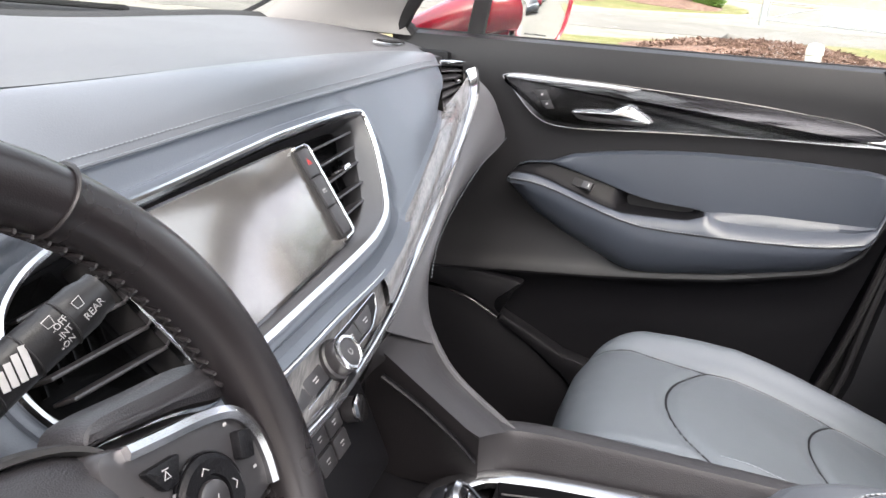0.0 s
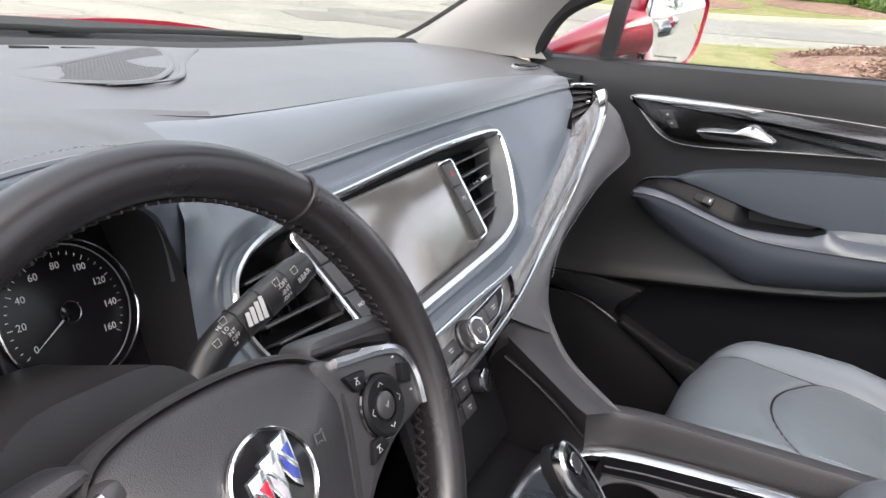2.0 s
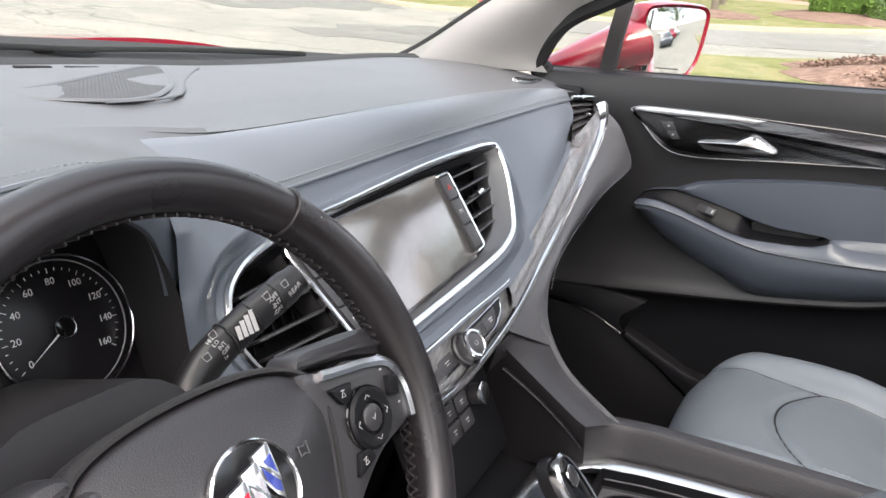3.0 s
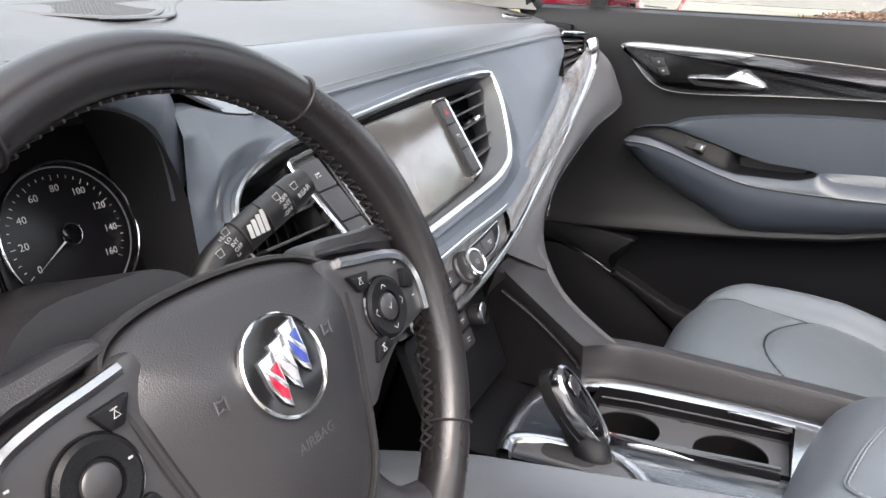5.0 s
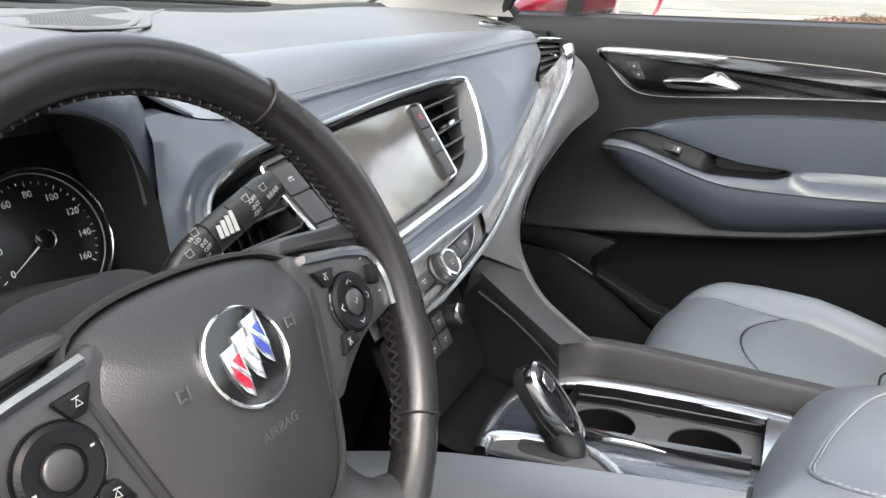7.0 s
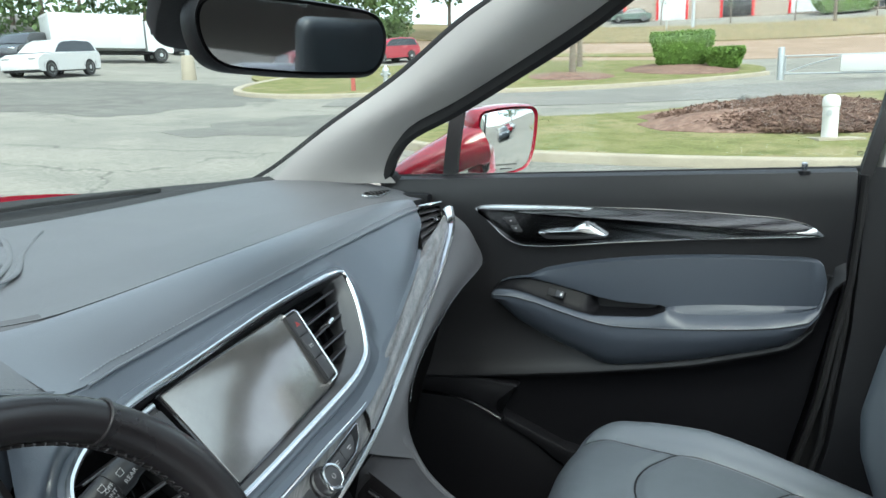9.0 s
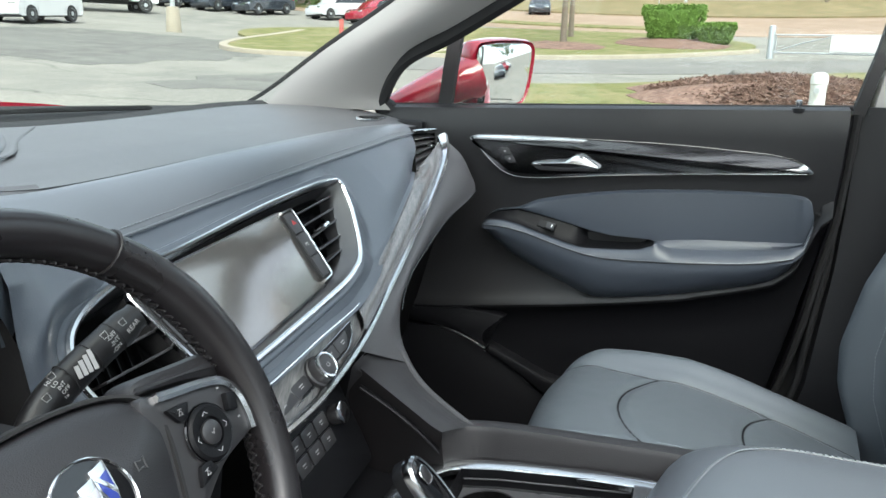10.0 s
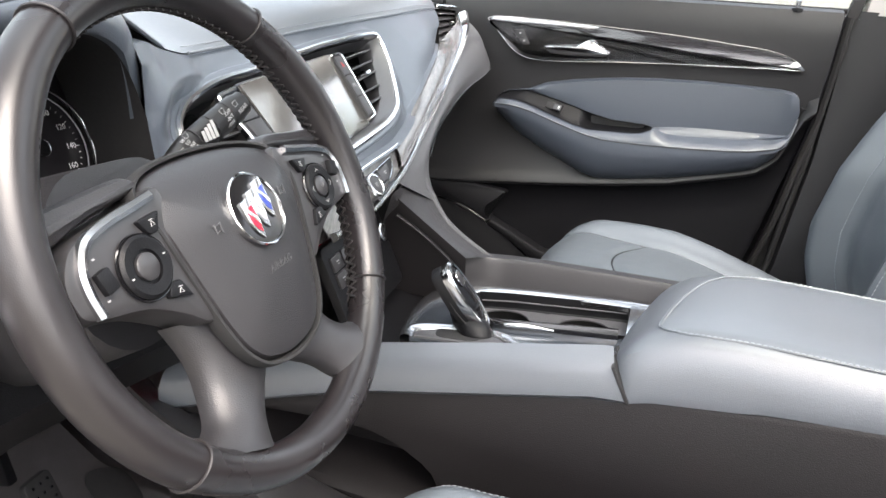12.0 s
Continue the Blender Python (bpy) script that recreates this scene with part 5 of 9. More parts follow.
# shifter
sh = thing("gear_shifter", (-0.012, -0.11, TZ), "black leather gear shifter with chrome edge", "gear shifter")
SK = CABIN.inverted() @ axes((0.0045, -0.0735, 0.8745), Vector((-0.023, 0.055, 0.079)).cross((0.03, -0.79, 0.55)), (-0.023, 0.055, 0.079))
SN = (SK.to_3x3() @ Vector((0, 0, 1))).normalized()
foot_ = CABIN.inverted() @ Vector((-0.006, -0.096, 0.820))
part("stalk", sweep(spl([foot_ - Vector((0, 0, 0.012)), foot_ + Vector((0, 0.004, 0.012)), SK @ Vector((0, -0.028, -0.018)), SK @ Vector((0, -0.008, -0.012))], 14), disc_prof(0.014, 0.019, 16), (0, 1, 0.2), taper=lambda f: 0.98 + 0.14 * f), BLACK, sh, "black leather stalk")
part("stalk_boot", lathe([(0.036, -0.004), (0.034, 0.003), (0.024, 0.006), (0.020, 0.005)], Matrix.Translation(foot_) @ pose(0, 0, 0, -7), 30), RUBBER, sh, "black rubber collar")
knob_o = poly2([(-0.015, 0.043), (0.0, 0.0495), (0.015, 0.043), (0.0215, 0.018), (0.0205, -0.016), (0.012, -0.043), (0.0, -0.0495), (-0.012, -0.043), (-0.0205, -0.016), (-0.0215, 0.018)], 48)
head = part("knob_body", dome(knob_o, SK, 0.022, 0.004, bevel=0.009, base=-0.022), BLACK, sh, "black leather knob body")
part("chrome_edge", loft([[SK @ Vector((x * k, y * (1 + (k - 1) * 0.6), h)) for x, y in knob_o] for k, h in ((0.97, -0.012), (1.03, -0.007), (1.02, 0.0), (0.92, 0.0028), (0.84, 0.0020), (0.82, -0.004))], closed_u=True), SOFT_CHROME, head, "bright chrome edge")
face_o = [(x * 0.82, y * 0.90) for x, y in knob_o]
part("gloss_face", dome(face_o, SK, 0.004, 0.004, bevel=0.0015, base=-0.003), GLOSS, head, "gloss black face")
part("park_button", dome(rrect(0.0, 0.0265, 0.0150, 0.0165, 0.004), SK, 0.002, 0.001, bevel=0.0008, base=0.0030), SATIN, head, "grey park button")
part("button_frame", sweep([SK @ Vector((x, y, 0.0046)) for x, y in rrect(0.0, 0.0265, 0.0168, 0.0183, 0.005)], disc_prof(0.0010, 0.0008, 5), SN, closed=True), CHROME, head)
part("grip_line", sweep([SK @ Vector((-0.0212, y, -0.012 - 0.004 * math.cos(y * 40))) for y in np.linspace(-0.028, 0.012, 12)], disc_prof(0.0012, 0.0010, 6), SN), RUBBER, head)
# ---- steering wheel ----
LAY = WORLD
wheel = thing("steering_wheel", (-0.370, 0.014, 1.0605), "black leather steering wheel with worn rim and chrome trim", "steering wheel")
WM = axes((-0.370, 0.014, 1.0605), (0.9985, -0.040, 0.027), (0, 0.44, 0.898)) @ Matrix.Scale(0.87, 4)
WZ = WM.to_3x3() @ Vector((0, 0, 1))
TW = 0.0175


# the rim's own plane and radius
WR = axes((-0.3744, 0.0108, 1.0548), (1.0, -0.0414, 0.0), (0.0, 0.4618, 1.0)) @ Matrix.Scale(0.87, 4)
RR = 0.1954


def rim_pt(a, r=RR, h=0.0):
    return WR @ Vector((r * math.cos(a), r * math.sin(a), h))


rows = []
NR = 160
for i in range(NR):
    a = 2 * math.pi * i / NR
    swell = 1 + 0.07 * math.exp(-((math.degrees(a) - 32) / 12) ** 2) + 0.07 * math.exp(-((math.degrees(a) - 148) / 12) ** 2)
    row = []
    for j in range(18):
        t = 2 * math.pi * j / 18
        row.append(WR @ Vector(((RR + TW * 0.95 * swell * math.cos(t)) * math.cos(a), (RR + TW * 0.95 * swell * math.cos(t)) * math.sin(a), TW * 1.12 * swell * math.sin(t))))
    rows.append(row)
rim = part("rim", loft(rows, closed_u=True, closed_v=True), WHEEL, wheel, "worn black leather rim")
for deg in (56, 124, 225, 327):
    a = radians(deg)
    c = rim_pt(a)
    rad = (rim_pt(a, 1.0) - rim_pt(a, 0.5)).normalized()
    part("rim_seam", sweep([c + rad * (TW * 0.87 * math.cos(t)) + WZ * (TW * 1.18 * math.sin(t)) for t in np.linspace(0, 2 * math.pi, 24, endpoint=False)], disc_prof(0.0012, 0.0009, 6), WR.to_3x3() @ Vector((-math.sin(a), math.cos(a), 0)), closed=True), DSTITCH, rim)


def lacing(a0, a1, n):
    """Crossed stitches along the rim's inner side."""
    bm = bmesh.new()
    for i in range(n):
        for s in (-1, 1):
            f0, f1 = radians(a0 + (a1 - a0) * i / n), radians(a0 + (a1 - a0) * (i + 1.0) / n)
            pts = []
            for k in range(4):
                f = k / 3
                ang = f0 + (f1 - f0) * f
                t = radians(180) + s * radians(24) * (2 * f - 1) - radians(28)
                pts.append(WR @ Vector(((RR + (TW + 0.0006) * math.cos(t)) * math.cos(ang), (RR + (TW + 0.0006) * math.cos(t)) * math.sin(ang), -(TW * 1.12 + 0.0006) * math.sin(t))))
            sweep(pts, disc_prof(0.0012, 0.0011, 5), WZ, bm=bm)
    return bm


for a0, a1 in ((15, 165), (-40, -4), (184, 220)):
    part("lacing", lacing(a0, a1, int(abs(a1 - a0) / 2.6)), DSTITCH, rim, "black crossed lacing")


def ws_surface(outline, z0, z1, dome_rise, mat_, name, label="", bevel=0.004, parent=None):
    return part(name, dome(outline, WM, z1 - z0, dome_rise, bevel=bevel, base=z0), mat_, parent or wheel, label)


half_pad = [(0.0, 0.0585), (0.035, 0.0570), (0.062, 0.0525), (0.080, 0.0450), (0.0885, 0.034), (0.088, 0.016), (0.082, -0.014), (0.074, -0.046), (0.066, -0.075), (0.056, -0.099), (0.040, -0.116), (0.02, -0.123), (0.0, -0.125)]
pad_o = poly2(half_pad + [(-x, y) for x, y in half_pad[-2:0:-1]], 80)
cover = dome(pad_o, WORLD, 0.0545, 0.0125, rings=10, bevel=0.013, base=-0.045)
for v in cover.verts:
    if v.co.z > -0.03:
        v.co.z -= 5.5 * max(0.0, v.co.y + 0.005) ** 2
cover.transform(WM)
pad = part("airbag_cover", cover, VINYL, wheel, "grained black airbag cover")
part("cover_gap", sweep([WM @ Vector((x, y, -5.5 * max(0.0, y + 0.005) ** 2)) for x, y in inset(pad_o, -0.0020)], disc_prof(0.0022, 0.0065, 6), WZ, closed=True), RUBBER, pad)
# hub behind the cover
part("hub", lathe([(0.054, -0.07), (0.056, -0.03), (0.05, -0.012)], WM @ pose(0, -0.01, 0), 40), BLACK, wheel)
# the switch spokes stand a little proud of the wheel's plane
WS = WM @ pose(0.0028, 0.0, 0.0075)
for s in (-1, 1):
    up = [(0.075, 0.040), (0.10, 0.036), (0.135, 0.030), (0.164, 0.022), (0.178, 0.006), (0.180, -0.012), (0.172, -0.026), (0.128, -0.036), (0.098, -0.052), (0.078, -0.066), (0.064, -0.055), (0.074, 0.0)]
    o = poly2([(s * x, y) for x, y in up], 60)
    spoke = part("spoke", dome(o, WS, 0.038, 0.002, bevel=0.004, base=-0.042), SATIN, wheel, "dark grey spoke with switches")
    edge = spl([(s * x, y, -0.0015) for x, y in ((0.088, 0.0365), (0.105, 0.0335), (0.135, 0.0285), (0.156, 0.021), (0.166, 0.006), (0.168, -0.010), (0.166, -0.026))], 40)
    part("spoke_chrome", sweep([WS @ p for p in edge], [(-0.0030, -0.003), (-0.0030, 0.001), (0.0, 0.0024), (0.0030, 0.001), (0.0030, -0.003)], WZ), SILVER, spoke, "bright trim line")
    part("spoke_cap", dome(poly2([(s * x, y) for x, y in ((0.08, 0.043), (0.10, 0.040), (0.138, 0.033), (0.170, 0.024), (0.184, 0.030), (0.178, 0.046), (0.13, 0.052), (0.088, 0.055))], 40), WS, 0.030, 0.002, bevel=0.008, base=-0.044), VINYL, spoke, "black spoke cap")
    # round pad with a centre key
    cx, cy = s * 0.1195, -0.008
    dp = part("round_switch", lathe([(0.0225, 0.0), (0.0225, 0.004), (0.020, 0.006), (0.0125, 0.0052), (0.012, 0.003)], WS @ pose(cx, cy, -0.003), 40), BLACK, spoke, "round four-way switch")
    part("switch_ring", sweep([WS @ Vector((x, y, -0.001)) for x, y in ring2(cx, cy, 0.0232, n=40)], disc_prof(0.0009, 0.0012, 5), WZ, closed=True), GLOSS, dp)
    part("centre_key", lathe([(0.0098, 0.0), (0.0098, 0.0055), (0.0085, 0.0065)], WS @ pose(cx, cy, -0.003), 30), SATIN, dp)
    if s > 0:
        for ang in (0, 90, 180, 270):
            v = [WS @ (Matrix.Translation((cx, cy, 0)) @ Matrix.Rotation(radians(ang), 4, "Z") @ Vector(p)) for p in ((0.0145, -0.0028, 0.0030), (0.0170, 0, 0.0030), (0.0145, 0.0028, 0.0030))]
            part("arrow_mark", sweep(v, disc_prof(0.0003, 0.0002, 5), WZ), WHITE, dp)
        part("tick_mark", sweep([WS @ Vector((cx + a, cy + b, 0.0038)) for a, b in ((-0.002, 0.0005), (-0.0004, -0.0018), (0.002, 0.0022))], disc_prof(0.0003, 0.0002, 5), WZ), WHITE, dp)
        part("rocker", box((0.011, 0.015, 0.010), WS @ pose(0.1525, 0.004, -0.002, 0, 0, -20), 0.002), BLACK, spoke, "small black volume rocker")
        for mx, my in ((0.1475, 0.0185), (0.1560, -0.011)):
            part("rocker_mark", box((0.0026, 0.0014, 0.0003), WS @ pose(mx, my, -0.0015)), WHITE, spoke)
    else:
        for dx, dy in ((0.017, 0.004), (-0.017, -0.004), (-0.036, 0.018), (-0.038, -0.010)):
            part("print_mark", box((0.0024, 0.0012, 0.0003), WS @ pose(cx + dx, cy + dy, 0.0028 if abs(dx) < 0.03 else -0.0012)), WHITE, spoke)
        part("rocker", box((0.012, 0.016, 0.010), WS @ pose(-0.1535, -0.006, -0.003, 0, 0, 12), 0.002), BLACK, spoke, "small black rocker")
    for (kx, ky), rot in (((0.1000, 0.0180), 4), ((0.1000, -0.0325), 20)):
        tri_o = rounded([(-0.0115, 0.006), (0.0115, 0.006), (0.006, -0.0065), (-0.002, -0.0075)] if ky > 0 else [(-0.0115, -0.006), (0.0115, -0.004), (0.008, 0.006), (-0.002, 0.008)], 0.0025, 3)
        mk = WS @ pose(s * kx, ky, -0.003) @ Matrix.Rotation(radians(s * (rot - 10)), 4, "Z")
        key = part("spoke_key", plate([(s * a, b) for a, b in tri_o], mk, 0.0045, 0.001), BLACK, spoke, "small three-cornered key")
        bm = sweep([mk @ Vector(p) for p in ((-0.002, -0.0018, 0.0046), (0.002, -0.0018, 0.0046), (0, 0.0018, 0.0046))], disc_prof(0.00035, 0.0003, 5), WZ, closed=True)
        box((0.0042, 0.0006, 0.0003), mk @ pose(0, 0.0026, 0.0046), bm=bm)
        part("key_mark", bm, WHITE, key)
    # lower spoke, broad at the hub and running down to the rim
    outer = spl([(s * x, y, 0) for x, y in ((0.092, -0.058), (0.084, -0.085), (0.083, -0.106), (0.088, -0.125), (0.101, -0.140), (0.132, -0.148))], 26)
    inner = spl([(s * x, y, 0) for x, y in ((0.0, -0.080), (0.002, -0.106), (0.010, -0.126), (0.028, -0.142), (0.047, -0.158), (0.060, -0.180))], 26)
    base_z = [-0.024 + 0.018 * max(0.0, (i - 12) / 13) ** 1.5 for i in range(26)]
    rows = [[WM @ Vector((p.x + (q.x - p.x) * f, p.y + (q.y - p.y) * f, z + h)) for p, q, z in zip(outer, inner, base_z)] for f, h in ((0.03, -0.014), (0.0, -0.002), (0.04, 0.005), (0.15, 0.011), (0.35, 0.0155), (0.60, 0.0160), (0.83, 0.011), (0.95, 0.005), (1.0, -0.002), (0.97, -0.014))]
    part("lower_spoke", loft(rows, closed_v=True, caps=True), VINYL, wheel, "grained black lower spoke flaring into the rim")
part("spoke_web", dome(poly2([(-0.06, -0.04), (0.06, -0.04), (0.055, -0.085), (0.0, -0.108), (-0.055, -0.085)], 40), WM, 0.03, 0.0, bevel=0.004, base=-0.045), BLACK, wheel)
# badge: a chrome ring with three slanted shields
EM = WM @ pose(0.0, -0.002, 0.0192) @ Matrix.Rotation(radians(-7), 4, "X")
badge = part("badge", lathe([(0.0315, 0.0), (0.0318, 0.0035), (0.0308, 0.0046), (0.0296, 0.0038), (0.0294, 0.0022)], EM, 48), CHROME, wheel, "round chrome badge with three shields")
part("badge_field", lathe([(0.0296, 0.0018), (0.0296, 0.0026), (0.028, 0.0027)], EM, 40), GLOSS, badge)
for (x, y), m_, nm in (((-0.0120, -0.0045), REDEN, "red"), ((0.0, 0.0015), PALE, "silver"), ((0.0120, 0.0075), BLUE, "blue")):
    sh_o = [(-0.0065, 0.0105), (0.0065, 0.0125), (0.0062, -0.002), (0.0035, -0.0135), (-0.0015, -0.0095), (-0.0058, -0.001)]
    sh_o = [(a * 1.05, b * 1.36 - 0.001) for a, b in sh_o]
    shield = part("shield", plate([(x + a * 1.0, y + b) for a, b in sh_o], EM, 0.0024, 0.0008, base=0.0026), CHROME, badge)
    half = [(-0.0040, 0.0050), (0.0048, 0.0075), (0.0046, -0.002), (0.0028, -0.0095), (-0.0012, -0.007), (-0.0040, -0.001)]
    half = [(a * 1.05, b * 1.36 - 0.001) for a, b in half]
    part("enamel", plate([(x + a, y + b) for a, b in half], EM, 0.0008, 0.0002, base=0.0048), m_, shield, nm + " enamel field")
    part("slash", plate([(x + a, y + b) for a, b in ((-0.0056, 0.0065), (-0.0034, 0.0085), (0.0056, -0.0045), (0.0046, -0.0090))], EM, 0.0011, 0.0003, base=0.0048), CHROME, shield)
part("raised_word", words("AIRBAG", WM @ pose(0.004, -0.0505, 0.0212, 6, 0, 2), 0.0092), GREY, pad, "raised lettering")
for x in (-0.049, 0.044):
    part("horn_mark", sweep([WM @ Vector((x + a, -0.004 + b + (0.008 if x > 0 else 0), 0.0194)) for a, b in ((-0.003, 0.004), (-0.003, -0.003), (0.001, -0.002), (0.004, -0.004), (0.004, 0.0045), (0.001, 0.0025), (-0.003, 0.0035))], disc_prof(0.0006, 0.0006, 5), WZ), GREY, pad)
# column shroud
LAY = CABIN
part("column_shroud", sweep(spl([(-0.394, 0.092, 1.008), (-0.396, 0.15, 0.981), (-0.396, 0.22, 0.950)], 12), rrect(0, 0, 0.172, 0.148, 0.058, 6), (0, 0.37, 0.93), taper=lambda f: 0.92 + 0.16 * f), VINYL, wheel, "black steering column shroud")


def stalk(path, r, name, label, bands, prints):
    st = thing(name, path[0], label, "stalk")
    pts = spl(path, 30)
    body = part("lever", sweep(pts, disc_prof(r, r * 0.82, 14), (0, -0.9, 0.4), taper=lambda f: (0.62 + 0.38 * min(1, f * 2.2)) if f < 0.96 else 0.86), STALKS, st)
    return st, pts


st, pts = stalk([(-0.345, 0.112, 1.012), (-0.322, 0.122, 1.034), (-0.288, 0.127, 1.061), (-0.209, 0.121, 1.097)], 0.0138, "wiper_stalk", "black wiper stalk with white printed marks", 0, 0)
d = (pts[-1] - pts[-8]).normalized()
# frame for the printing on the side that faces the driver
fz = (Vector((-0.55, -0.75, 0.35)) - d * d.dot(Vector((-0.55, -0.75, 0.35)))).normalized()
SP = Matrix((d, fz.cross(d), fz)).transposed().to_4x4()


def on_stalk(back, side, lift=0.0136):
    m = SP.copy()
    m.translation = pts[-1] - d * back + SP.to_3x3() @ Vector((0, side, lift))
    return m


turned = lambda side: Matrix.Rotation(-math.asin(max(-0.95, min(0.95, side / 0.0138))), 4, "X")
for back, word, size, side in ((0.014, "REAR", 0.0058, -0.0038), (0.033, "-OFF", 0.0050, 0.0020), (0.0335, "-INT", 0.0050, -0.0030), (0.035, "-ON", 0.0050, -0.0078), (0.091, "HI", 0.0044, 0.0080), (0.0885, "LO", 0.0044, 0.0042), (0.0860, "INT", 0.0044, 0.0002), (0.0855, "OFF", 0.0044, -0.0040), (0.0880, "1x", 0.0042, -0.0080)):
    part("print", words(word, on_stalk(back, side, 0.0140 * math.sqrt(1 - (side / 0.0138) ** 2) - 0.0009) @ turned(side) @ pose(0, 0, 0, 0, 0, 8), size), WHITE, st)
for i in range(4):
    part("print_bar", box((0.0035, 0.016 - 0.002 * i, 0.0004), on_stalk(0.056 + 0.0048 * i, -0.001, 0.0125) @ pose(0, 0, 0, 0, 0, -20)), WHITE, st)
for back, side in ((0.018, 0.004), (0.036, 0.006), (0.086, 0.010), (0.099, 0.001)):
    part("print_sign", sweep([on_stalk(back, side, 0.0118) @ Vector(p) for p in ((-0.0022, -0.0022, 0), (0.0022, -0.0025, 0), (0.0028, 0.0025, 0), (-0.0028, 0.0022, 0))], disc_prof(0.0003, 0.0002, 5), fz, closed=True), WHITE, st)
for b_ in (0.027, 0.052, 0.076):
    c = pts[-1] - d * b_
    part("band_gap", sweep([c + (fz * math.cos(t) + d.cross(fz) * math.sin(t)) * 0.0134 for t in np.linspace(0, 2 * math.pi, 20, endpoint=False)], disc_prof(0.0007, 0.0007, 5), d, closed=True), RUBBER, st)
st2, pts2 = stalk([(-0.452, 0.150, 0.990), (-0.478, 0.144, 0.999), (-0.520, 0.132, 1.022), (-0.568, 0.116, 1.050)], 0.0145, "indicator_stalk", "black indicator stalk with white headlamp marks", 0, 0)
d2 = (pts2[-1] - pts2[-8]).normalized()
part("end_cap", sweep([pts2[-1] - d2 * 0.012, pts2[-1] - d2 * 0.002, pts2[-1] + d2 * 0.002], disc_prof(0.0146, 0.0124, 16), (0, -0.9, 0.4), taper=lambda f: 1 - 0.25 * f * f), SATIN, st2, "grey end cap")
fz2 = (Vector((-0.3, -0.75, 0.6)) - d2 * d2.dot(Vector((-0.3, -0.75, 0.6)))).normalized()
for k in (0.026, 0.062):
    c = pts2[-1] - d2 * k + fz2 * 0.0126
    for j in range(3):
        part("print_bar", box((0.006, 0.0009, 0.0004), axes(c + d2.cross(fz2) * (0.003 * (j - 1)), d2, d2.cross(fz2))), WHITE, st2)
    part("print_ring", sweep([c - d2 * 0.006 + d2 * 0.003 * math.cos(t) + d2.cross(fz2) * 0.0035 * math.sin(t) for t in np.linspace(0, 2 * math.pi, 14, endpoint=False)], disc_prof(0.0005, 0.0003, 5), fz2, closed=True), WHITE, st2)
part("stalk_boot", sweep([pts2[0] - d2 * 0.012, pts2[0] + d2 * 0.004, pts2[0] + d2 * 0.014], disc_prof(0.026, 0.024, 16), (0, -0.9, 0.4), taper=lambda f: 1.1 - 0.2 * f), BLACK, st2)

# ---- instrument cluster ----
cluster = thing("instrument_cluster", (-0.413, 0.27, 1.045), "dark instrument cluster with chrome-ringed dials", "instruments")
KM = axes((-0.413, 0.27, 1.045), (1, 0, 0), (0, 0.39, 0.92))
KZ = KM.to_3x3() @ Vector((0, 0, 1))
part("face", plate(rrect(0, 0.005, 0.44, 0.24, 0.03), KM, 0.004, 0.001, base=-0.012), DIAL, cluster)


def dial(cx, cy, r, numbers, a0, a1, needle, size, red=()):
    dl = part("dial", lathe([(r * 1.08, 0.0), (r * 1.08, 0.002), (r * 1.06, 0.0025)], KM @ pose(cx, cy, -0.008), 48), DIAL, cluster, "black dial with white numerals")
    part("dial_ring", sweep([KM @ Vector((x, y, 0.002)) for x, y in ring2(cx, cy, r * 1.13, n=56)], disc_prof(0.0013, 0.0022, 8), KZ, closed=True), SOFT_CHROME, dl, "bright outer dial ring")
    part("inner_ring", sweep([KM @ Vector((x, y, -0.004)) for x, y in ring2(cx, cy, r * 1.07, n=56)], disc_prof(0.0007, 0.001, 6), KZ, closed=True), RING, dl)
    n = len(numbers)
    for i, t in enumerate(numbers):
        a = radians(a0 + (a1 - a0) * i / (n - 1))
        part("numeral", words(t, KM @ pose(cx + r * 0.74 * math.cos(a), cy + r * 0.74 * math.sin(a), -0.005), size), RED if t in red else NUMERAL, dl)
    m = (n - 1) * 4
    bm = bmesh.new()
    for i in range(m + 1):
        a = radians(a0 + (a1 - a0) * i / m)
        ln = 0.08 if i % 4 == 0 else 0.045
        box((r * ln, 0.0006, 0.0003), KM @ pose(cx + r * (0.95 - ln / 2) * math.cos(a), cy + r * (0.95 - ln / 2) * math.sin(a), -0.0054, 0, 0, math.degrees(a)), bm=bm)
    part("tick_marks", bm, NUMERAL, dl)
    a = radians(needle)
    part("needle", plate([(cx - 0.2 * r * math.cos(a), cy - 0.2 * r * math.sin(a)), (cx + 0.02 * r * math.sin(a), cy - 0.02 * r * math.cos(a)), (cx + 0.80 * r * math.cos(a), cy + 0.80 * r * math.sin(a)), (cx - 0.02 * r * math.sin(a), cy + 0.02 * r * math.cos(a))], KM, 0.001, 0.0002, base=-0.001), NUMERAL, dl, "white needle")
    part("needle_hub", lathe([(r * 0.16, 0.0), (r * 0.16, 0.003), (r * 0.12, 0.0035)], KM @ pose(cx, cy, -0.003), 24), GLOSS, dl)
    part("hub_ring", sweep([KM @ Vector((x, y, 0.0)) for x, y in ring2(cx, cy, r * 0.165, n=24)], disc_prof(0.0005, 0.0005, 5), KZ, closed=True), SILVER, dl)
    return dl


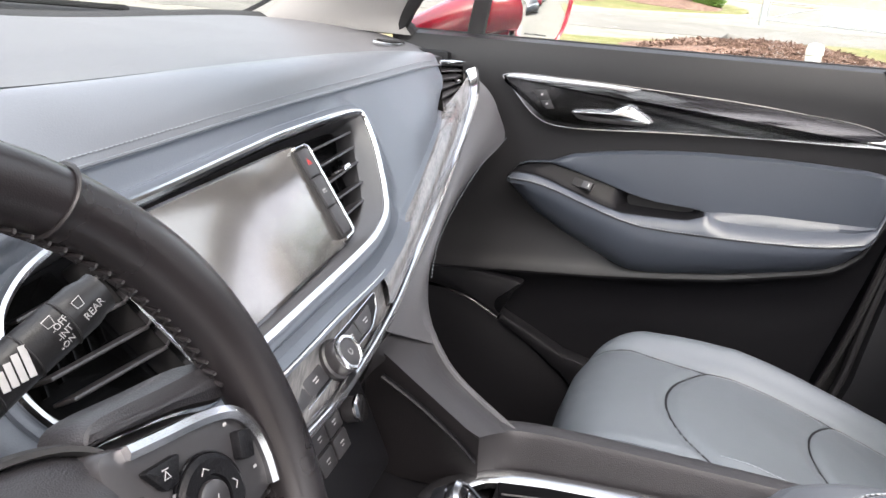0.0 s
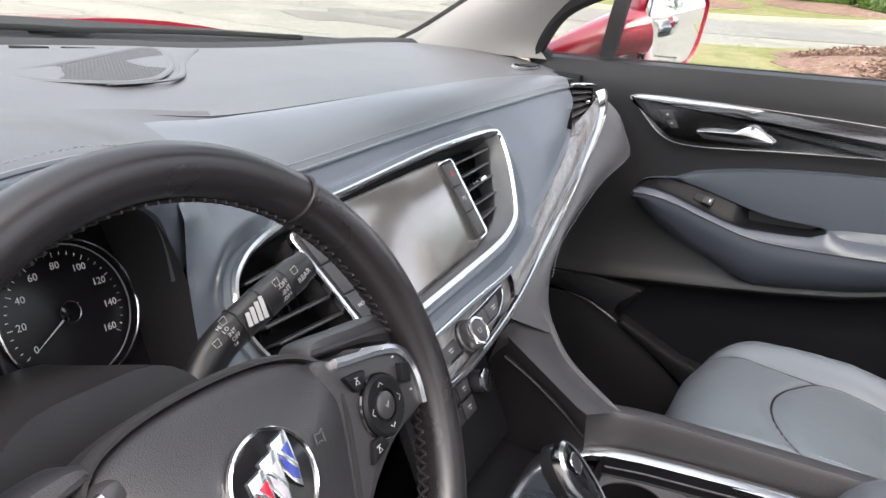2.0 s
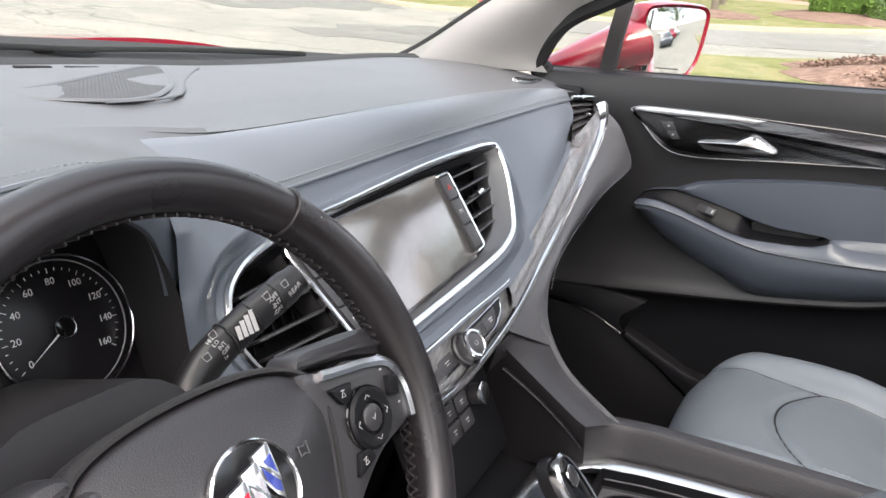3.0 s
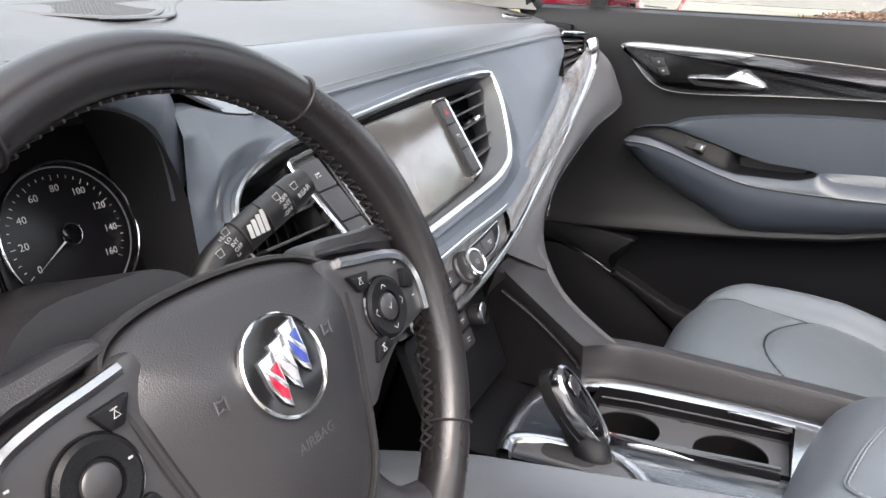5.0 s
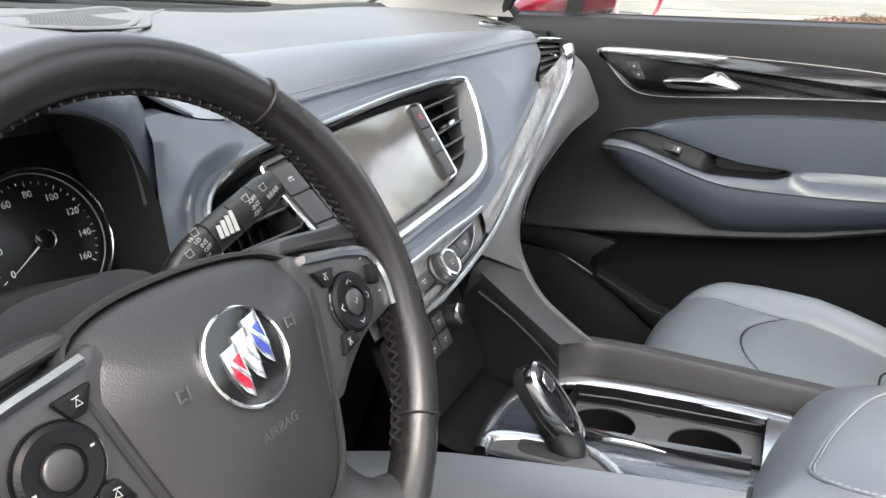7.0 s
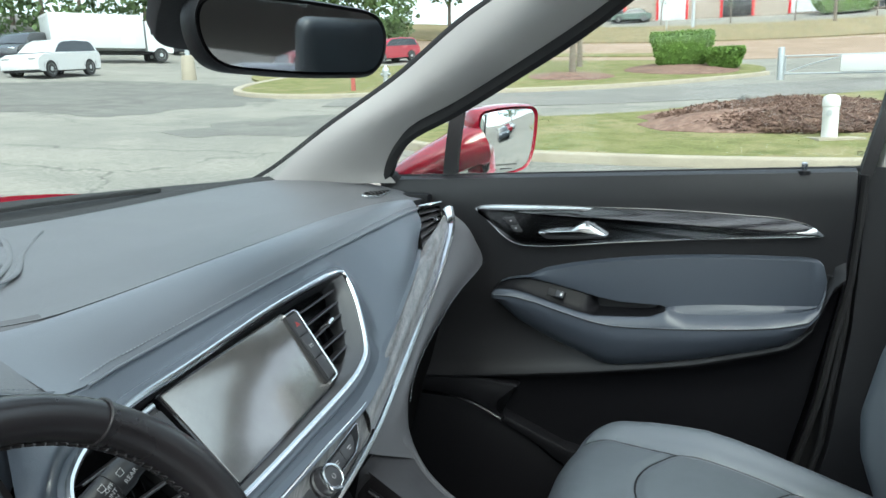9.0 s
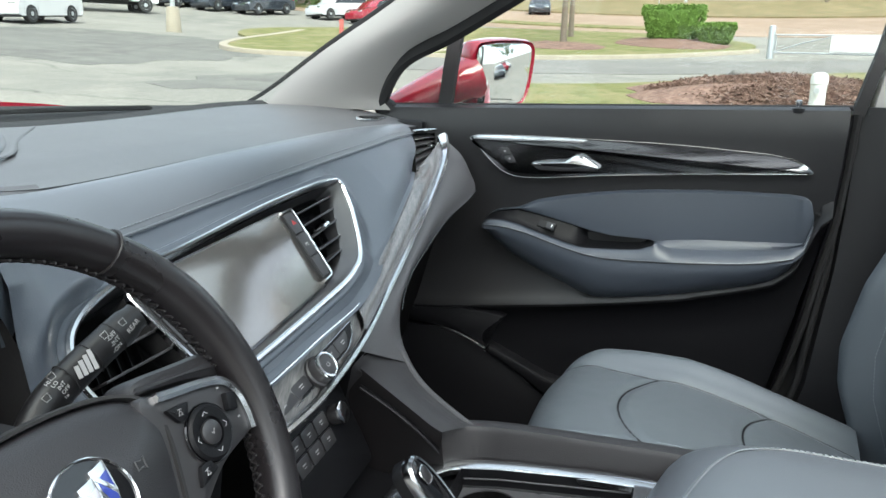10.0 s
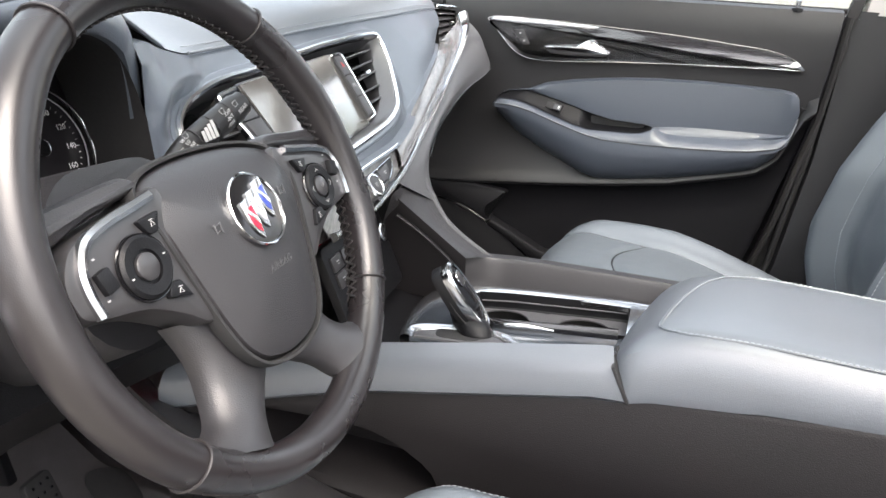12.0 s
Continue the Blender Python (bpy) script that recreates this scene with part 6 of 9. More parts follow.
dial(0.100, 0.0, 0.050, ["0", "20", "40", "60", "80", "100", "120", "140", "160"], 212, -35, 212, 0.0080)
dial(-0.108, -0.004, 0.050, ["0", "1", "2", "3", "4", "5", "6", "7"], 212, -40, 212, 0.0080, red=("7",))
for cx in (-0.030, 0.028):
    sub = part("small_dial", lathe([(0.020, 0.0), (0.020, 0.001)], KM @ pose(cx, 0.030, -0.008), 30), DIAL, cluster)
    part("dial_arc", sweep([KM @ Vector((cx + 0.0185 * math.cos(t), 0.030 + 0.0185 * math.sin(t), -0.006)) for t in np.linspace(radians(5), radians(185), 20)], disc_prof(0.0004, 0.0003, 5), KZ), WHITE, sub)
    bm = bmesh.new()
    for k in range(5):
        t = radians(10 + 42 * k)
        box((0.0035, 0.0005, 0.0003), KM @ pose(cx + 0.016 * math.cos(t), 0.030 + 0.016 * math.sin(t), -0.006, 0, 0, math.degrees(t)), bm=bm)
    box((0.014, 0.0008, 0.0006), KM @ pose(cx - 0.004, 0.0305, -0.003, 0, 0, 4), bm=bm)
    box((0.004, 0.004, 0.0003), KM @ pose(cx, 0.010, -0.006), bm=bm)
    part("dial_marks", bm, WHITE, sub)
    part("letter", words("E" if cx < 0 else "C", KM @ pose(cx - 0.0155, 0.024, -0.006), 0.0055), WHITE, sub)
info = part("info_display", plate(rrect(-0.002, -0.022, 0.085, 0.055, 0.003), KM, 0.004, 0.0008, base=-0.010), GLOSS, cluster, "dark driver display")
part("display_rim", sweep([KM @ Vector((x, y, -0.005)) for x, y in rrect(-0.002, -0.022, 0.090, 0.060, 0.004)], disc_prof(0.0015, 0.002, 6), KZ, closed=True), SATIN, info)

# hood over the cluster, in leather
hood = thing("instrument_hood", (-0.415, 0.22, 1.17), "blue-grey leather instrument hood with pale stitching", "instrument hood")
IE = [(-0.531, 0.130, 0.983), (-0.543, 0.145, 1.003), (-0.554, 0.160, 1.023), (-0.567, 0.170, 1.048), (-0.574, 0.172, 1.072), (-0.566, 0.176, 1.092), (-0.545, 0.180, 1.110), (-0.513, 0.180, 1.125), (-0.470, 0.180, 1.140), (-0.42, 0.180, 1.152), (-0.37, 0.180, 1.157), (-0.325, 0.180, 1.151), (-0.293, 0.182, 1.128), (-0.272, 0.180, 1.084), (-0.264, 0.17, 1.035), (-0.262, 0.15, 0.96)]
OE = [(-0.535, 0.124, 0.973), (-0.567, 0.122, 0.986), (-0.600, 0.126, 1.005), (-0.635, 0.135, 1.042), (-0.655, 0.148, 1.078), (-0.625, 0.158, 1.098), (-0.58, 0.160, 1.118), (-0.533, 0.162, 1.139), (-0.487, 0.165, 1.160), (-0.44, 0.170, 1.175), (-0.38, 0.177, 1.183), (-0.32, 0.190, 1.181), (-0.268, 0.205, 1.164), (-0.240, 0.205, 1.12), (-0.236, 0.195, 1.06), (-0.235, 0.175, 0.96)]
ie, oe = spl(IE, 100), spl(OE, 100)
cen = Vector((-0.415, 0.18, 1.04))
tuck = [0.0] * 78 + [0.0022 * k for k in range(1, 11)]
rows = []
for f in (0.0, 0.04, 0.12, 0.3, 0.5, 0.7, 0.88, 0.96, 1.0):
    rows.append([a.lerp(b, f) + Vector((0, -0.010, 0.002)) * math.sin(math.pi * f) ** 0.6 + Vector((0, 0.004, 0)) * (f in (0.0, 1.0)) + Vector((0, tk, 0)) for a, b, tk in zip(ie[:88], oe[:88], tuck)])
rows.append([p + Vector((0, 0.02, 0)) for p in rows[-1]])
part("hood_wrap", loft(rows), SHADED_LEATHER, hood, "blue-grey leather hood face")
HS = spl([(-0.76, 0.17, 1.045), (-0.66, 0.160, 1.082)] + OE[5:13] + [(-0.223, 0.214, 1.145), (-0.174, 0.232, 1.130), (-0.12, 0.248, 1.125)], 110)
rows = []
for f in np.linspace(0, 1, 10):
    rows.append([p + Vector((0, 0.004, 0.001)) + Vector((0, (at(EDGE, p.x, 0) + 0.004 - p.y) * f, (at(EDGE, p.x, 1) + 0.002 - p.z) * f + (0.007 * math.sin(math.pi * min(1, f * 1.3)) if p.x < -0.36 else 0.007 * math.sin(math.pi * min(1, f * 1.3)) * max(0.0, (-0.16 - p.x) / 0.20)))) for p in HS])
part("hood_top", loft(rows), PAD, hood, "pale grey soft upper pad over the instruments")
part("hood_piping", sweep([p + Vector((0, 0.0, 0.001)) for p in HS], disc_prof(0.0022, 0.0022, 6)), LEATHER, hood)
part("hood_stitching", dashes([p + Vector((0, 0.009, 0.0052)) for p in HS], 0.0042, 0.0018, 0.0005), STITCH, hood, "pale grey seam thread")
shrink = lambda p, k, dy: cen + Vector(((p.x - cen.x) * k, p.y - cen.y + dy, (p.z - cen.z) * k))
part("inner_hood", loft([[shrink(p, 1.06, 0.11) for p in ie], [shrink(p, 1.02, 0.05) for p in ie], [p + Vector((0, 0.005, 0)) for p in ie]]), RUBBER, hood, "matt black inner hood")

# ---- dashboard's outer end by the driver's door ----
end = thing("dash_end_panel", (-0.64, 0.13, 0.95), "grained black lower dash panel with trim strip", "panel")
rows = []
for x in np.linspace(-0.80, -0.50, 14):
    k = max(0.0, (x + 0.56) / 0.06)
    rows.append([(x, 0.135 + 0.03 * k * k, 0.985), (x, 0.115 + 0.03 * k * k, 0.975), (x, 0.105 + 0.03 * k * k, 0.93), (x, 0.115 + 0.035 * k * k, 0.87), (x, 0.15 + 0.04 * k, 0.82), (x, 0.25, 0.79)])
part("panel", loft(rows), END_VINYL, end)
part("trim", loft([[(-0.82, 0.15, 1.022), (-0.66, 0.155, 1.014), (-0.535, 0.16, 1.004)], [(-0.82, 0.118, 1.012), (-0.66, 0.118, 1.004), (-0.535, 0.13, 0.996)], [(-0.82, 0.118, 1.0), (-0.66, 0.118, 0.992), (-0.535, 0.13, 0.988)]]), SPEAR, end, "glossy dark trim strip")
part("chrome_line", sweep(spl([(-0.82, 0.109, 0.999), (-0.66, 0.109, 0.991), (-0.54, 0.122, 0.986)], 16), [(-0.011, -0.003), (-0.010, 0.002), (-0.004, 0.005), (0.004, 0.005), (0.010, 0.002), (0.011, -0.003)], (0, -0.9, 0.3)), SILVER, end, "satin chrome strip")
lamp = thing("headlamp_switch", (-0.62, 0.10, 0.925), "headlamp switch panel with two rotary knobs", "switch")
LM = axes((-0.615, 0.103, 0.910), (0.98, 0.02, 0.16), (0, 0.10, 0.99)) @ Matrix.Scale(0.82, 4)
part("panel", plate(rrect(0, 0.0, 0.135, 0.046, 0.014), LM, 0.006, 0.0015, base=-0.003), SATIN, lamp)
part("panel_rim", sweep([LM @ Vector((x, y, 0.0)) for x, y in rrect(0, 0, 0.139, 0.050, 0.016)], disc_prof(0.0012, 0.004, 6), LM.to_3x3() @ Vector((0, 0, 1)), closed=True), SATIN, lamp)
for x, r, m_ in ((0.018, 0.0155, GREY), (-0.034, 0.0125, SATIN)):
    kb = part("knob", lathe([(r, 0.0), (r, 0.016), (r * 0.9, 0.018)], LM @ pose(x, -0.002 + (0.009 if x < 0 else 0.0), 0.003), 32, flute=0.03, flutes=16), m_, lamp, "ribbed rotary knob")
    if x > 0:
        part("knob_ring", lathe([(r * 0.96, 0.0), (r * 0.96, 0.002), (r * 0.86, 0.0025)], LM @ pose(x, -0.002, 0.0195), 28), SILVER, kb, "bright knob ring")
    part("knob_face", lathe([(r * 0.82, 0.0), (r * 0.82, 0.001)], LM @ pose(x, -0.002 + (0.009 if x < 0 else 0.0), 0.0215), 24), GLOSS, kb)
    part("knob_mark", sweep([LM @ Vector((x + 0.003 * math.cos(t), -0.002 + (0.009 if x < 0 else 0.0) + 0.003 * math.sin(t), 0.0227)) for t in np.linspace(0, 2 * math.pi, 8, endpoint=False)], disc_prof(0.0005, 0.0003, 5), LM.to_3x3() @ Vector((0, 0, 1)), closed=True), WHITE, kb)
part("print", words("AUTO", LM @ pose(0.012, 0.0185, 0.0032), 0.0075), WHITE, lamp)
for x, y in ((-0.010, 0.012), (0.034, 0.0175), (0.042, 0.010)):
    part("print_sign", sweep([LM @ Vector((x + 0.0018 * math.cos(t), y + 0.0018 * math.sin(t), 0.0032)) for t in np.linspace(0, 2 * math.pi, 8, endpoint=False)], disc_prof(0.0004, 0.0003, 5), LM.to_3x3() @ Vector((0, 0, 1)), closed=True), WHITE, lamp)
# ---- passenger door ----
LAY = WORLD
door = thing("passenger_door", (0.85, 0.0, 0.5), "charcoal passenger door card with blue-grey armrest and striped spear trim", "door")
DM = axes((0.829, 0, 0), (0.0155, -0.9999, 0), (0, 0, 1))
DN = DM.to_3x3() @ Vector((0, 0, 1))


def D(u, z, w=0.0):
    return DM @ Vector((u, z, w))


def rear(z):
    return lerp([0.42, 0.60, 0.774, 0.834, 0.96, 1.047, 1.15, 1.255], [0.405, 0.452, 0.4976, 0.511, 0.530, 0.546, 0.553, 0.557], z)


def belt(u):
    return 1.2415 + 0.0215 * u


def ledge(u):
    """Height of the ledge that runs below the armrest and climbs behind it."""
    return lerp([-0.36, -0.17, -0.05, 0.07, 0.186, 0.294, 0.396, 0.435, 0.464, 0.491, 0.507, 0.521, 0.528, 0.534, 0.56],
                [0.800, 0.816, 0.830, 0.845, 0.862, 0.881, 0.9085, 0.9195, 0.930, 0.953, 0.976, 1.010, 1.043, 1.060, 1.068], u)


NU = 56
upper, lower = [], []
for dz, w in ((0.006, -0.05), (0.008, -0.03), (0.002, -0.012), (-0.02, -0.002), (-0.05, 0.001), (-0.10, 0.0), (-0.15, -0.004), (-0.20, -0.008)):
    row = []
    for i in range(NU):
        u = -0.36 + (rear(belt(0.5) + dz) + 0.36) * i / (NU - 1)
        row.append(D(u, belt(u) + dz, w))
    upper.append(row)
for dz, w in ((None, -0.010), (0.030, -0.006), (0.014, 0.004), (0.006, 0.010), (0.0, 0.0115), (-0.005, 0.009), (-0.009, -0.004), (-0.03, -0.016), (-0.09, -0.020)):
    row = []
    for i in range(NU):
        u = -0.36 + (0.545 + 0.36) * i / (NU - 1)
        for _ in range(4):
            z = ledge(u) + dz if dz is not None else 0.5 * (ledge(u) + belt(u) - 0.20)
            u = -0.36 + (rear(z) + 0.36) * i / (NU - 1)
        row.append(D(u, z, w))
    (upper if len(lower) == 0 and len(upper) < 14 else lower).append(row)
lower = [upper[-1]] + lower
for z in (0.60, 0.42):
    lower.append([D(-0.36 + (rear(z) + 0.36) * i / (NU - 1), z, -0.02) for i in range(NU)])
part("door_top_trim", loft(upper), DOOR_TOP, door, "grained charcoal upper door card with a ledge")
# lower card is the same charcoal blackened, its shade put into the colour
part("door_card", loft(lower), BLACK, door, "grained lower door card, blackened for shade")
re_ = [D(rear(z), z, -0.004) for z in np.linspace(0.42, 1.248, 30)]
part("rear_edge", loft([re_, [p + DM.to_3x3() @ Vector((0.006, 0, -0.008)) for p in re_], [p + DM.to_3x3() @ Vector((0.007, 0, -0.10)) for p in re_]]), BLACK, door)
part("rear_seal", sweep([p + DM.to_3x3() @ Vector((0.017, 0, -0.035)) for p in re_], disc_prof(0.008, 0.012, 8), DN), RUBBER, door, "black rubber door seal")
part("jamb_panel", loft([[D(u, z, -0.075) for z in (0.42, 0.7, 1.0, 1.245)] for u in (0.35, 0.55, 0.75)]), RUBBER, door, "black door jamb")
part("card_joint", sweep([D(u, z, 0.0) for u, z in ((0.519, 1.069), (0.535, 1.064), (0.55, 1.064))], disc_prof(0.0012, 0.003, 6), DN), RUBBER, door, "fine joint in the door card")
# spear: a long dark inlay between two bright edges
TOP = [(-0.142, 1.1814), (-0.121, 1.1875), (-0.062, 1.1893), (-0.004, 1.1894), (0.053, 1.1889), (0.108, 1.1874), (0.163, 1.1864), (0.216, 1.1854), (0.268, 1.1835), (0.319, 1.181), (0.369, 1.1775), (0.418, 1.1746), (0.447, 1.1709), (0.471, 1.165), (0.491, 1.156), (0.507, 1.143)]
BOT = [(-0.142, 1.179), (-0.120, 1.159), (-0.089, 1.128), (-0.0645, 1.112), (-0.0405, 1.1055), (0.0, 1.1048), (0.0575, 1.1093), (0.113, 1.1147), (0.1675, 1.1195), (0.273, 1.1272), (0.373, 1.1335), (0.470, 1.1384), (0.505, 1.1404)]
INNER = [(-0.135, 1.1736), (-0.0955, 1.1464), (-0.059, 1.1217), (-0.035, 1.1172), (0.0, 1.1157), (0.057, 1.1189), (0.1235, 1.1249), (0.188, 1.1296), (0.323, 1.1381), (0.459, 1.1465)]
flat = lambda pts, n: [(p.x, p.y) for p in spl([(u, z, 0) for u, z in pts], n)]
tp, bt, ib = flat(TOP, 70), flat(BOT, 60), flat(INNER, 50)
part("spear", plate(tp + bt[::-1], DM, 0.014, 0.003, base=-0.006), SPEAR, door, "glossy dark striped spear")
part("upper_chrome", sweep([D(u, z, 0.0075) for u, z in tp], disc_prof(0.0014, 0.003, 6), DN), CHROME, door, "thin chrome edge")
part("upper_film", plate(flat([(-0.136, 1.1815), (-0.12, 1.186), (-0.062, 1.1878), (0.0, 1.1879), (0.053, 1.1873), (0.10, 1.1855)], 30) + [(0.076, 1.1765), (0.0537, 1.1790), (-0.003, 1.1784), (-0.061, 1.1769), (-0.096, 1.1759), (-0.1347, 1.1771)], DM, 0.002, 0.0006, base=0.0078), SILVER, door, "bright inner edge of the spear")
lc = part("lower_chrome", plate(bt + ib[::-1], DM, 0.008, 0.003, base=0.005), SOFT_CHROME, door, "broad chrome edge")
part("lower_line", sweep([D(u, z + 0.0012, 0.0115) for u, z in bt], disc_prof(0.0014, 0.0016, 6), DN), CHROME, lc)
part("spear_tip", plate([(0.459, 1.1470), (0.478, 1.1499), (0.489, 1.1577), (0.498, 1.152), (0.5070, 1.1425), (0.503, 1.1402)], DM, 0.004, 0.001, base=0.009), CHROME, door, "bright spear tip")
bez = flat([(-0.118, 1.1735), (-0.061, 1.1745), (-0.003, 1.1762), (0.054, 1.1745), (0.093, 1.1668), (0.133, 1.1532), (0.177, 1.1433), (0.199, 1.1335)], 40) + flat([(0.17, 1.130), (0.123, 1.1262), (0.057, 1.1205), (0.0, 1.1172), (-0.035, 1.1187), (-0.065, 1.128), (-0.0955, 1.150)], 30)
hp = part("handle_bezel", plate(bez, DM, 0.002, 0.0008, base=0.008), GLOSS, door, "black inner handle bezel")
sp_o = [(-0.113, 1.1715), (-0.0465, 1.1722), (-0.0175, 1.1241), (-0.0348, 1.1200), (-0.0585, 1.1252), (-0.0891, 1.1475)]
lk = part("lock_switch", plate(sp_o, DM, 0.003, 0.001, base=0.0095), SATIN, hp, "charcoal lock switch panel")
for o, (mx, mz) in (([(-0.0843, 1.1623), (-0.0608, 1.1651), (-0.0525, 1.1512), (-0.0700, 1.1478)], (-0.067, 1.1570)), ([(-0.0690, 1.1463), (-0.0517, 1.1498), (-0.0432, 1.1356), (-0.0555, 1.1330), (-0.0640, 1.1392)], (-0.0565, 1.1420))):
    k = part("key", plate(o, DM, 0.0026, 0.0008, base=0.0122), KEY_GREY, lk)
    part("key_mark", box((0.004, 0.003, 0.0003), DM @ pose(mx, mz, 0.0149)), WHITE, k)
cup_o = [(-0.0400, 1.1700), (0.0500, 1.1690), (0.0720, 1.1590), (0.0600, 1.1350), (0.0, 1.1230), (-0.0150, 1.1250)]
part("handle_cup", loft([[D(u, z, 0.0102) for u, z in cup_o], [D(0.012 + (u - 0.012) * 0.9, 1.148 + (z - 1.148) * 0.9, 0.0) for u, z in cup_o], [D(0.018 + (u - 0.012) * 0.62, 1.150 + (z - 1.148) * 0.55, -0.004) for u, z in cup_o]], closed_u=True, caps=True), BLACK, hp, "black hollow behind the handle")
hl = [(-0.0112, 1.1340), (-0.0070, 1.1368), (0.0300, 1.1390), (0.0577, 1.1416), (0.0662, 1.1490), (0.0769, 1.1550), (0.0857, 1.1566), (0.0960, 1.1520), (0.1110, 1.1430), (0.1266, 1.1335), (0.1224, 1.1306), (0.0616, 1.1304), (0.0131, 1.1300)]
part("door_handle", dome(hl, DM, 0.010, 0.002, bevel=0.003, base=0.012), CHROME, hp, "chrome pull handle")
part("pull_lever", plate([(-0.010, 1.1325), (0.06, 1.1305), (0.122, 1.1305), (0.118, 1.1265), (0.05, 1.1225), (0.005, 1.1225)], DM, 0.006, 0.001, base=0.010), SATIN, hp)
pin = part("lock_pin", lathe([(0.0045, -0.01), (0.0045, 0.008), (0.0055, 0.010), (0.0055, 0.016), (0.003, 0.018)], Matrix.Translation(D(0.472, belt(0.472) + 0.003, -0.018)), 20), SILVER, door, "small metal lock pin")
part("pin_collar", lathe([(0.012, -0.003), (0.011, 0.003), (0.008, 0.004)], Matrix.Translation(D(0.472, belt(0.472) + 0.002, -0.018)), 20), BLACK, pin)
# armrest: a padded insert, a shelf and a stitched roll that comes to a point in front
curve = lambda pts: (lambda u: lerp([p[0] for p in pts], [p[1] for p in pts], u))
ZT = curve([(-0.108, 1.006), (-0.101, 1.0168), (-0.0965, 1.0252), (-0.077, 1.0336), (-0.055, 1.0377), (-0.038, 1.0398), (0.002, 1.0588), (0.059, 1.0719), (0.115, 1.0812), (0.17, 1.0887), (0.2335, 1.0945), (0.3265, 1.0993), (0.3965, 1.1005), (0.474, 1.1003), (0.498, 1.0977), (0.5105, 1.0901), (0.5167, 1.078), (0.519, 1.06)])
ZP = curve([(-0.108, 1.006), (-0.101, 1.0166), (-0.0965, 1.0250), (-0.077, 1.0334), (-0.055, 1.0375), (-0.0375, 1.0396), (0.004, 1.0323), (0.0625, 1.019), (0.109, 1.0064), (0.154, 0.9985), (0.198, 0.9974), (0.231, 0.9966), (0.241, 0.9935), (0.27, 0.9985), (0.33, 1.004), (0.519, 1.012)])
ZR = curve([(-0.108, 1.005), (-0.1056, 1.0119), (-0.0897, 1.0182), (-0.0594, 1.0184), (-0.030, 1.0126), (0.012, 0.9995), (0.070, 0.9823), (0.104, 0.976), (0.137, 0.977), (0.191, 0.9796), (0.212, 0.9817), (0.232, 0.989), (0.241, 0.9925), (0.27, 0.978), (0.32, 0.978), (0.39, 0.982), (0.474, 0.994), (0.505, 1.006), (0.519, 1.05)])
ZE = curve([(-0.108, 1.003), (-0.070, 1.0051), (-0.0457, 1.0028), (-0.010, 0.9956), (0.0255, 0.9849), (0.072, 0.9718), (0.106, 0.9634), (0.139, 0.9584), (0.183, 0.9579), (0.236, 0.9595), (0.288, 0.9617), (0.339, 0.9647), (0.388, 0.9682), (0.437, 0.974), (0.465, 0.9797), (0.489, 0.9855), (0.508, 1.002), (0.519, 1.045)])
ZB = curve([(-0.108, 1.001), (-0.107, 0.9976), (-0.087, 0.9768), (-0.052, 0.9474), (0.0095, 0.9154), (0.070, 0.8899), (0.106, 0.8743), (0.129, 0.8684), (0.152, 0.8679), (0.207, 0.8752), (0.293, 0.8911), (0.395, 0.9147), (0.449, 0.9305), (0.468, 0.9424), (0.485, 0.9596), (0.496, 0.9782), (0.508, 1.0081), (0.515, 1.0355), (0.519, 1.055)])
WE = curve([(-0.108, 0.024), (-0.10, 0.038), (-0.07, 0.044), (-0.03, 0.047), (0.07, 0.050), (0.3, 0.050), (0.43, 0.046), (0.489, 0.038), (0.508, 0.020), (0.519, 0.004)])
rows = []
for u in list(np.linspace(-0.108, 0.235, 44)) + list(np.linspace(0.241, 0.519, 44)):
    t, p_, r, e, b, w = ZT(u), ZP(u), ZR(u), ZE(u), ZB(u), WE(u)
    k = min(1.0, max(0.0, (0.519 - u) / 0.03))
    hole = 1.0 if u < 0.2385 else 0.0
    mid = [D(u, p_ - 0.001, -0.02), D(u, r, -0.02), D(u, r - 0.0005, w * 0.70)] if hole else [D(u, p_ + (r - p_) * 0.35, 0.011 * k + 0.004), D(u, p_ + (r - p_) * 0.7, w * 0.36), D(u, r + 0.001, w * 0.66)]
    rows.append([D(u, t + 0.001, -0.010), D(u, t - 0.0005, 0.003 * k), D(u, max(p_, t - 0.005), 0.009 * k), D(u, (t + p_) / 2, 0.0105 * k), D(u, p_ + (t - p_) * 0.15, 0.0095 * k), D(u, p_, 0.008 * k), *mid,
                 D(u, r + (e - r) * 0.25, w * 0.83), D(u, r + (e - r) * 0.65, w * 0.955), D(u, e + 0.0015, w), D(u, e - 0.0012, w * 0.985), D(u, e - 0.006, w * 1.01), D(u, e - (e - b) * 0.35, w * 0.90), D(u, e - (e - b) * 0.7, w * 0.64), D(u, b + (e - b) * 0.06, w * 0.34), D(u, b, w * 0.16), D(u, b - 0.002, -0.012)])
part("armrest", loft(rows), ARM_LEATHER, door, "blue-grey padded armrest and insert")
part("armrest_stitching", dashes([D(u, ZE(u) + 0.0032, WE(u) + 0.0011) for u in np.linspace(-0.104, 0.49, 120)], 0.0036, 0.0016, 0.0009), STITCH, door, "pale grey seam thread")
part("armrest_seam", sweep([D(u, ZE(u) + 0.0002, WE(u) - 0.0002) for u in np.linspace(-0.104, 0.50, 90)], disc_prof(0.0008, 0.0008, 6), DN), RUBBER, door, "fine dark seam")
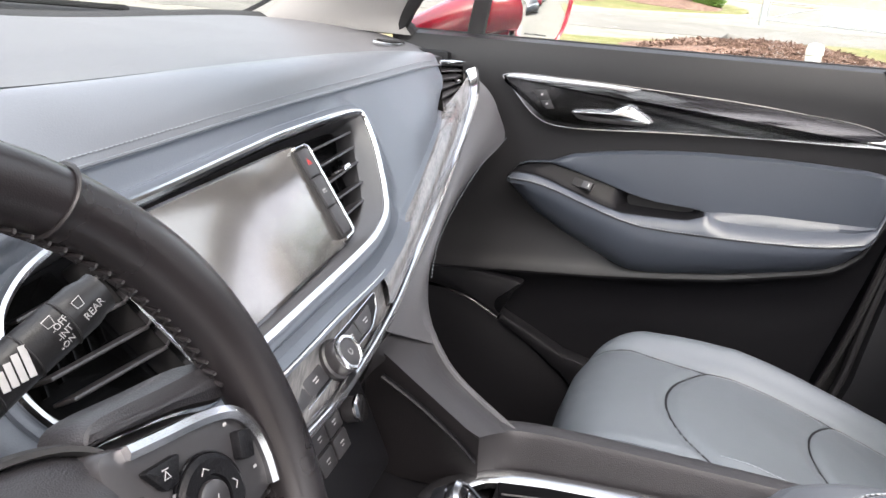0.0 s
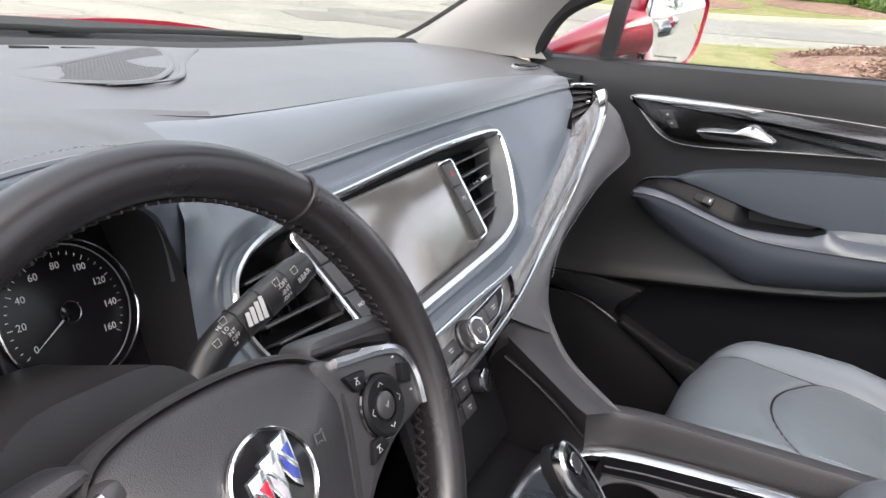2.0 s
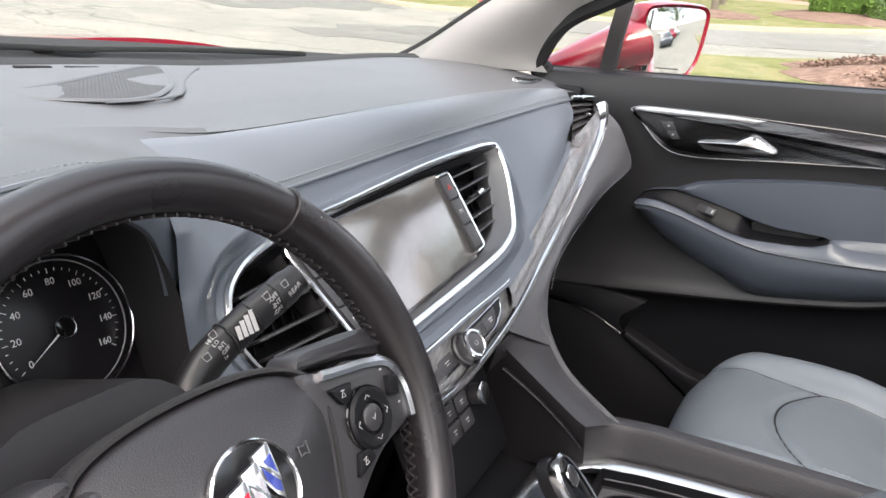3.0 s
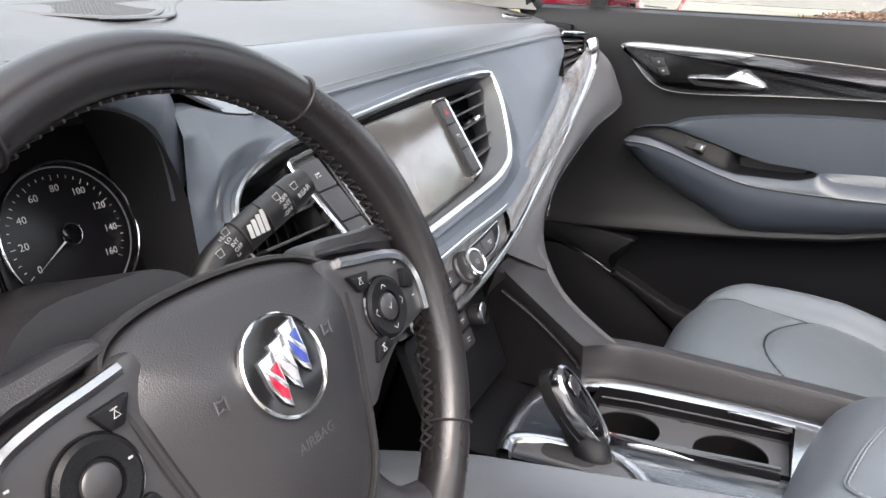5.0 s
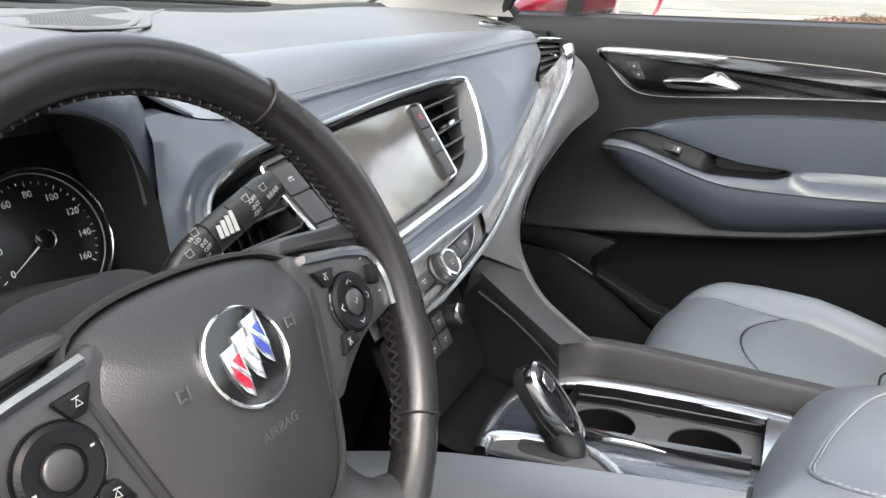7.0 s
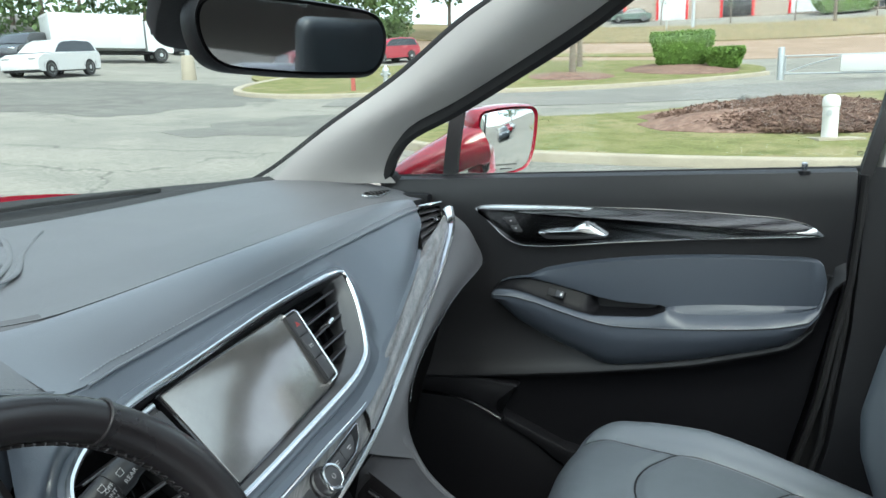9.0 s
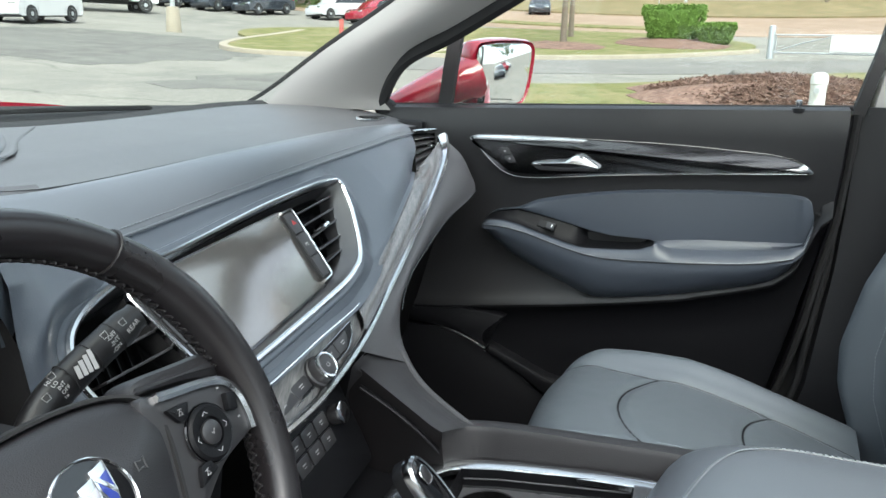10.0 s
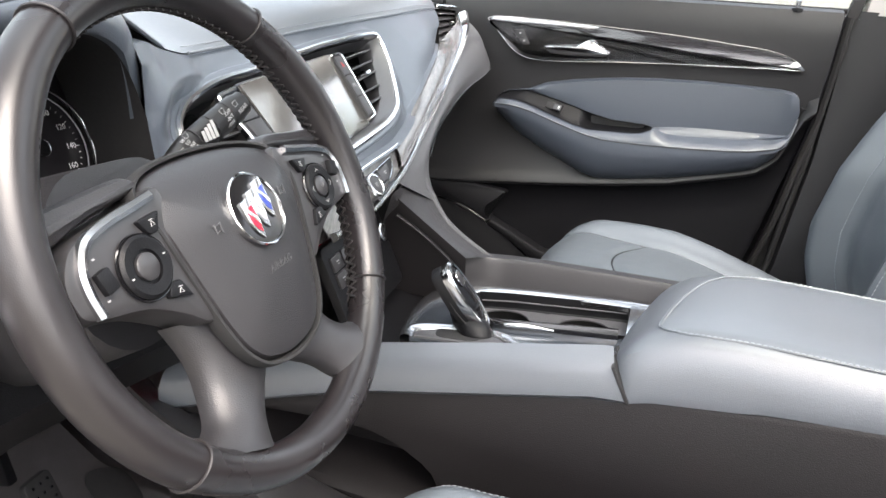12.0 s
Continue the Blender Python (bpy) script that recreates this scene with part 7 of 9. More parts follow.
# black switch panel with a pull cup behind it
rows = []
for u in np.linspace(-0.106, 0.2385, 60):
    p_, r, w = ZP(u), ZR(u), WE(u) * 0.74
    deep = max(0.0, min(1.0, (u - 0.085) / 0.03)) * max(0.0, min(1.0, (0.2385 - u) / 0.02))
    dip = 0.003 * min(1.0, max(0.0, (u + 0.106) / 0.02))
    rows.append([D(u, p_, 0.0085), D(u, p_ - 0.0015, 0.006 - 0.010 * deep), D(u, p_ + (r - p_) * 0.35, 0.0085 + (w - 0.0085) * 0.35 - dip - 0.034 * deep), D(u, p_ + (r - p_) * 0.7, 0.0085 + (w - 0.0085) * 0.7 - dip - 0.042 * deep), D(u, r + 0.0008, w - 0.004 - 0.022 * deep), D(u, r, w)])
cup = part("switch_panel", loft(rows), BLACK, door, "black switch panel and pull cup")
WSM = axes(D(0.028, 1.0125, 0.0245), D(0.0505, 1.0150, 0.026) - D(0.012, 1.0237, 0.020), DM.to_3x3() @ Vector((0.28, 0.9, -0.5)))
part("switch_well", box((0.036, 0.015, 0.004), WSM @ pose(0, 0, -0.0012), 0.001), RUBBER, cup)
sw = part("window_switch", box((0.018, 0.0135, 0.008), WSM @ pose(0.009, 0, 0.002, 0, -8), 0.0015), SATIN, cup, "window switch")
part("switch_tip", box((0.0028, 0.006, 0.0005), WSM @ pose(0.012, 0, 0.0064, 0, -8), 0.0002), NUMERAL, sw)
# lower pocket: a wing in front, a lip and a pale strip for the glint
wing = flat([(-0.30, 0.800), (-0.171, 0.8116), (-0.107, 0.8101), (-0.057, 0.8033), (-0.0747, 0.7807), (-0.093, 0.763), (-0.0963, 0.7497), (-0.0857, 0.7355)], 40) + [(-0.0943, 0.7275), (-0.1306, 0.7452), (-0.1632, 0.758), (-0.2091, 0.7667), (-0.30, 0.775)]
part("pocket_wing", plate(wing, DM, 0.032, 0.006, base=-0.018), BLACK, door, "black wing of the door pocket")
lip_o = flat([(-0.0857, 0.7355), (-0.0411, 0.7156), (0.0219, 0.687), (0.0529, 0.676), (0.20, 0.650), (0.42, 0.640)], 40) + flat([(0.42, 0.45), (0.20, 0.45), (0.06, 0.62), (0.0237, 0.6495), (-0.0019, 0.6692), (-0.0402, 0.6923), (-0.0941, 0.7213)], 30)
part("map_pocket", plate(lip_o, DM, 0.036, 0.006, base=-0.018), BLACK, door, "black moulded door pocket lip")
part("pocket_front", plate([(-0.34, 0.762), (-0.2091, 0.7627), (-0.1306, 0.7412), (-0.0960, 0.7200), (-0.0402, 0.690), (0.06, 0.618), (0.20, 0.45), (-0.34, 0.45)], DM, 0.026, 0.004, base=-0.018), BLACK, door, "black lower front of the door pocket")
# highlight along the pocket edge, built as a silver strip
part("pocket_glint", sweep(spl([D(-0.2091, 0.7660, 0.013), D(-0.1632, 0.7575, 0.0155), D(-0.1306, 0.7450, 0.0165), D(-0.0943, 0.7268, 0.0165)], 20), disc_prof(0.0022, 0.0026, 6), DN, taper=lambda f: 0.25 + 0.9 * f), SILVER, door, "silver sliver standing in for the pocket edge's glint")
# glass, divider bar and quarter pane
g = part("side_glass", loft([[D(u, belt(u) - 0.01, -0.038) for u in (-0.205, 0.1, 0.4, 0.63)], [D(u, belt(u) + 0.2, -0.075) for u in (-0.185, 0.1, 0.4, 0.63)], [D(u, belt(u) + 0.36, -0.13) for u in (-0.15, 0.1, 0.4, 0.63)],
                              [D(u, belt(u) + 0.36, -0.134) for u in (-0.15, 0.1, 0.4, 0.63)], [D(u, belt(u) + 0.2, -0.079) for u in (-0.185, 0.1, 0.4, 0.63)], [D(u, belt(u) - 0.01, -0.042) for u in (-0.205, 0.1, 0.4, 0.63)]], closed_v=True), GLASS, door, "clear side window, fully raised")
g.visible_shadow = False
g2 = part("quarter_glass", loft([[D(-0.42, 1.235, -0.03), D(-0.22, 1.235, -0.038)], [D(-0.31, 1.36, -0.055), D(-0.20, 1.40, -0.07)], [D(-0.31, 1.36, -0.059), D(-0.20, 1.40, -0.074)], [D(-0.42, 1.235, -0.034), D(-0.22, 1.235, -0.042)]], closed_v=True), GLASS, door, "small clear quarter window")
g2.visible_shadow = False
part("divider_bar", sweep([D(-0.2135, 1.230, -0.035), D(-0.2065, 1.32, -0.050), D(-0.197, 1.42, -0.075), D(-0.187, 1.50, -0.10)], [(-0.0155, -0.008), (-0.0145, 0.006), (0.0145, 0.006), (0.0155, -0.008)], DN), RUBBER, door, "black window divider bar")
part("window_frame", sweep(spl([D(0.574, 1.240, -0.045), D(0.590, 1.302, -0.052), D(0.613, 1.38, -0.075), D(0.66, 1.56, -0.15)], 20), [(-0.011, -0.010), (-0.010, 0.008), (0.010, 0.008), (0.011, -0.010)], DN), RUBBER, door, "black rear window frame")
part("belt_seal", sweep([D(u, belt(u) + 0.006, -0.036) for u in np.linspace(-0.40, 0.565, 30)], disc_prof(0.004, 0.005, 8)), RUBBER, door)
part("glass_mark", sweep([D(u, z, -0.0405) for u, z in ((0.560, 1.2835), (0.568, 1.2835), (0.568, 1.2895), (0.560, 1.2895))], disc_prof(0.0008, 0.0004, 5), DN, closed=True), RUBBER, door, "small black glass mark")
part("glass_mark", box((0.010, 0.0022, 0.0006), DM @ pose(0.535, 1.2635, -0.0405)), RUBBER, door)

# centre pillar
bp = thing("centre_pillar", (0.93, -0.72, 0.5), "dark lower and pale upper centre pillar trim", "pillar")
rows = []
for z, u0, w in ((0.40, 0.47, -0.02), (0.60, 0.515, -0.02), (0.726, 0.546, -0.02), (0.82, 0.555, -0.022), (0.96, 0.571, -0.028), (1.09, 0.576, -0.03), (1.20, 0.580, -0.035), (1.262, 0.582, -0.04)):
    rows.append([D(u0 - 0.010, z, w - 0.05), D(u0, z, w - 0.004), D(u0 + 0.03, z, w + 0.006), D(u0 + 0.16, z, w + 0.01), D(u0 + 0.25, z, w), D(u0 + 0.27, z, w - 0.06)])
part("lower_trim", loft(rows), DOOR_TOP, bp, "grained charcoal lower pillar trim")
rows = []
for z, u0, w in ((1.256, 0.600, -0.036), (1.35, 0.618, -0.05), (1.5, 0.655, -0.10), (1.63, 0.69, -0.17)):
    rows.append([D(u0 - 0.012, z, w - 0.05), D(u0, z, w - 0.004), D(u0 + 0.03, z, w + 0.006), D(u0 + 0.12, z, w + 0.01), D(u0 + 0.2, z, w), D(u0 + 0.22, z, w - 0.06)])
part("upper_trim", loft(rows), PILLAR, bp, "light grey upper pillar trim")
part("pillar_seal", sweep([D(lerp([0.4, 0.6, 0.726, 0.82, 0.96, 1.09, 1.26, 1.63], [0.458, 0.503, 0.534, 0.543, 0.560, 0.565, 0.588, 0.68], z), z, lerp([0.4, 1.2, 1.63], [-0.035, -0.045, -0.17], z)) for z in np.linspace(0.42, 1.62, 40)], disc_prof(0.007, 0.010, 8), DN), RUBBER, bp, "black rubber seal")

# ---- outside mirror ----
LAY = CABIN
om = thing("door_mirror", (1.05, 0.14, 1.31), "crimson door mirror with silvered glass", "mirror")
MN = Vector((-0.50, -0.86, 0.03)).normalized()
MM = axes((1.045, 0.135, 1.312), Vector((0.86, -0.50, 0.0)), Vector((0, 0, 1)))
mo = poly2([(-0.098, 0.055), (-0.06, 0.078), (0.05, 0.086), (0.092, 0.078), (0.098, 0.04), (0.085, -0.03), (0.055, -0.063), (-0.02, -0.075), (-0.075, -0.076), (-0.092, -0.05)], 48)
mz = MM.to_3x3() @ Vector((0, 0, 1))
sgn = 1 if mz.dot(MN) > 0 else -1
MM = MM @ Matrix.Rotation(radians(2.6) * sgn, 4, "X")
rows = [[MM @ Vector((x * 0.93, y * 0.93, sgn * -0.004)) for x, y in mo], [MM @ Vector((x, y, sgn * 0.006)) for x, y in mo], [MM @ Vector((x * 1.05, y * 1.05, sgn * -0.004)) for x, y in mo], [MM @ Vector((x * 1.06, y * 1.07, sgn * -0.03)) for x, y in mo],
        [MM @ Vector((x * 0.98 + 0.01, y * 1.0, sgn * -0.07)) for x, y in mo], [MM @ Vector((x * 0.75 + 0.01, y * 0.75, sgn * -0.105)) for x, y in mo], [MM @ Vector((x * 0.3 + 0.01, y * 0.3, sgn * -0.122)) for x, y in mo]]
part("housing", loft(rows, closed_u=True, caps=True), PAINT, om, "glossy crimson housing")
part("mirror_glass", plate([(x * 0.925, y * 0.925) for x, y in mo], MM, 0.003, 0.0005, base=0.0 if sgn > 0 else -0.003), MIRROR, om, "silvered mirror glass")
for j, (wd, yy) in enumerate(((0.075, -0.050), (0.045, -0.060))):
    for i in range(int(wd / 0.006)):
        part("etched_bar", box((0.0042, 0.003, 0.0003), MM @ pose(-0.03 - wd / 2 + 0.006 * i + 0.03, yy, sgn * 0.0034)), GREY, om)
part("mirror_foot", sweep(spl([(0.90, 0.36, 1.225), (0.93, 0.30, 1.26), (0.97, 0.235, 1.295), (1.0, 0.20, 1.31)], 14), disc_prof(0.055, 0.04, 14), (0, 0, 1), taper=lambda f: 1.0 + 0.35 * f), PAINT, om, "crimson mirror foot")

# ---- inside mirror ----
rv = thing("rear_view_mirror", (0.05, 0.12, 1.5), "black framed inside mirror on the windscreen", "mirror")
eye_dir = Vector((-0.70, -0.40, -0.09)).normalized()
n_ = (eye_dir + Vector((0.25, -0.97, -0.02)).normalized()).normalized()
RM = axes((0.062, 0.10, 1.453), Vector((0, 0, 1)).cross(n_) * -1, Vector((0, 0, 1)))
rz = RM.to_3x3() @ Vector((0, 0, 1))
sg = 1 if rz.dot(n_) > 0 else -1
ro = poly2([(-0.126, 0.018), (-0.108, 0.037), (-0.06, 0.041), (0.0, 0.042), (0.06, 0.041), (0.108, 0.037), (0.126, 0.018), (0.122, -0.014), (0.100, -0.034), (0.05, -0.038), (0.0, -0.039), (-0.05, -0.038), (-0.100, -0.034), (-0.122, -0.014)], 60)
rows = [[RM @ Vector((x * 0.94, y * 0.86, sg * -0.003)) for x, y in ro], [RM @ Vector((x * 0.97, y * 0.93, sg * 0.003)) for x, y in ro], [RM @ Vector((x, y, sg * -0.004)) for x, y in ro], [RM @ Vector((x * 0.99, y * 0.98, sg * -0.022)) for x, y in ro], [RM @ Vector((x * 0.8, y * 0.75, sg * -0.036)) for x, y in ro]]
part("housing", loft(rows, closed_u=True, caps=True), BLACK, rv, "matt black housing")
part("mirror_glass", plate([(x * 0.935, y * 0.85) for x, y in ro], RM, 0.003, 0.0005, base=0 if sg > 0 else -0.003), DARK_MIRROR, rv, "mirror glass darkened to suggest a dark cabin reflection")
part("stem", sweep(spl([RM @ Vector((0, 0.0, -sg * 0.03)), RM @ Vector((0, 0.03, -sg * 0.06)), (0.06, 0.17, 1.56)], 10), disc_prof(0.014, 0.014, 10), (0, 1, 0.1)), BLACK, rv)
part("sensor_cover", dome(poly2([(-0.10, 0.05), (0.10, 0.05), (0.06, -0.05), (0.0, -0.07), (-0.06, -0.05)], 30), axes((0.05, 0.20, 1.50), (1, 0, 0), (0, -0.8, 0.45)), 0.02, 0.006, bevel=0.004), RUBBER, rv, "black sensor cover behind the mirror")
# ---- seats ----


def seat(cx, y0, zt, name, label, hw=0.24, fall=0.17, back=True):
    """A leather front seat: cushion with side bolsters, sewn panels and creases, and a backrest."""
    s = thing(name, (cx, y0 - 0.3, 0.45), label, "seat")
    long = 0.52

    def skin(u, f, lift=0.0):
        a = abs(u)
        roll = max(0.0, 1 - f / 0.17)
        z = zt - 0.075 * (1 - math.sqrt(max(0.0, 1 - roll * roll))) - fall * max(0.0, f - 0.45) ** 1.25
        side = max(0.0, (a - 0.80) / 0.20)
        z += 0.026 * math.exp(-((a - 0.80) / 0.15) ** 2) * min(1.0, 0.55 + f * 1.8) - 0.085 * (1 - math.sqrt(max(0.0, 1 - side * side)))
        z += 0.010 * (1 - u * u)
        seam_u = 0.55 + 0.10 * max(0.0, 1 - f / 0.35)
        z -= 0.0060 * math.exp(-((a - seam_u) / 0.034) ** 2)
        for fc in (0.38, 0.74):
            z -= 0.0060 * math.exp(-((f - fc + 0.105 * (1 - (a / 0.56) ** 2)) / 0.018) ** 2) * max(0.0, min(1.0, (seam_u + 0.02 - a) / 0.08))
        wr = noise.noise((u * 3.0 + cx * 7, f * 9.0, 1.3)) + 0.5 * noise.noise((u * 9.0, f * 22.0, 4.1))
        z += 0.0011 * wr
        return Vector((cx + u * hw * (1 - 0.06 * roll * roll), y0 - long * f - 0.055 * a**3 * max(0.0, 1 - f * 1.4), z + lift))

    nu, nf = 72, 84
    us_ = [-1 + 2 * j / nu for j in range(nu + 1)]
    rows = [[skin(u, i / nf) for u in us_] for i in range(nf + 1)]
    fr = rows[0]
    rows = [[p + Vector((0, -0.03, -0.20)) for p in fr], [p + Vector((0, 0.004, -0.12)) for p in fr], [p + Vector((0, 0.008, -0.05)) for p in fr], [p + Vector((0, 0.004, -0.015)) for p in fr]] + rows
    for r in rows:
        r.insert(0, Vector((r[0].x + 0.004, r[0].y, r[0].z - 0.12)))
        r.append(Vector((r[-1].x - 0.004, r[-1].y, r[-1].z - 0.12)))
    part("cushion", loft(rows), SEAT, s, "creased blue-grey leather cushion")
    for sg_ in (-1, 1):
        part("panel_stitching", dashes([skin(sg_ * 0.485, f, 0.0002) for f in np.linspace(0.40, 0.97, 120)], 0.0050, 0.0022, 0.0005), STITCH, s, "grey seam thread")
        part("bolster_stitching", dashes([skin(sg_ * 0.845, f, 0.0006) for f in np.linspace(0.06, 0.97, 120)], 0.0045, 0.0020, 0.0007), STITCH, s, "pale grey seam thread")
        part("seam", sweep([skin(sg_ * (0.55 + 0.10 * max(0.0, 1 - f / 0.35)), f, 0.0004) for f in np.linspace(0.02, 0.98, 90)], disc_prof(0.0018, 0.0008, 6)), BLACK, s, "dark sewn seam")
    for fc in (0.38, 0.74):
        part("seam", sweep([skin(u, fc - 0.105 * (1 - (abs(u) / 0.56) ** 2), 0.0004) for u in np.linspace(-0.55, 0.55, 50)], disc_prof(0.0018, 0.0008, 6)), BLACK, s, "dark sewn seam")
    part("base", box((hw * 1.7, 0.46, 0.16), pose(cx, y0 - 0.32, zt - 0.22), 0.02), BLACK, s, "black seat base")
    if back:
        rows = []
        hb = hw * 1.02

        def spine(u, f, lift=0.0):
            a = abs(u)
            y = y0 - lerp([0, 0.1, 0.2, 0.3, 0.45, 0.6, 1.0], [0.602, 0.578, 0.552, 0.545, 0.562, 0.600, 0.735], f)
            w = hb * (1.0 + 0.05 * math.sin(math.pi * min(1, f * 1.2)) - 0.18 * max(0, f - 0.75) / 0.25)
            side = max(0.0, (a - 0.82) / 0.18)
            fw = 0.072 * math.exp(-((a - 0.82) / 0.17) ** 2) * (1 - 0.4 * f) - 0.11 * (1 - math.sqrt(max(0.0, 1 - side * side)))
            fw -= 0.007 * math.exp(-((a - 0.60) / 0.022) ** 2) + 0.0015 * noise.noise((u * 5, f * 12, 2.2))
            return Vector((cx + u * w, y + fw + lift, zt - 0.12 + 0.70 * f))

        for i in range(49):
            f = i / 48
            row = [spine(-1 + 2 * j / 48, f) for j in range(49)]
            row += [Vector((row[-1].x, row[-1].y - 0.06, row[-1].z)), Vector((cx, row[24].y - 0.16, row[0].z)), Vector((row[0].x, row[0].y - 0.06, row[0].z))]
            rows.append(row)
        part("backrest", loft(rows, closed_u=True, caps=True), SEAT, s, "blue-grey leather backrest")
        for u in (-0.86, 0.86, -0.64, 0.64):
            part("back_stitching", dashes([spine(u, f, 0.0008) for f in np.linspace(0.04, 0.9, 90)], 0.0045, 0.002, 0.0007), STITCH, s, "pale grey seam thread")
        part("head_restraint", box((0.24, 0.09, 0.17), pose(cx, y0 - 0.80, zt + 0.72, -14), 0.035, 4), SEAT, s)
    return s


seat(0.475, -0.080, 0.792, "passenger_seat", "blue-grey leather passenger seat with stitched side bolsters", hw=0.243)
seat(-0.398, -0.026, 0.711, "driver_seat", "blue-grey leather driver seat with stitched side bolsters", hw=0.248, fall=0.10, back=False)
bk = thing("seat_belt_buckle", (-0.11, -0.37, 0.62), "black belt buckle with a red release button", "belt buckle")
BM_ = axes((-0.135, -0.348, 0.664), (0.93, -0.36, 0.0), (0.05, -0.28, 0.95)) @ Matrix.Scale(1.35, 4)
part("buckle_body", box((0.034, 0.085, 0.022), BM_, 0.005), BLACK, bk)
part("release_button", box((0.029, 0.016, 0.018), BM_ @ pose(0, 0.040, 0.001), 0.003), BUCKLE, bk, "red release button")

# ---- pedals and footwell ----
pd = thing("accelerator_pedal", (-0.215, 0.45, 0.46), "black rubber accelerator pedal with metal studs", "pedal")
PM = axes((-0.222, 0.43, 0.515), (0.98, 0.1, 0.0), (0.10, 0.45, 0.89))
pad_ = part("pedal_pad", plate(rrect(0, 0, 0.046, 0.088, 0.007), PM, 0.01, 0.002), RUBBER, pd)
for i in range(3):
    for j in range(6):
        part("stud", lathe([(0.0028, 0.0), (0.0022, 0.003)], PM @ pose(-0.013 + 0.013 * i, -0.034 + 0.0135 * j, 0.0095), 10), SILVER, pad_)
part("pedal_arm", box((0.016, 0.26, 0.02), PM @ pose(0, 0.17, -0.02, 10), 0.004), BLACK, pd)
ac = thing("brake_pedal", (-0.33, 0.45, 0.46), "wide black rubber brake pedal", "pedal")
PM2 = axes((-0.335, 0.40, 0.475), (0.98, 0.1, 0.0), (0.10, 0.45, 0.89))
pad2 = part("pedal_pad", plate(rrect(0, 0, 0.10, 0.06, 0.010), PM2, 0.01, 0.002), RUBBER, ac)
for i in range(6):
    for j in range(4):
        part("stud", box((0.010, 0.008, 0.003), PM2 @ pose(-0.038 + 0.015 * i, -0.020 + 0.013 * j, 0.0105), 0.001), GREY, pad2)
part("pedal_arm", box((0.018, 0.26, 0.02), PM2 @ pose(0, 0.15, -0.02, 10), 0.004), BLACK, ac)
fw = thing("footwell_lining", (-0.3, 0.5, 0.42), "black carpet lining of the driver footwell", "carpet")
tb = [[(x, y + 0.004 * noise.noise((x * 9, y * 7, 0.4)), z + 0.012 * noise.noise((x * 6, y * 6, 2.0))) for x in np.linspace(-0.80, -0.06, 24)] for y, z in zip(np.interp(np.linspace(0, 1, 24), [0, 0.25, 0.5, 1], [0.88, 0.72, 0.48, -0.3]), np.interp(np.linspace(0, 1, 24), [0, 0.25, 0.5, 1], [0.85, 0.58, 0.45, 0.435]))]
part("toe_board", loft(tb), CARPET, fw)
part("heel_pad", plate(poly2([(0.0, 0.065), (0.05, 0.02), (0.03, -0.055), (0.0, -0.06), (-0.05, -0.015), (-0.035, 0.05)], 30), axes((-0.102, 0.425, 0.462), (0.95, 0.1, 0.05), (0.0, 0.8, 0.42)) @ Matrix.Scale(0.68, 4), 0.003, 0.001), RUBBER, fw, "dark rubber heel patch")
part("under_dash", loft([[(x, 0.25, 0.79) for x in (-0.80, -0.5, -0.2, -0.08)], [(x, 0.60, 0.83) for x in (-0.80, -0.5, -0.2, -0.08)], [(x, 0.86, 0.9) for x in (-0.80, -0.5, -0.2, -0.08)]]), BLACK, fw)
part("knee_panel", loft([[(-0.52, 0.165, 0.96), (-0.40, 0.17, 0.93), (-0.28, 0.165, 0.945), (-0.10, 0.12, 0.95)], [(-0.52, 0.16, 0.88), (-0.40, 0.165, 0.87), (-0.28, 0.16, 0.86), (-0.12, 0.12, 0.86)], [(-0.52, 0.23, 0.79), (-0.40, 0.25, 0.78), (-0.28, 0.25, 0.77), (-0.12, 0.22, 0.77)]]), BLACK, fw)
# ---- things outside ----
LAY = WORLD


def wheel_set(parent, at, r, ax, width=0.22):
    m = axes(at, ax, (0, 0, 1))
    m = m @ Matrix.Rotation(radians(90), 4, "Y")
    ty = part("wheel", lathe([(r * 0.6, -width / 2), (r * 0.95, -width / 2), (r, -width / 2 + 0.03), (r, width / 2 - 0.03), (r * 0.95, width / 2), (r * 0.62, width / 2)], m, 28), TYRE, parent, "black tyre")
    part("rim", lathe([(r * 0.62, 0.0), (r * 0.62, width / 2 + 0.005), (r * 0.5, width / 2 - 0.02), (r * 0.15, width / 2 + 0.01)], m, 20, flute=0.0), STEEL, ty, "alloy rim")
    m2 = m @ Matrix.Rotation(radians(180), 4, "X")
    part("rim", lathe([(r * 0.62, 0.0), (r * 0.62, width / 2 + 0.005), (r * 0.5, width / 2 - 0.02), (r * 0.15, width / 2 + 0.01)], m2, 20), STEEL, ty, "alloy rim")


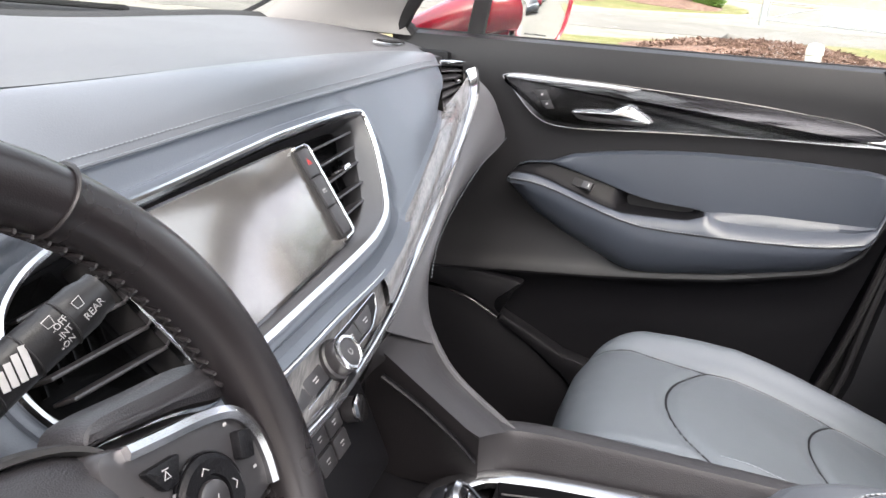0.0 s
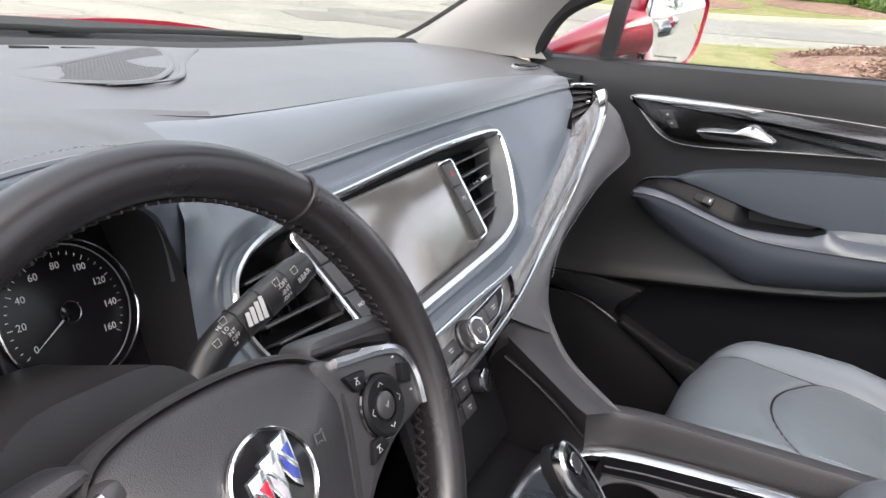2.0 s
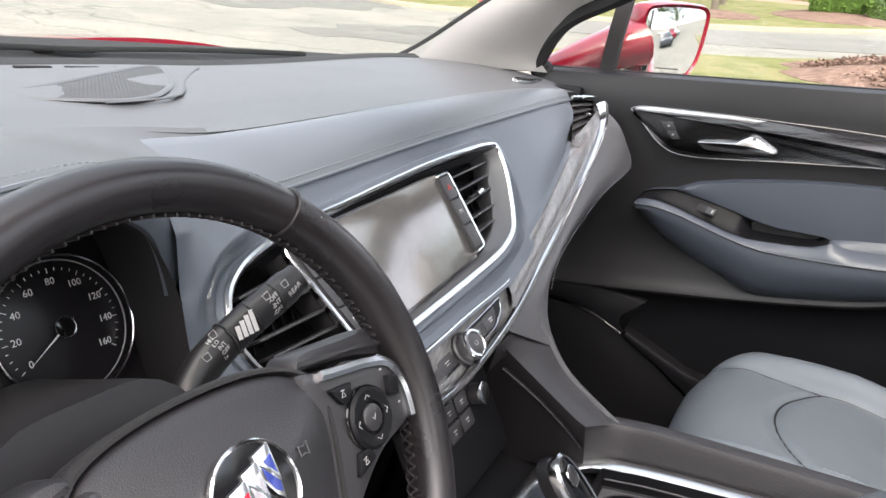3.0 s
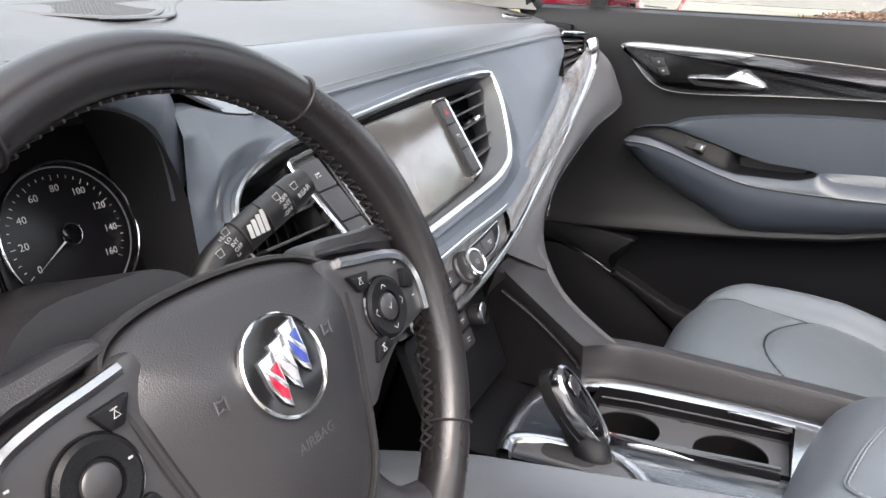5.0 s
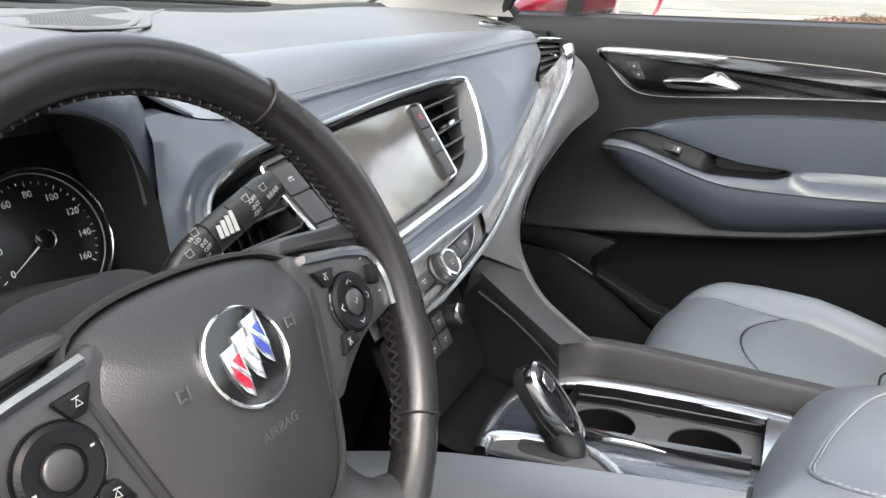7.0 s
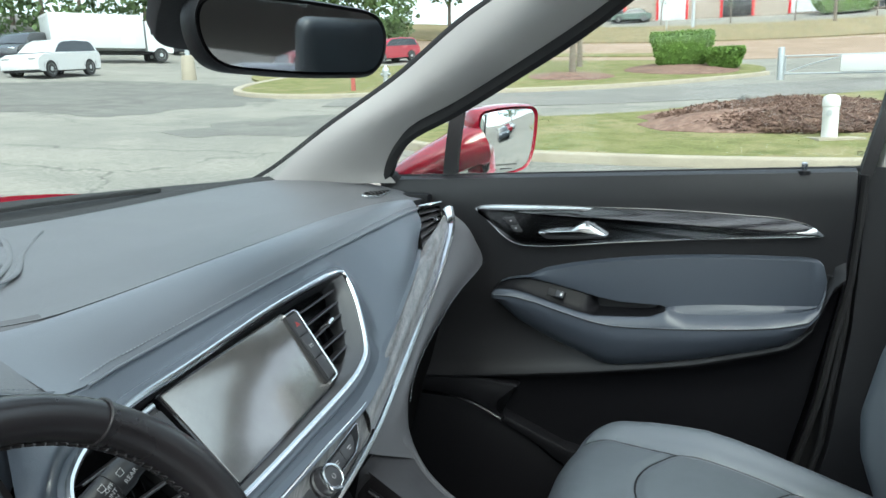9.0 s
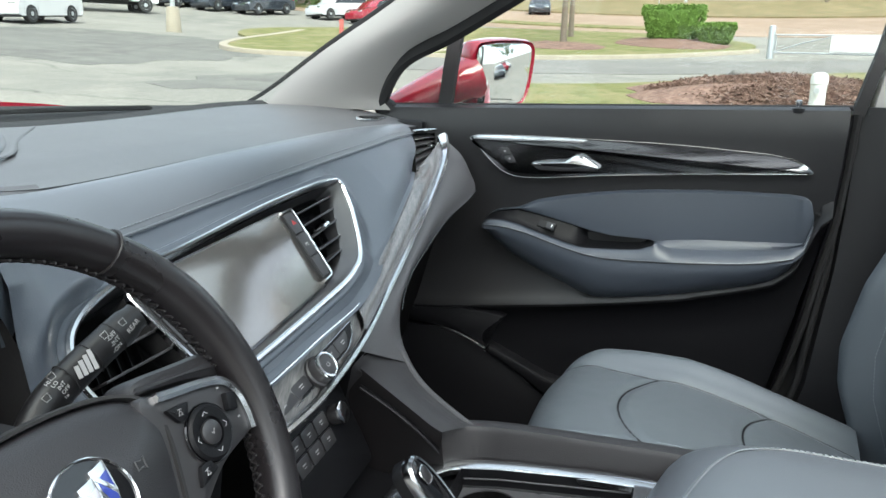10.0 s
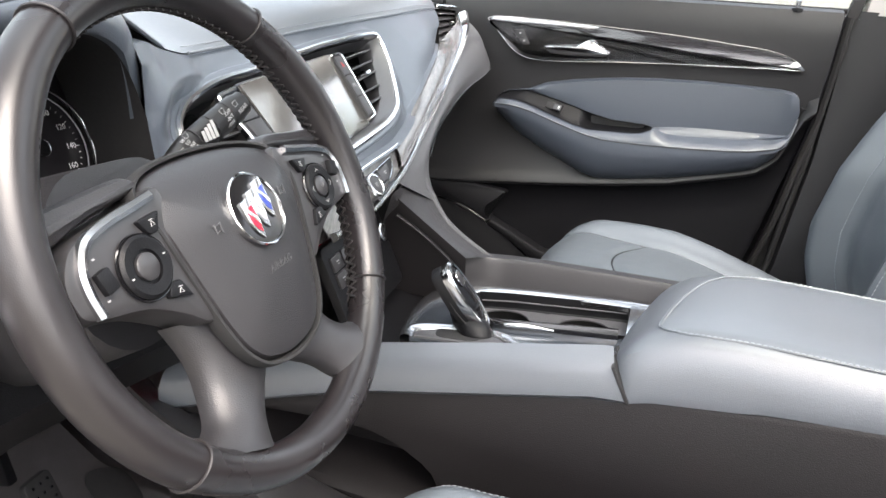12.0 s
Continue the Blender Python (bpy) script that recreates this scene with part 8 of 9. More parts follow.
def parked_car(name, at, heading, paint, label, length=4.4, width=1.82, height=1.62, kind="suv"):
    """A road car from a side profile: lower body, glasshouse, wheels, lamps."""
    ob = thing(name, at, label, "car", group="parked cars")
    fx = Vector((math.cos(radians(heading)), math.sin(radians(heading)), 0))
    e = 0.4
    grad = Vector((rise(at[0] + e, at[1]) - rise(at[0] - e, at[1]), rise(at[0], at[1] + e) - rise(at[0], at[1] - e), 0)) / (2 * e)
    fx.z = grad.x * fx.x + grad.y * fx.y
    m = axes(at, fx, Vector((-fx.y, fx.x, 0)))
    L_, W, H = length / 2, width / 2, height
    if kind == "suv":
        low = [(-1, 0.30), (-0.99, 0.62), (-0.93, 0.66), (-0.80, 0.665), (0.42, 0.64), (0.80, 0.60), (0.95, 0.52), (1.0, 0.38), (0.99, 0.22), (0.9, 0.17), (-0.95, 0.17)]
        top = [(-0.97, 0.63), (-0.88, 0.90), (-0.80, 0.97), (-0.3, 1.0), (0.10, 0.97), (0.28, 0.88), (0.50, 0.65)]
    elif kind == "pickup":
        low = [(-1, 0.34), (-1, 0.62), (0.42, 0.63), (0.90, 0.60), (1.0, 0.5), (1.0, 0.22), (-0.98, 0.22)]
        top = [(-0.32, 0.63), (-0.30, 0.95), (-0.25, 0.99), (0.12, 1.0), (0.20, 0.96), (0.42, 0.63)]
    else:
        low = [(-1, 0.32), (-0.99, 0.60), (-0.9, 0.64), (0.40, 0.62), (0.85, 0.55), (1.0, 0.42), (0.99, 0.2), (-0.97, 0.2)]
        top = [(-0.80, 0.62), (-0.50, 0.94), (-0.40, 0.99), (0.0, 1.0), (0.15, 0.95), (0.45, 0.62)]

    def prism(prof, w0, w1, pl=0.0):
        rows_ = []
        for s_, k in ((-1, 0.90), (-1, 1.0), (1, 1.0), (1, 0.90)):
            edge_ = k < 1
            row = []
            for a, b in prof:
                wv = w0 + (w1 - w0) * max(0, (b - 0.6) / 0.4)
                ins = 0.03 if edge_ else 0.0
                row.append(m @ Vector((a * (L_ - ins), s_ * W * wv * (1.0 if edge_ else 0.965), b * H - (ins if b > 0.6 else -ins * 0.3))) if edge_ else m @ Vector((a * L_, s_ * W * wv * 0.93, b * H)))
            rows_.append(row)
        order = [rows_[0], rows_[1], rows_[2], rows_[3]]
        bm = loft([list(r) for r in order], closed_u=True, caps=True)
        return bm

    part("body", prism(low, 1.0, 0.98), paint, ob, "painted body")
    part("cabin", prism(top, 1.0, 0.78), paint, ob)
    tp_ = [(a * 0.93 + (0.0 if kind != "suv" else -0.02), 0.66 + (b - 0.66) * 0.86) for a, b in top]
    for s_ in (-1, 1):
        row0 = [m @ Vector((a * L_ * 0.98, s_ * W * (1.0 - 0.22 * max(0, (b - 0.6) / 0.4)) * 0.985 + 0.004 * s_, b * H)) for a, b in tp_]
        row1 = [p - m.to_3x3() @ Vector((0, s_ * 0.03, 0)) for p in row0]
        part("side_windows", loft([row0, row1], closed_u=True, caps=True), CAR_GLASS, ob, "dark tinted side glass")
    a0, a1 = top[-1], top[-3]
    part("front_glass", box((0.03, W * 1.5, 0.42 * H * 0.55), m @ pose(L_ * (a0[0] + a1[0]) / 2 + 0.05, 0, H * (a0[1] + a1[1]) / 2, 0, -52 if kind != "pickup" else -40), 0.01), CAR_GLASS, ob)
    b0, b1 = top[0], top[1]
    part("rear_glass", box((0.03, W * 1.45, abs(b1[1] - b0[1]) * H * 0.85), m @ pose(L_ * (b0[0] + b1[0]) / 2 - 0.05, 0, H * (b0[1] + b1[1]) / 2 + 0.03, 0, 12), 0.01), CAR_GLASS, ob)
    for s_ in (-1, 1):
        for a in (-0.60, 0.62):
            wheel_set(ob, m @ Vector((a * L_, s_ * W * 0.90, 0.36)), 0.37, m.to_3x3() @ Vector((0, s_, 0)))
            part("arch", box((0.86, 0.04, 0.30), m @ pose(a * L_, s_ * W * 0.925, 0.50), 0.10, 3), RUBBER, ob)
        part("tail_lamp", box((0.10, 0.30, 0.13), m @ pose(-L_ * 0.965, s_ * W * 0.74, 0.60 * H), 0.03), REDEN, ob, "red tail lamp")
        part("headlamp", box((0.20, 0.36, 0.11), m @ pose(L_ * 0.93, s_ * W * 0.68, 0.50 * H), 0.04), CHROME, ob, "clear headlamp")
    part("sill", box((length * 0.96, width * 0.975, 0.20), m @ pose(0, 0, 0.33), 0.05), RUBBER, ob)
    part("plate_panel", box((0.02, 0.30, 0.15), m @ pose(-L_ * 1.0, 0, 0.46 * H), 0.005), PLASTIC_WHITE, ob)
    return ob


G = on_ground
parked_car("white_suv", G(25.6, 27.6), 190, SHEET_WHITE, "white compact crossover on black wheels in the car park")
parked_car("dark_suv", G(31.0, 35.5), 200, DARK_PAINT, "dark grey crossover behind the white one")
parked_car("red_car", G(25.0, 35.5), 200, PAINT, "red saloon at the edge of the car park", kind="saloon", height=1.45)
parked_car("red_suv", G(47.0, 20.5), 155, PAINT, "red crossover parked beyond the island")
parked_car("white_suv", G(48.0, 24.0), 155, SHEET_WHITE, "white crossover parked beside a red one")
for i, (x, y) in enumerate(((46.5, 29.0), (46.0, 32.0), (45.5, 35.0), (45.0, 38.2))):
    parked_car("dark_suv" if i % 2 else "dark_saloon", G(x, y), 165 + 4 * i, DARK_PAINT, "dark car in the row at the far side", kind="suv" if i % 2 else "saloon", height=1.6 if i % 2 else 1.45)
parked_car("dark_saloon", G(66.0, 13.4), 190, DARK_PAINT, "dark blue saloon driving lane of the far street", kind="saloon", height=1.45)
parked_car("green_saloon", G(88, 8.5), 100, mat("green_car_paint", (0.05, 0.09, 0.07), 0.25, coat=0.8), "dark green saloon before the far building", kind="saloon", height=1.5)
# seen in the door mirror: cars behind
parked_car("red_pickup", G(4.6, -17.5), 88, PAINT, "red pickup standing behind on the car park", kind="pickup", height=1.85, length=5.4, width=1.95)
parked_car("white_pickup", G(7.6, -24), 88, SHEET_WHITE, "white pickup standing behind on the car park", kind="pickup", height=1.85, length=5.4, width=1.95)
parked_car("dark_suv", G(2.6, -11.5), 90, DARK_PAINT, "dark crossover standing close behind")

# delivery truck
tr = thing("box_truck", G(35.65, 33.4), "white box truck with a side door and cab", "truck")
fx = Vector((0.864, -0.504, 0.0))
fx.z = (rise(35.65 + fx.x, 33.4 + fx.y) - rise(35.65, 33.4))
TMx = axes(G(35.65, 33.4), fx, Vector((0.504, 0.864, 0))) @ Matrix.Scale(0.92, 4)
part("box", box((5.6, 2.4, 2.1), TMx @ pose(-1.2, 0, 1.85), 0.06), SHEET_WHITE, tr, "white panelled load box")
for i in range(5):
    part("panel_seam", box((0.03, 2.42, 1.95), TMx @ pose(-3.6 + 1.15 * i, 0, 1.85), 0.01), PLASTIC_WHITE, tr)
part("top_rail", box((5.64, 2.44, 0.10), TMx @ pose(-1.2, 0, 2.80), 0.02), PLASTIC_WHITE, tr)
part("side_door", box((0.95, 2.44, 1.4), TMx @ pose(0.55, 0, 1.75), 0.03), PLASTIC_WHITE, tr)
part("cab", loft([[TMx @ Vector(p) for p in r] for r in (
    [(1.75, -1.05, 0.65), (1.75, -1.05, 2.55), (2.55, -1.0, 2.55), (3.35, -1.05, 1.65), (3.5, -1.05, 1.1), (3.45, -1.05, 0.55)],
    [(1.75, 1.05, 0.65), (1.75, 1.05, 2.55), (2.55, 1.0, 2.55), (3.35, 1.05, 1.65), (3.5, 1.05, 1.1), (3.45, 1.05, 0.55)])], closed_u=True, caps=True), SHEET_WHITE, tr, "white cab")
part("cab_glass", box((0.75, 2.12, 0.62), TMx @ pose(2.42, 0, 1.98), 0.08), CAR_GLASS, tr)
part("chassis", box((6.8, 0.9, 0.22), TMx @ pose(-0.5, 0, 0.62), 0.02), RUBBER, tr)
for a in (-2.7, 2.6):
    for s_ in (-1, 1):
        wheel_set(tr, TMx @ Vector((a, s_ * 0.95, 0.42)), 0.42, TMx.to_3x3() @ Vector((0, s_, 0)), 0.28)

# lamp post on a concrete base
lp = thing("lamp_post", G(28.5, 22.6), "dark lamp post on a round concrete base", "lamp post")
part("base", lathe([(0.36, -0.2), (0.34, 0.0), (0.29, 1.05), (0.25, 1.1)], Matrix.Translation(G(28.5, 22.6)), 28), CONCRETE, lp, "tapered concrete base")
part("post", lathe([(0.11, 1.0), (0.08, 9.0)], Matrix.Translation(G(28.5, 22.6)), 14), STEEL, lp)
# hydrant and red marker on the island
hy = thing("fire_hydrant", G(27.6, 12.2), "pale grey fire hydrant on the island", "hydrant")
part("barrel", lathe([(0.16, 0.05), (0.16, 0.10), (0.11, 0.14), (0.11, 0.62), (0.15, 0.64), (0.14, 0.72), (0.06, 0.84), (0.03, 0.9)], Matrix.Translation(G(27.6, 12.2, 0.1)), 20), STEEL, hy)
part("side_cap", lathe([(0.07, -0.2), (0.07, 0.2)], Matrix.Translation(G(27.6, 12.2, 0.62)) @ Matrix.Rotation(radians(90), 4, "X"), 14), STEEL, hy)
mk_ = thing("marker_post", G(25.0, 12.4), "faded red marker post on the grass island", "post")
part("post", box((0.13, 0.13, 1.15), Matrix.Translation(G(25.0, 12.4, 0.65)), 0.01), mat("faded_red_board", (0.42, 0.11, 0.09), 0.8, vary=0.15), mk_)

# white pipe bollard with a tap on a concrete pad
bo = thing("white_bollard", G(13.2, -2.2), "white capped standpipe with a brass tap on a concrete pad", "bollard")
part("pad", box((0.85, 0.75, 0.20), Matrix.Translation(G(13.25, -2.25, 0.0)) @ pose(0, 0, 0, 0, 0, 14), 0.02), CONCRETE, bo, "weathered concrete pad")
part("pipe", lathe([(0.125, 0.02), (0.125, 0.60), (0.138, 0.61), (0.138, 0.71), (0.115, 0.77), (0.05, 0.80)], Matrix.Translation(G(13.2, -2.2)), 28), PLASTIC_WHITE, bo, "white pipe with a domed cap")
part("tap", lathe([(0.03, 0.0), (0.03, 0.07), (0.05, 0.08), (0.05, 0.10)], Matrix.Translation(G(13.2, -2.2, 0.5)) @ Matrix.Rotation(radians(-90), 4, "Y") @ pose(0, 0.05, 0.11), 16), STEEL, bo, "dull metal tap")
rk = thing("flat_stone", G(19.0, -1.5, 0.2), "flat grey stone on the mulch", "stone")
bm = box((0.55, 0.85, 0.18), Matrix.Translation(G(17.6, -1.3, 0.40)) @ pose(0, 0, 0, 6, 4, 20), 0.08, 3)
for v in bm.verts:
    v.co += Vector((noise.noise(v.co * 2.3), noise.noise(v.co * 2.1 + Vector((5, 0, 0))), noise.noise(v.co * 2.7 + Vector((0, 9, 0))))) * 0.08
part("stone", bm, STONE, rk)

# swing gate
gt = thing("swing_gate", G(33.4, -3.0), "galvanised swing gate with a white board", "gate")
ga, gb = G(33.4, -3.0), G(31.6, -8.4)
part("gate_post", lathe([(0.13, -0.2), (0.13, 1.25), (0.12, 1.3), (0.02, 1.33)], Matrix.Translation(ga), 20), STEEL, gt, "pale steel post")
for h in (0.95, 0.25):
    part("rail", sweep([ga.lerp(gb, f) + Vector((0, 0, h)) for f in (0.02, 0.5, 1)], disc_prof(0.035, 0.035, 10)), STEEL, gt)
for f in (0.03, 0.42, 0.98):
    c = ga.lerp(gb, f)
    part("upright", sweep([c + Vector((0, 0, 0.25)), c + Vector((0, 0, 0.6)), c + Vector((0, 0, 0.95))], disc_prof(0.03, 0.03, 8), (1, 0, 0)), STEEL, gt)
part("brace", sweep([ga.lerp(gb, 0.03) + Vector((0, 0, 0.28)), ga.lerp(gb, 0.2) + Vector((0, 0, 0.62)), ga.lerp(gb, 0.42) + Vector((0, 0, 0.93))], disc_prof(0.025, 0.025, 8)), STEEL, gt)
c = ga.lerp(gb, 0.60)
part("board", box((2.4, 0.03, 0.62), axes(c + Vector((-0.06, 0, 0.62)), gb - ga, (0, 0, 1)) @ pose(0, 0, 0, 90), 0.005), PLASTIC_WHITE, gt, "white sign board")


def leaf_clump(bm, c, r, n, size, rnd, flat=1.0):
    for _ in range(n):
        v = Vector((rnd.gauss(0, 1), rnd.gauss(0, 1), rnd.gauss(0, 1))).normalized() * (r * rnd.random() ** 0.4)
        v.z *= flat
        p = c + v
        a = Vector((rnd.uniform(-1, 1), rnd.uniform(-1, 1), rnd.uniform(-1, 1))).normalized()
        b = a.cross(Vector((rnd.uniform(-1, 1), rnd.uniform(-1, 1), rnd.uniform(-0.3, 1)))).normalized()
        s_ = size * rnd.uniform(0.6, 1.4)
        q = [bm.verts.new(p + a * s_), bm.verts.new(p + b * s_ * 0.55), bm.verts.new(p - a * s_), bm.verts.new(p - b * s_ * 0.55)]
        bm.faces.new(q)


def tree(at, height, spread, seed, name="tree", label="young broadleaf tree in spring leaf", leaves=1500, bare=False, trunk=0.16, size=0.14):
    rnd = random.Random(seed)
    t = thing(name, at, label, "tree")
    at = Vector(at)
    top = at + Vector((rnd.uniform(-0.3, 0.3), rnd.uniform(-0.3, 0.3), height * 0.9))
    bm = sweep(spl([at - Vector((0, 0, 0.2)), at + Vector((0.05, 0, height * 0.3)), at.lerp(top, 0.65), top], 12), disc_prof(trunk, trunk, 9), (0, 1, 0), taper=lambda f: 1.15 - f * 0.95)
    tips = [top]
    for i in range(9):
        h = height * rnd.uniform(0.32, 0.8)
        a = rnd.uniform(0, 6.283)
        e = at + Vector((spread * math.cos(a), spread * math.sin(a), h + spread * rnd.uniform(0.3, 0.9)))
        s0 = at + Vector((0, 0, h))
        sweep(spl([s0, s0.lerp(e, 0.5) + Vector((0, 0, 0.12 * spread)), e], 8), disc_prof(trunk * 0.35, trunk * 0.35, 6), (0, 1, 0.1), taper=lambda f: 1 - 0.8 * f, bm=bm)
        tips += [e, s0.lerp(e, 0.6)]
        for _ in range(2):
            e2 = e + Vector((rnd.uniform(-1, 1), rnd.uniform(-1, 1), rnd.uniform(-0.2, 0.8))) * spread * 0.45
            sweep([s0.lerp(e, 0.7), e.lerp(e2, 0.5), e2], disc_prof(trunk * 0.15, trunk * 0.15, 5), (0, 1, 0.1), bm=bm)
            tips.append(e2)
    part("trunk", bm, BARK, t, "tapered grey-brown trunk and limbs")
    cr = bmesh.new()
    for p in tips:
        leaf_clump(cr, p, spread * 0.38, int(leaves / len(tips)), size, rnd, 0.8)
    part("crown", cr, LEAF, t, "loose crown of small fresh leaves", smooth=False)
    return t


tree(G(35.8, 6.0, 0.1), 7.5, 2.2, 3, leaves=900)
tree(G(44, 7.0, 0.1), 8, 2.4, 5, leaves=900)
tree(G(14.5, -10.5), 7.5, 2.6, 6, leaves=700, label="half-bare spring tree beside the car park")
tree(G(19.5, -12.5), 8.5, 3.0, 7, leaves=900, label="half-bare spring tree beside the car park")
for i, (x, y, h) in enumerate(((52, 60, 10), (60, 52, 9), (40, 62, 10), (46, 50, 8), (66, 40, 10), (58, 30, 9), (70, 24, 8), (34, 58, 9), (72, 33, 9), (54, 44, 9), (62, 62, 11))):
    tree(G(x, y), h, 3.4, 20 + i, leaves=2200, size=0.26, trunk=0.2, label="spring tree at the edge of the car park")
for i, (x, y) in enumerate(((84, -2.0), (83, -8), (85, 5.0), (82, -15))):
    tree(G(x, y), 4.5, 1.3, 50 + i, name="small_tree", leaves=260, trunk=0.08, size=0.12, label="bare young tree on the dry bank")
for i, (x, y, h) in enumerate(((-9, -26, 9), (-16, -14, 9), (-20, -2, 10), (-22, 12, 9), (0, -34, 10), (12, -36, 10), (-14, 22, 10))):
    tree(G(x, y), h, 3.2, 70 + i, leaves=1500, size=0.24, trunk=0.2, label="spring tree behind the parked car")


# low woodland edge beyond the car park
rnd = random.Random(91)
bm = bmesh.new()
for i in range(480):
    ang = radians(rnd.uniform(22, 58))
    dist = rnd.uniform(60, 78)
    c = G(dist * math.cos(ang), dist * math.sin(ang))
    leaf_clump(bm, c + Vector((0, 0, rnd.uniform(0.6, 9.5))), rnd.uniform(0.8, 1.9), 46, 0.26, rnd, 0.8)
woods = part("far_woods", bm, LEAF, None, smooth=False)
tagged(woods, "loose spring-green woodland edge beyond the car park", "woods", kind="stuff")


def hedge(at, size, seed, label):
    rnd = random.Random(seed)
    hd = thing("clipped_hedge", at, label, "hedge")
    bm = bmesh.new()
    sx, sy, sz = size
    for _ in range(5200):
        f = rnd.choice((0, 1, 2))
        p = Vector((rnd.uniform(-1, 1), rnd.uniform(-1, 1), rnd.uniform(0, 1)))
        if f == 0:
            p.x = rnd.choice((-1, 1))
        elif f == 1:
            p.y = rnd.choice((-1, 1))
        else:
            p.z = 1
        k = (1 - 0.12 * rnd.random()) * (0.66 + 0.34 * min(1.0, p.z * 1.25) ** 0.8) * (1 + 0.06 * noise.noise((p.x * 2.1, p.y * 2.3, p.z * 2.7 + seed)))
        leaf_clump(bm, Vector(at) + Vector((p.x * sx * k, p.y * sy * k, 0.1 + p.z * sz * (0.94 + 0.06 * rnd.random()))), 0.05, 1, 0.07, rnd)
    part("leaves", bm, HEDGE, hd, "dense small leaves", smooth=False)
    core = box((sx * 1.7, sy * 1.7, sz * 0.9), Matrix.Translation(Vector(at) + Vector((0, 0, sz * 0.48))), 0.12, 3)
    for v in core.verts:
        if v.co.z < at[2] + sz * 0.4:
            v.co.x, v.co.y = at[0] + (v.co.x - at[0]) * 0.68, at[1] + (v.co.y - at[1]) * 0.68
    part("core", core, HEDGE, hd)
    return hd


hedge(G(41.5, 1.2, 0.1), (1.3, 1.6, 1.75), 1, "bright green square-clipped hedge")
hedge(G(40.2, -0.9, 0.1), (0.9, 0.95, 0.95), 2, "lower clipped shrub beside the hedge")
hedge(G(87, -13, 0.1), (1.5, 3.2, 1.6), 3, "row of dark green shrubs by the building")

# far building and poles
fb = thing("commercial_building", G(94, -4), "low beige building with red door surrounds", "building")
BB = axes(G(95, -6), (0.06, 1, 0), (-1, 0.06, 0))
part("wall", box((46, 8, 5.0), BB @ pose(0, 0, 2.2), 0.05), BRICK, fb, "beige rendered wall")
part("roof", box((46.6, 8.6, 0.4), BB @ pose(0, 0, 4.85), 0.05), CONCRETE, fb)
for i in range(6):
    dr = part("bay", box((3.0, 0.12, 2.7), BB @ pose(-18 + 7 * i, 4.03, 1.2), 0.03), CAR_GLASS if i % 2 else SHEET_WHITE, fb, "tall shop bay")
    for s_ in (-1, 1):
        part("bay_post", box((0.28, 0.2, 3.0), BB @ pose(-18 + 7 * i + s_ * 1.65, 4.06, 1.3), 0.03), RED, dr, "red post")
for x, y, h in ((80, 1.6, 9), (79, -11.0, 9), (58, 42, 10)):
    up_ = thing("utility_pole", G(x, y), "weathered wooden utility pole by the street", "pole")
    part("pole", lathe([(0.17, -0.2), (0.12, h)], Matrix.Translation(G(x, y)), 12), BARK if x != 80 else STEEL, up_)
    part("arm", box((0.1, 2.0, 0.1), Matrix.Translation(G(x, y, h - 0.6)), 0.02), BARK, up_)
sb = thing("road_sign", G(70, 3.6), "small white road sign on a post", "sign")
part("post", lathe([(0.04, -0.1), (0.04, 2.2)], Matrix.Translation(G(70, 3.6)), 8), STEEL, sb)
part("panel", box((0.04, 0.6, 0.75), Matrix.Translation(G(70, 3.6, 2.0)), 0.01), PLASTIC_WHITE, sb)
sg_ = thing("shop_sign", G(64, 48), "yellow and red roadside sign on a pole", "sign")
part("post", lathe([(0.15, -0.1), (0.15, 7)], Matrix.Translation(G(64, 48)), 10), STEEL, sg_)
part("panel", box((0.3, 3.0, 1.4), Matrix.Translation(G(64, 48, 6.6)) @ pose(0, 0, 0, 0, 0, 35), 0.05), mat("yellow_sign", (0.8, 0.5, 0.05), 0.5), sg_, "yellow panel")
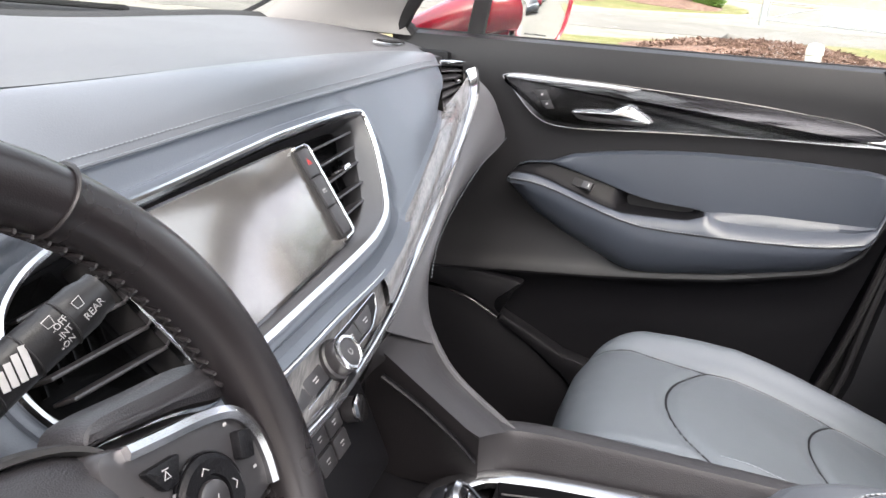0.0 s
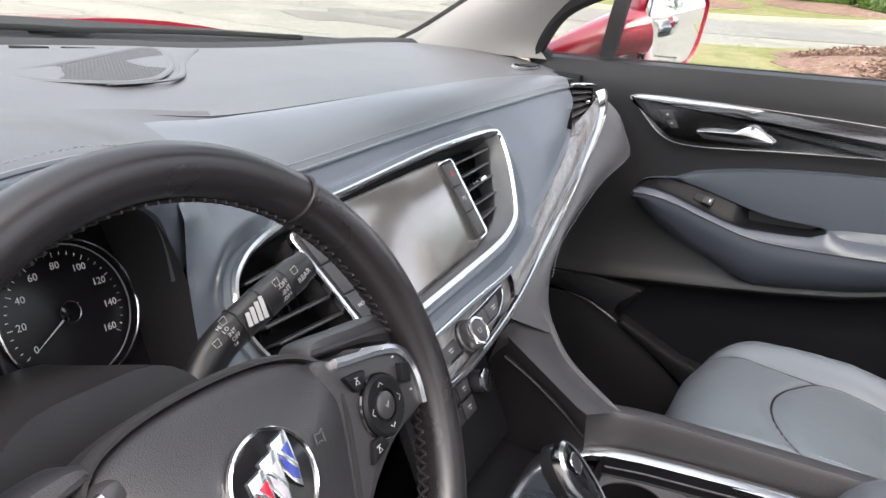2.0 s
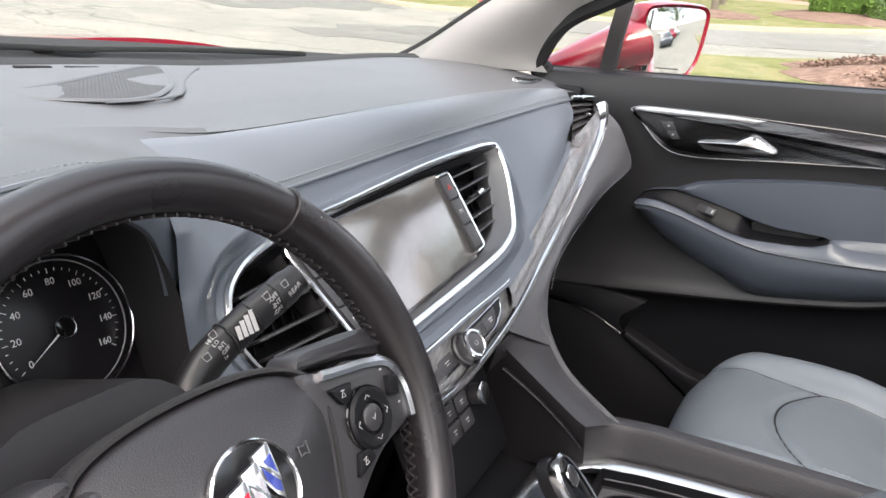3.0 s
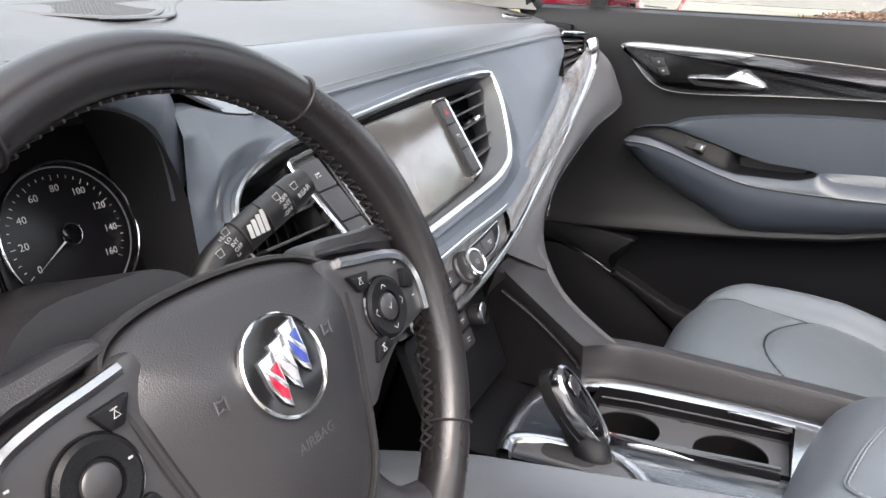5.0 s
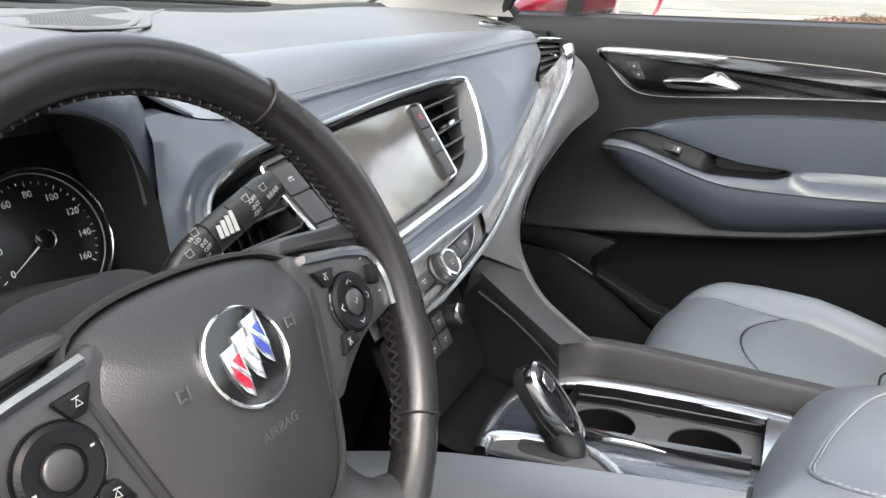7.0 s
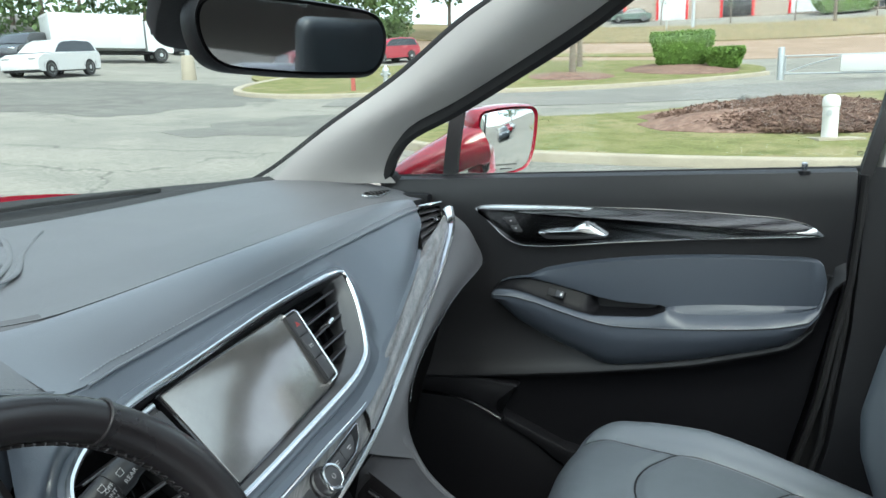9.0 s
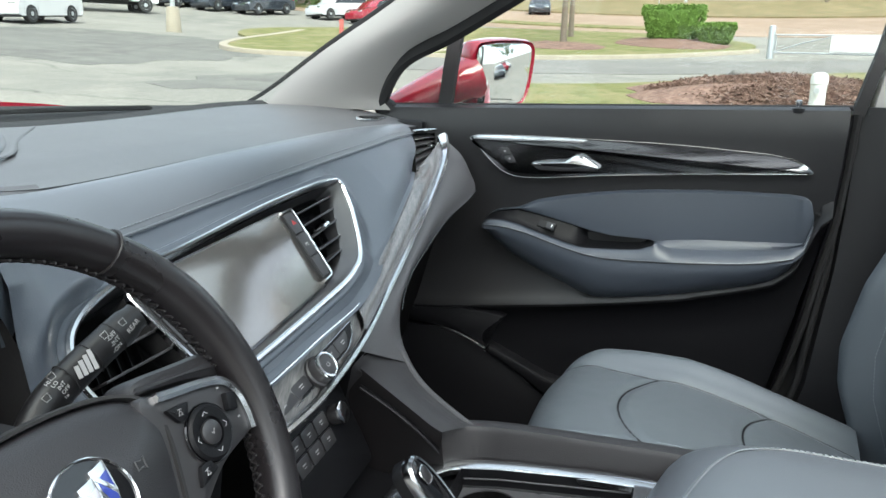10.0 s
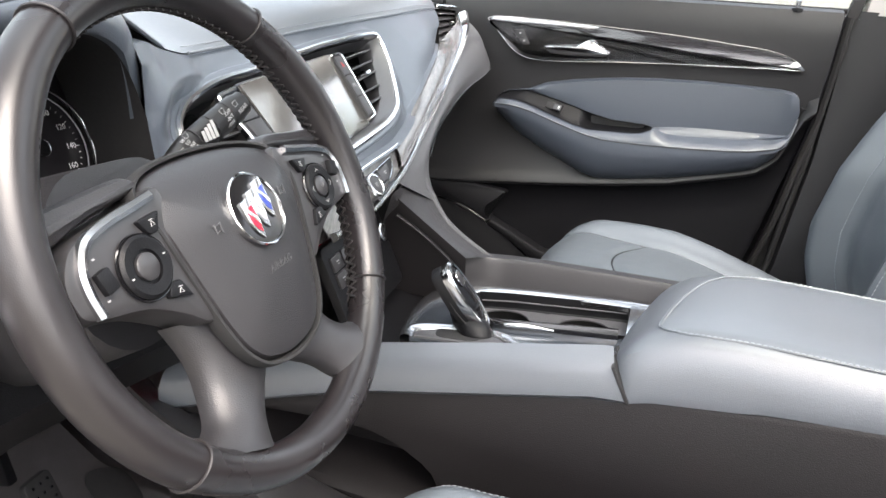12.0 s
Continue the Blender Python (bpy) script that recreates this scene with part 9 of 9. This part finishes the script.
part("panel", box((0.3, 3.0, 0.7), Matrix.Translation(G(64, 48, 5.4)) @ pose(0, 0, 0, 0, 0, 35), 0.05), RED, sg_, "red panel")
# bark chips and grass tufts that can be told apart near the car
rnd = random.Random(11)
bm = bmesh.new()
for _ in range(5200):
    a, r = rnd.uniform(0, 6.283), math.sqrt(rnd.random())
    x, y = 16.5 + 2.75 * r * math.cos(a), -2.0 + 2.8 * r * math.sin(a)
    h = 0.15 + 0.36 * (1 - r * r)
    c = on_ground(x, y, h)
    u = Vector((rnd.uniform(-1, 1), rnd.uniform(-1, 1), rnd.uniform(-0.4, 0.4))).normalized() * rnd.uniform(0.04, 0.12)
    w = u.cross(Vector((rnd.uniform(-0.4, 0.4), rnd.uniform(-0.4, 0.4), 1))).normalized() * rnd.uniform(0.012, 0.03)
    k = u.cross(w).normalized() * 0.02
    q = [bm.verts.new(c + p) for p in (-u - w, u - w * 0.6, u * 0.9 + w, -u * 0.8 + w)]
    t = [bm.verts.new(c + p + k) for p in (-u - w, u - w * 0.6, u * 0.9 + w, -u * 0.8 + w)]
    bm.faces.new(t)
    for i in range(4):
        bm.faces.new((q[i], q[(i + 1) % 4], t[(i + 1) % 4], t[i]))
chips = part("bark_chips", bm, MULCH, None, smooth=False)
tagged(chips, "loose reddish bark chips on the mound", "mulch", kind="stuff")
bm = bmesh.new()
for _ in range(7000):
    x, y = rnd.uniform(10.6, 18.5), rnd.uniform(-6.5, 5.5)
    if noise.noise((x * 0.8, y * 0.8, 4)) < -0.15:
        continue
    c = on_ground(x, y, 0.08)
    d = Vector((rnd.uniform(-0.06, 0.06), rnd.uniform(-0.06, 0.06), rnd.uniform(0.01, 0.035)))
    w = Vector((rnd.uniform(-1, 1), rnd.uniform(-1, 1), 0)).normalized() * 0.012
    bm.faces.new((bm.verts.new(c - w), bm.verts.new(c + w), bm.verts.new(c + d)))
tufts = part("grass_blades", bm, GRASS, None, smooth=False)
tagged(tufts, "short uneven blades of spring grass", "grass", kind="stuff")
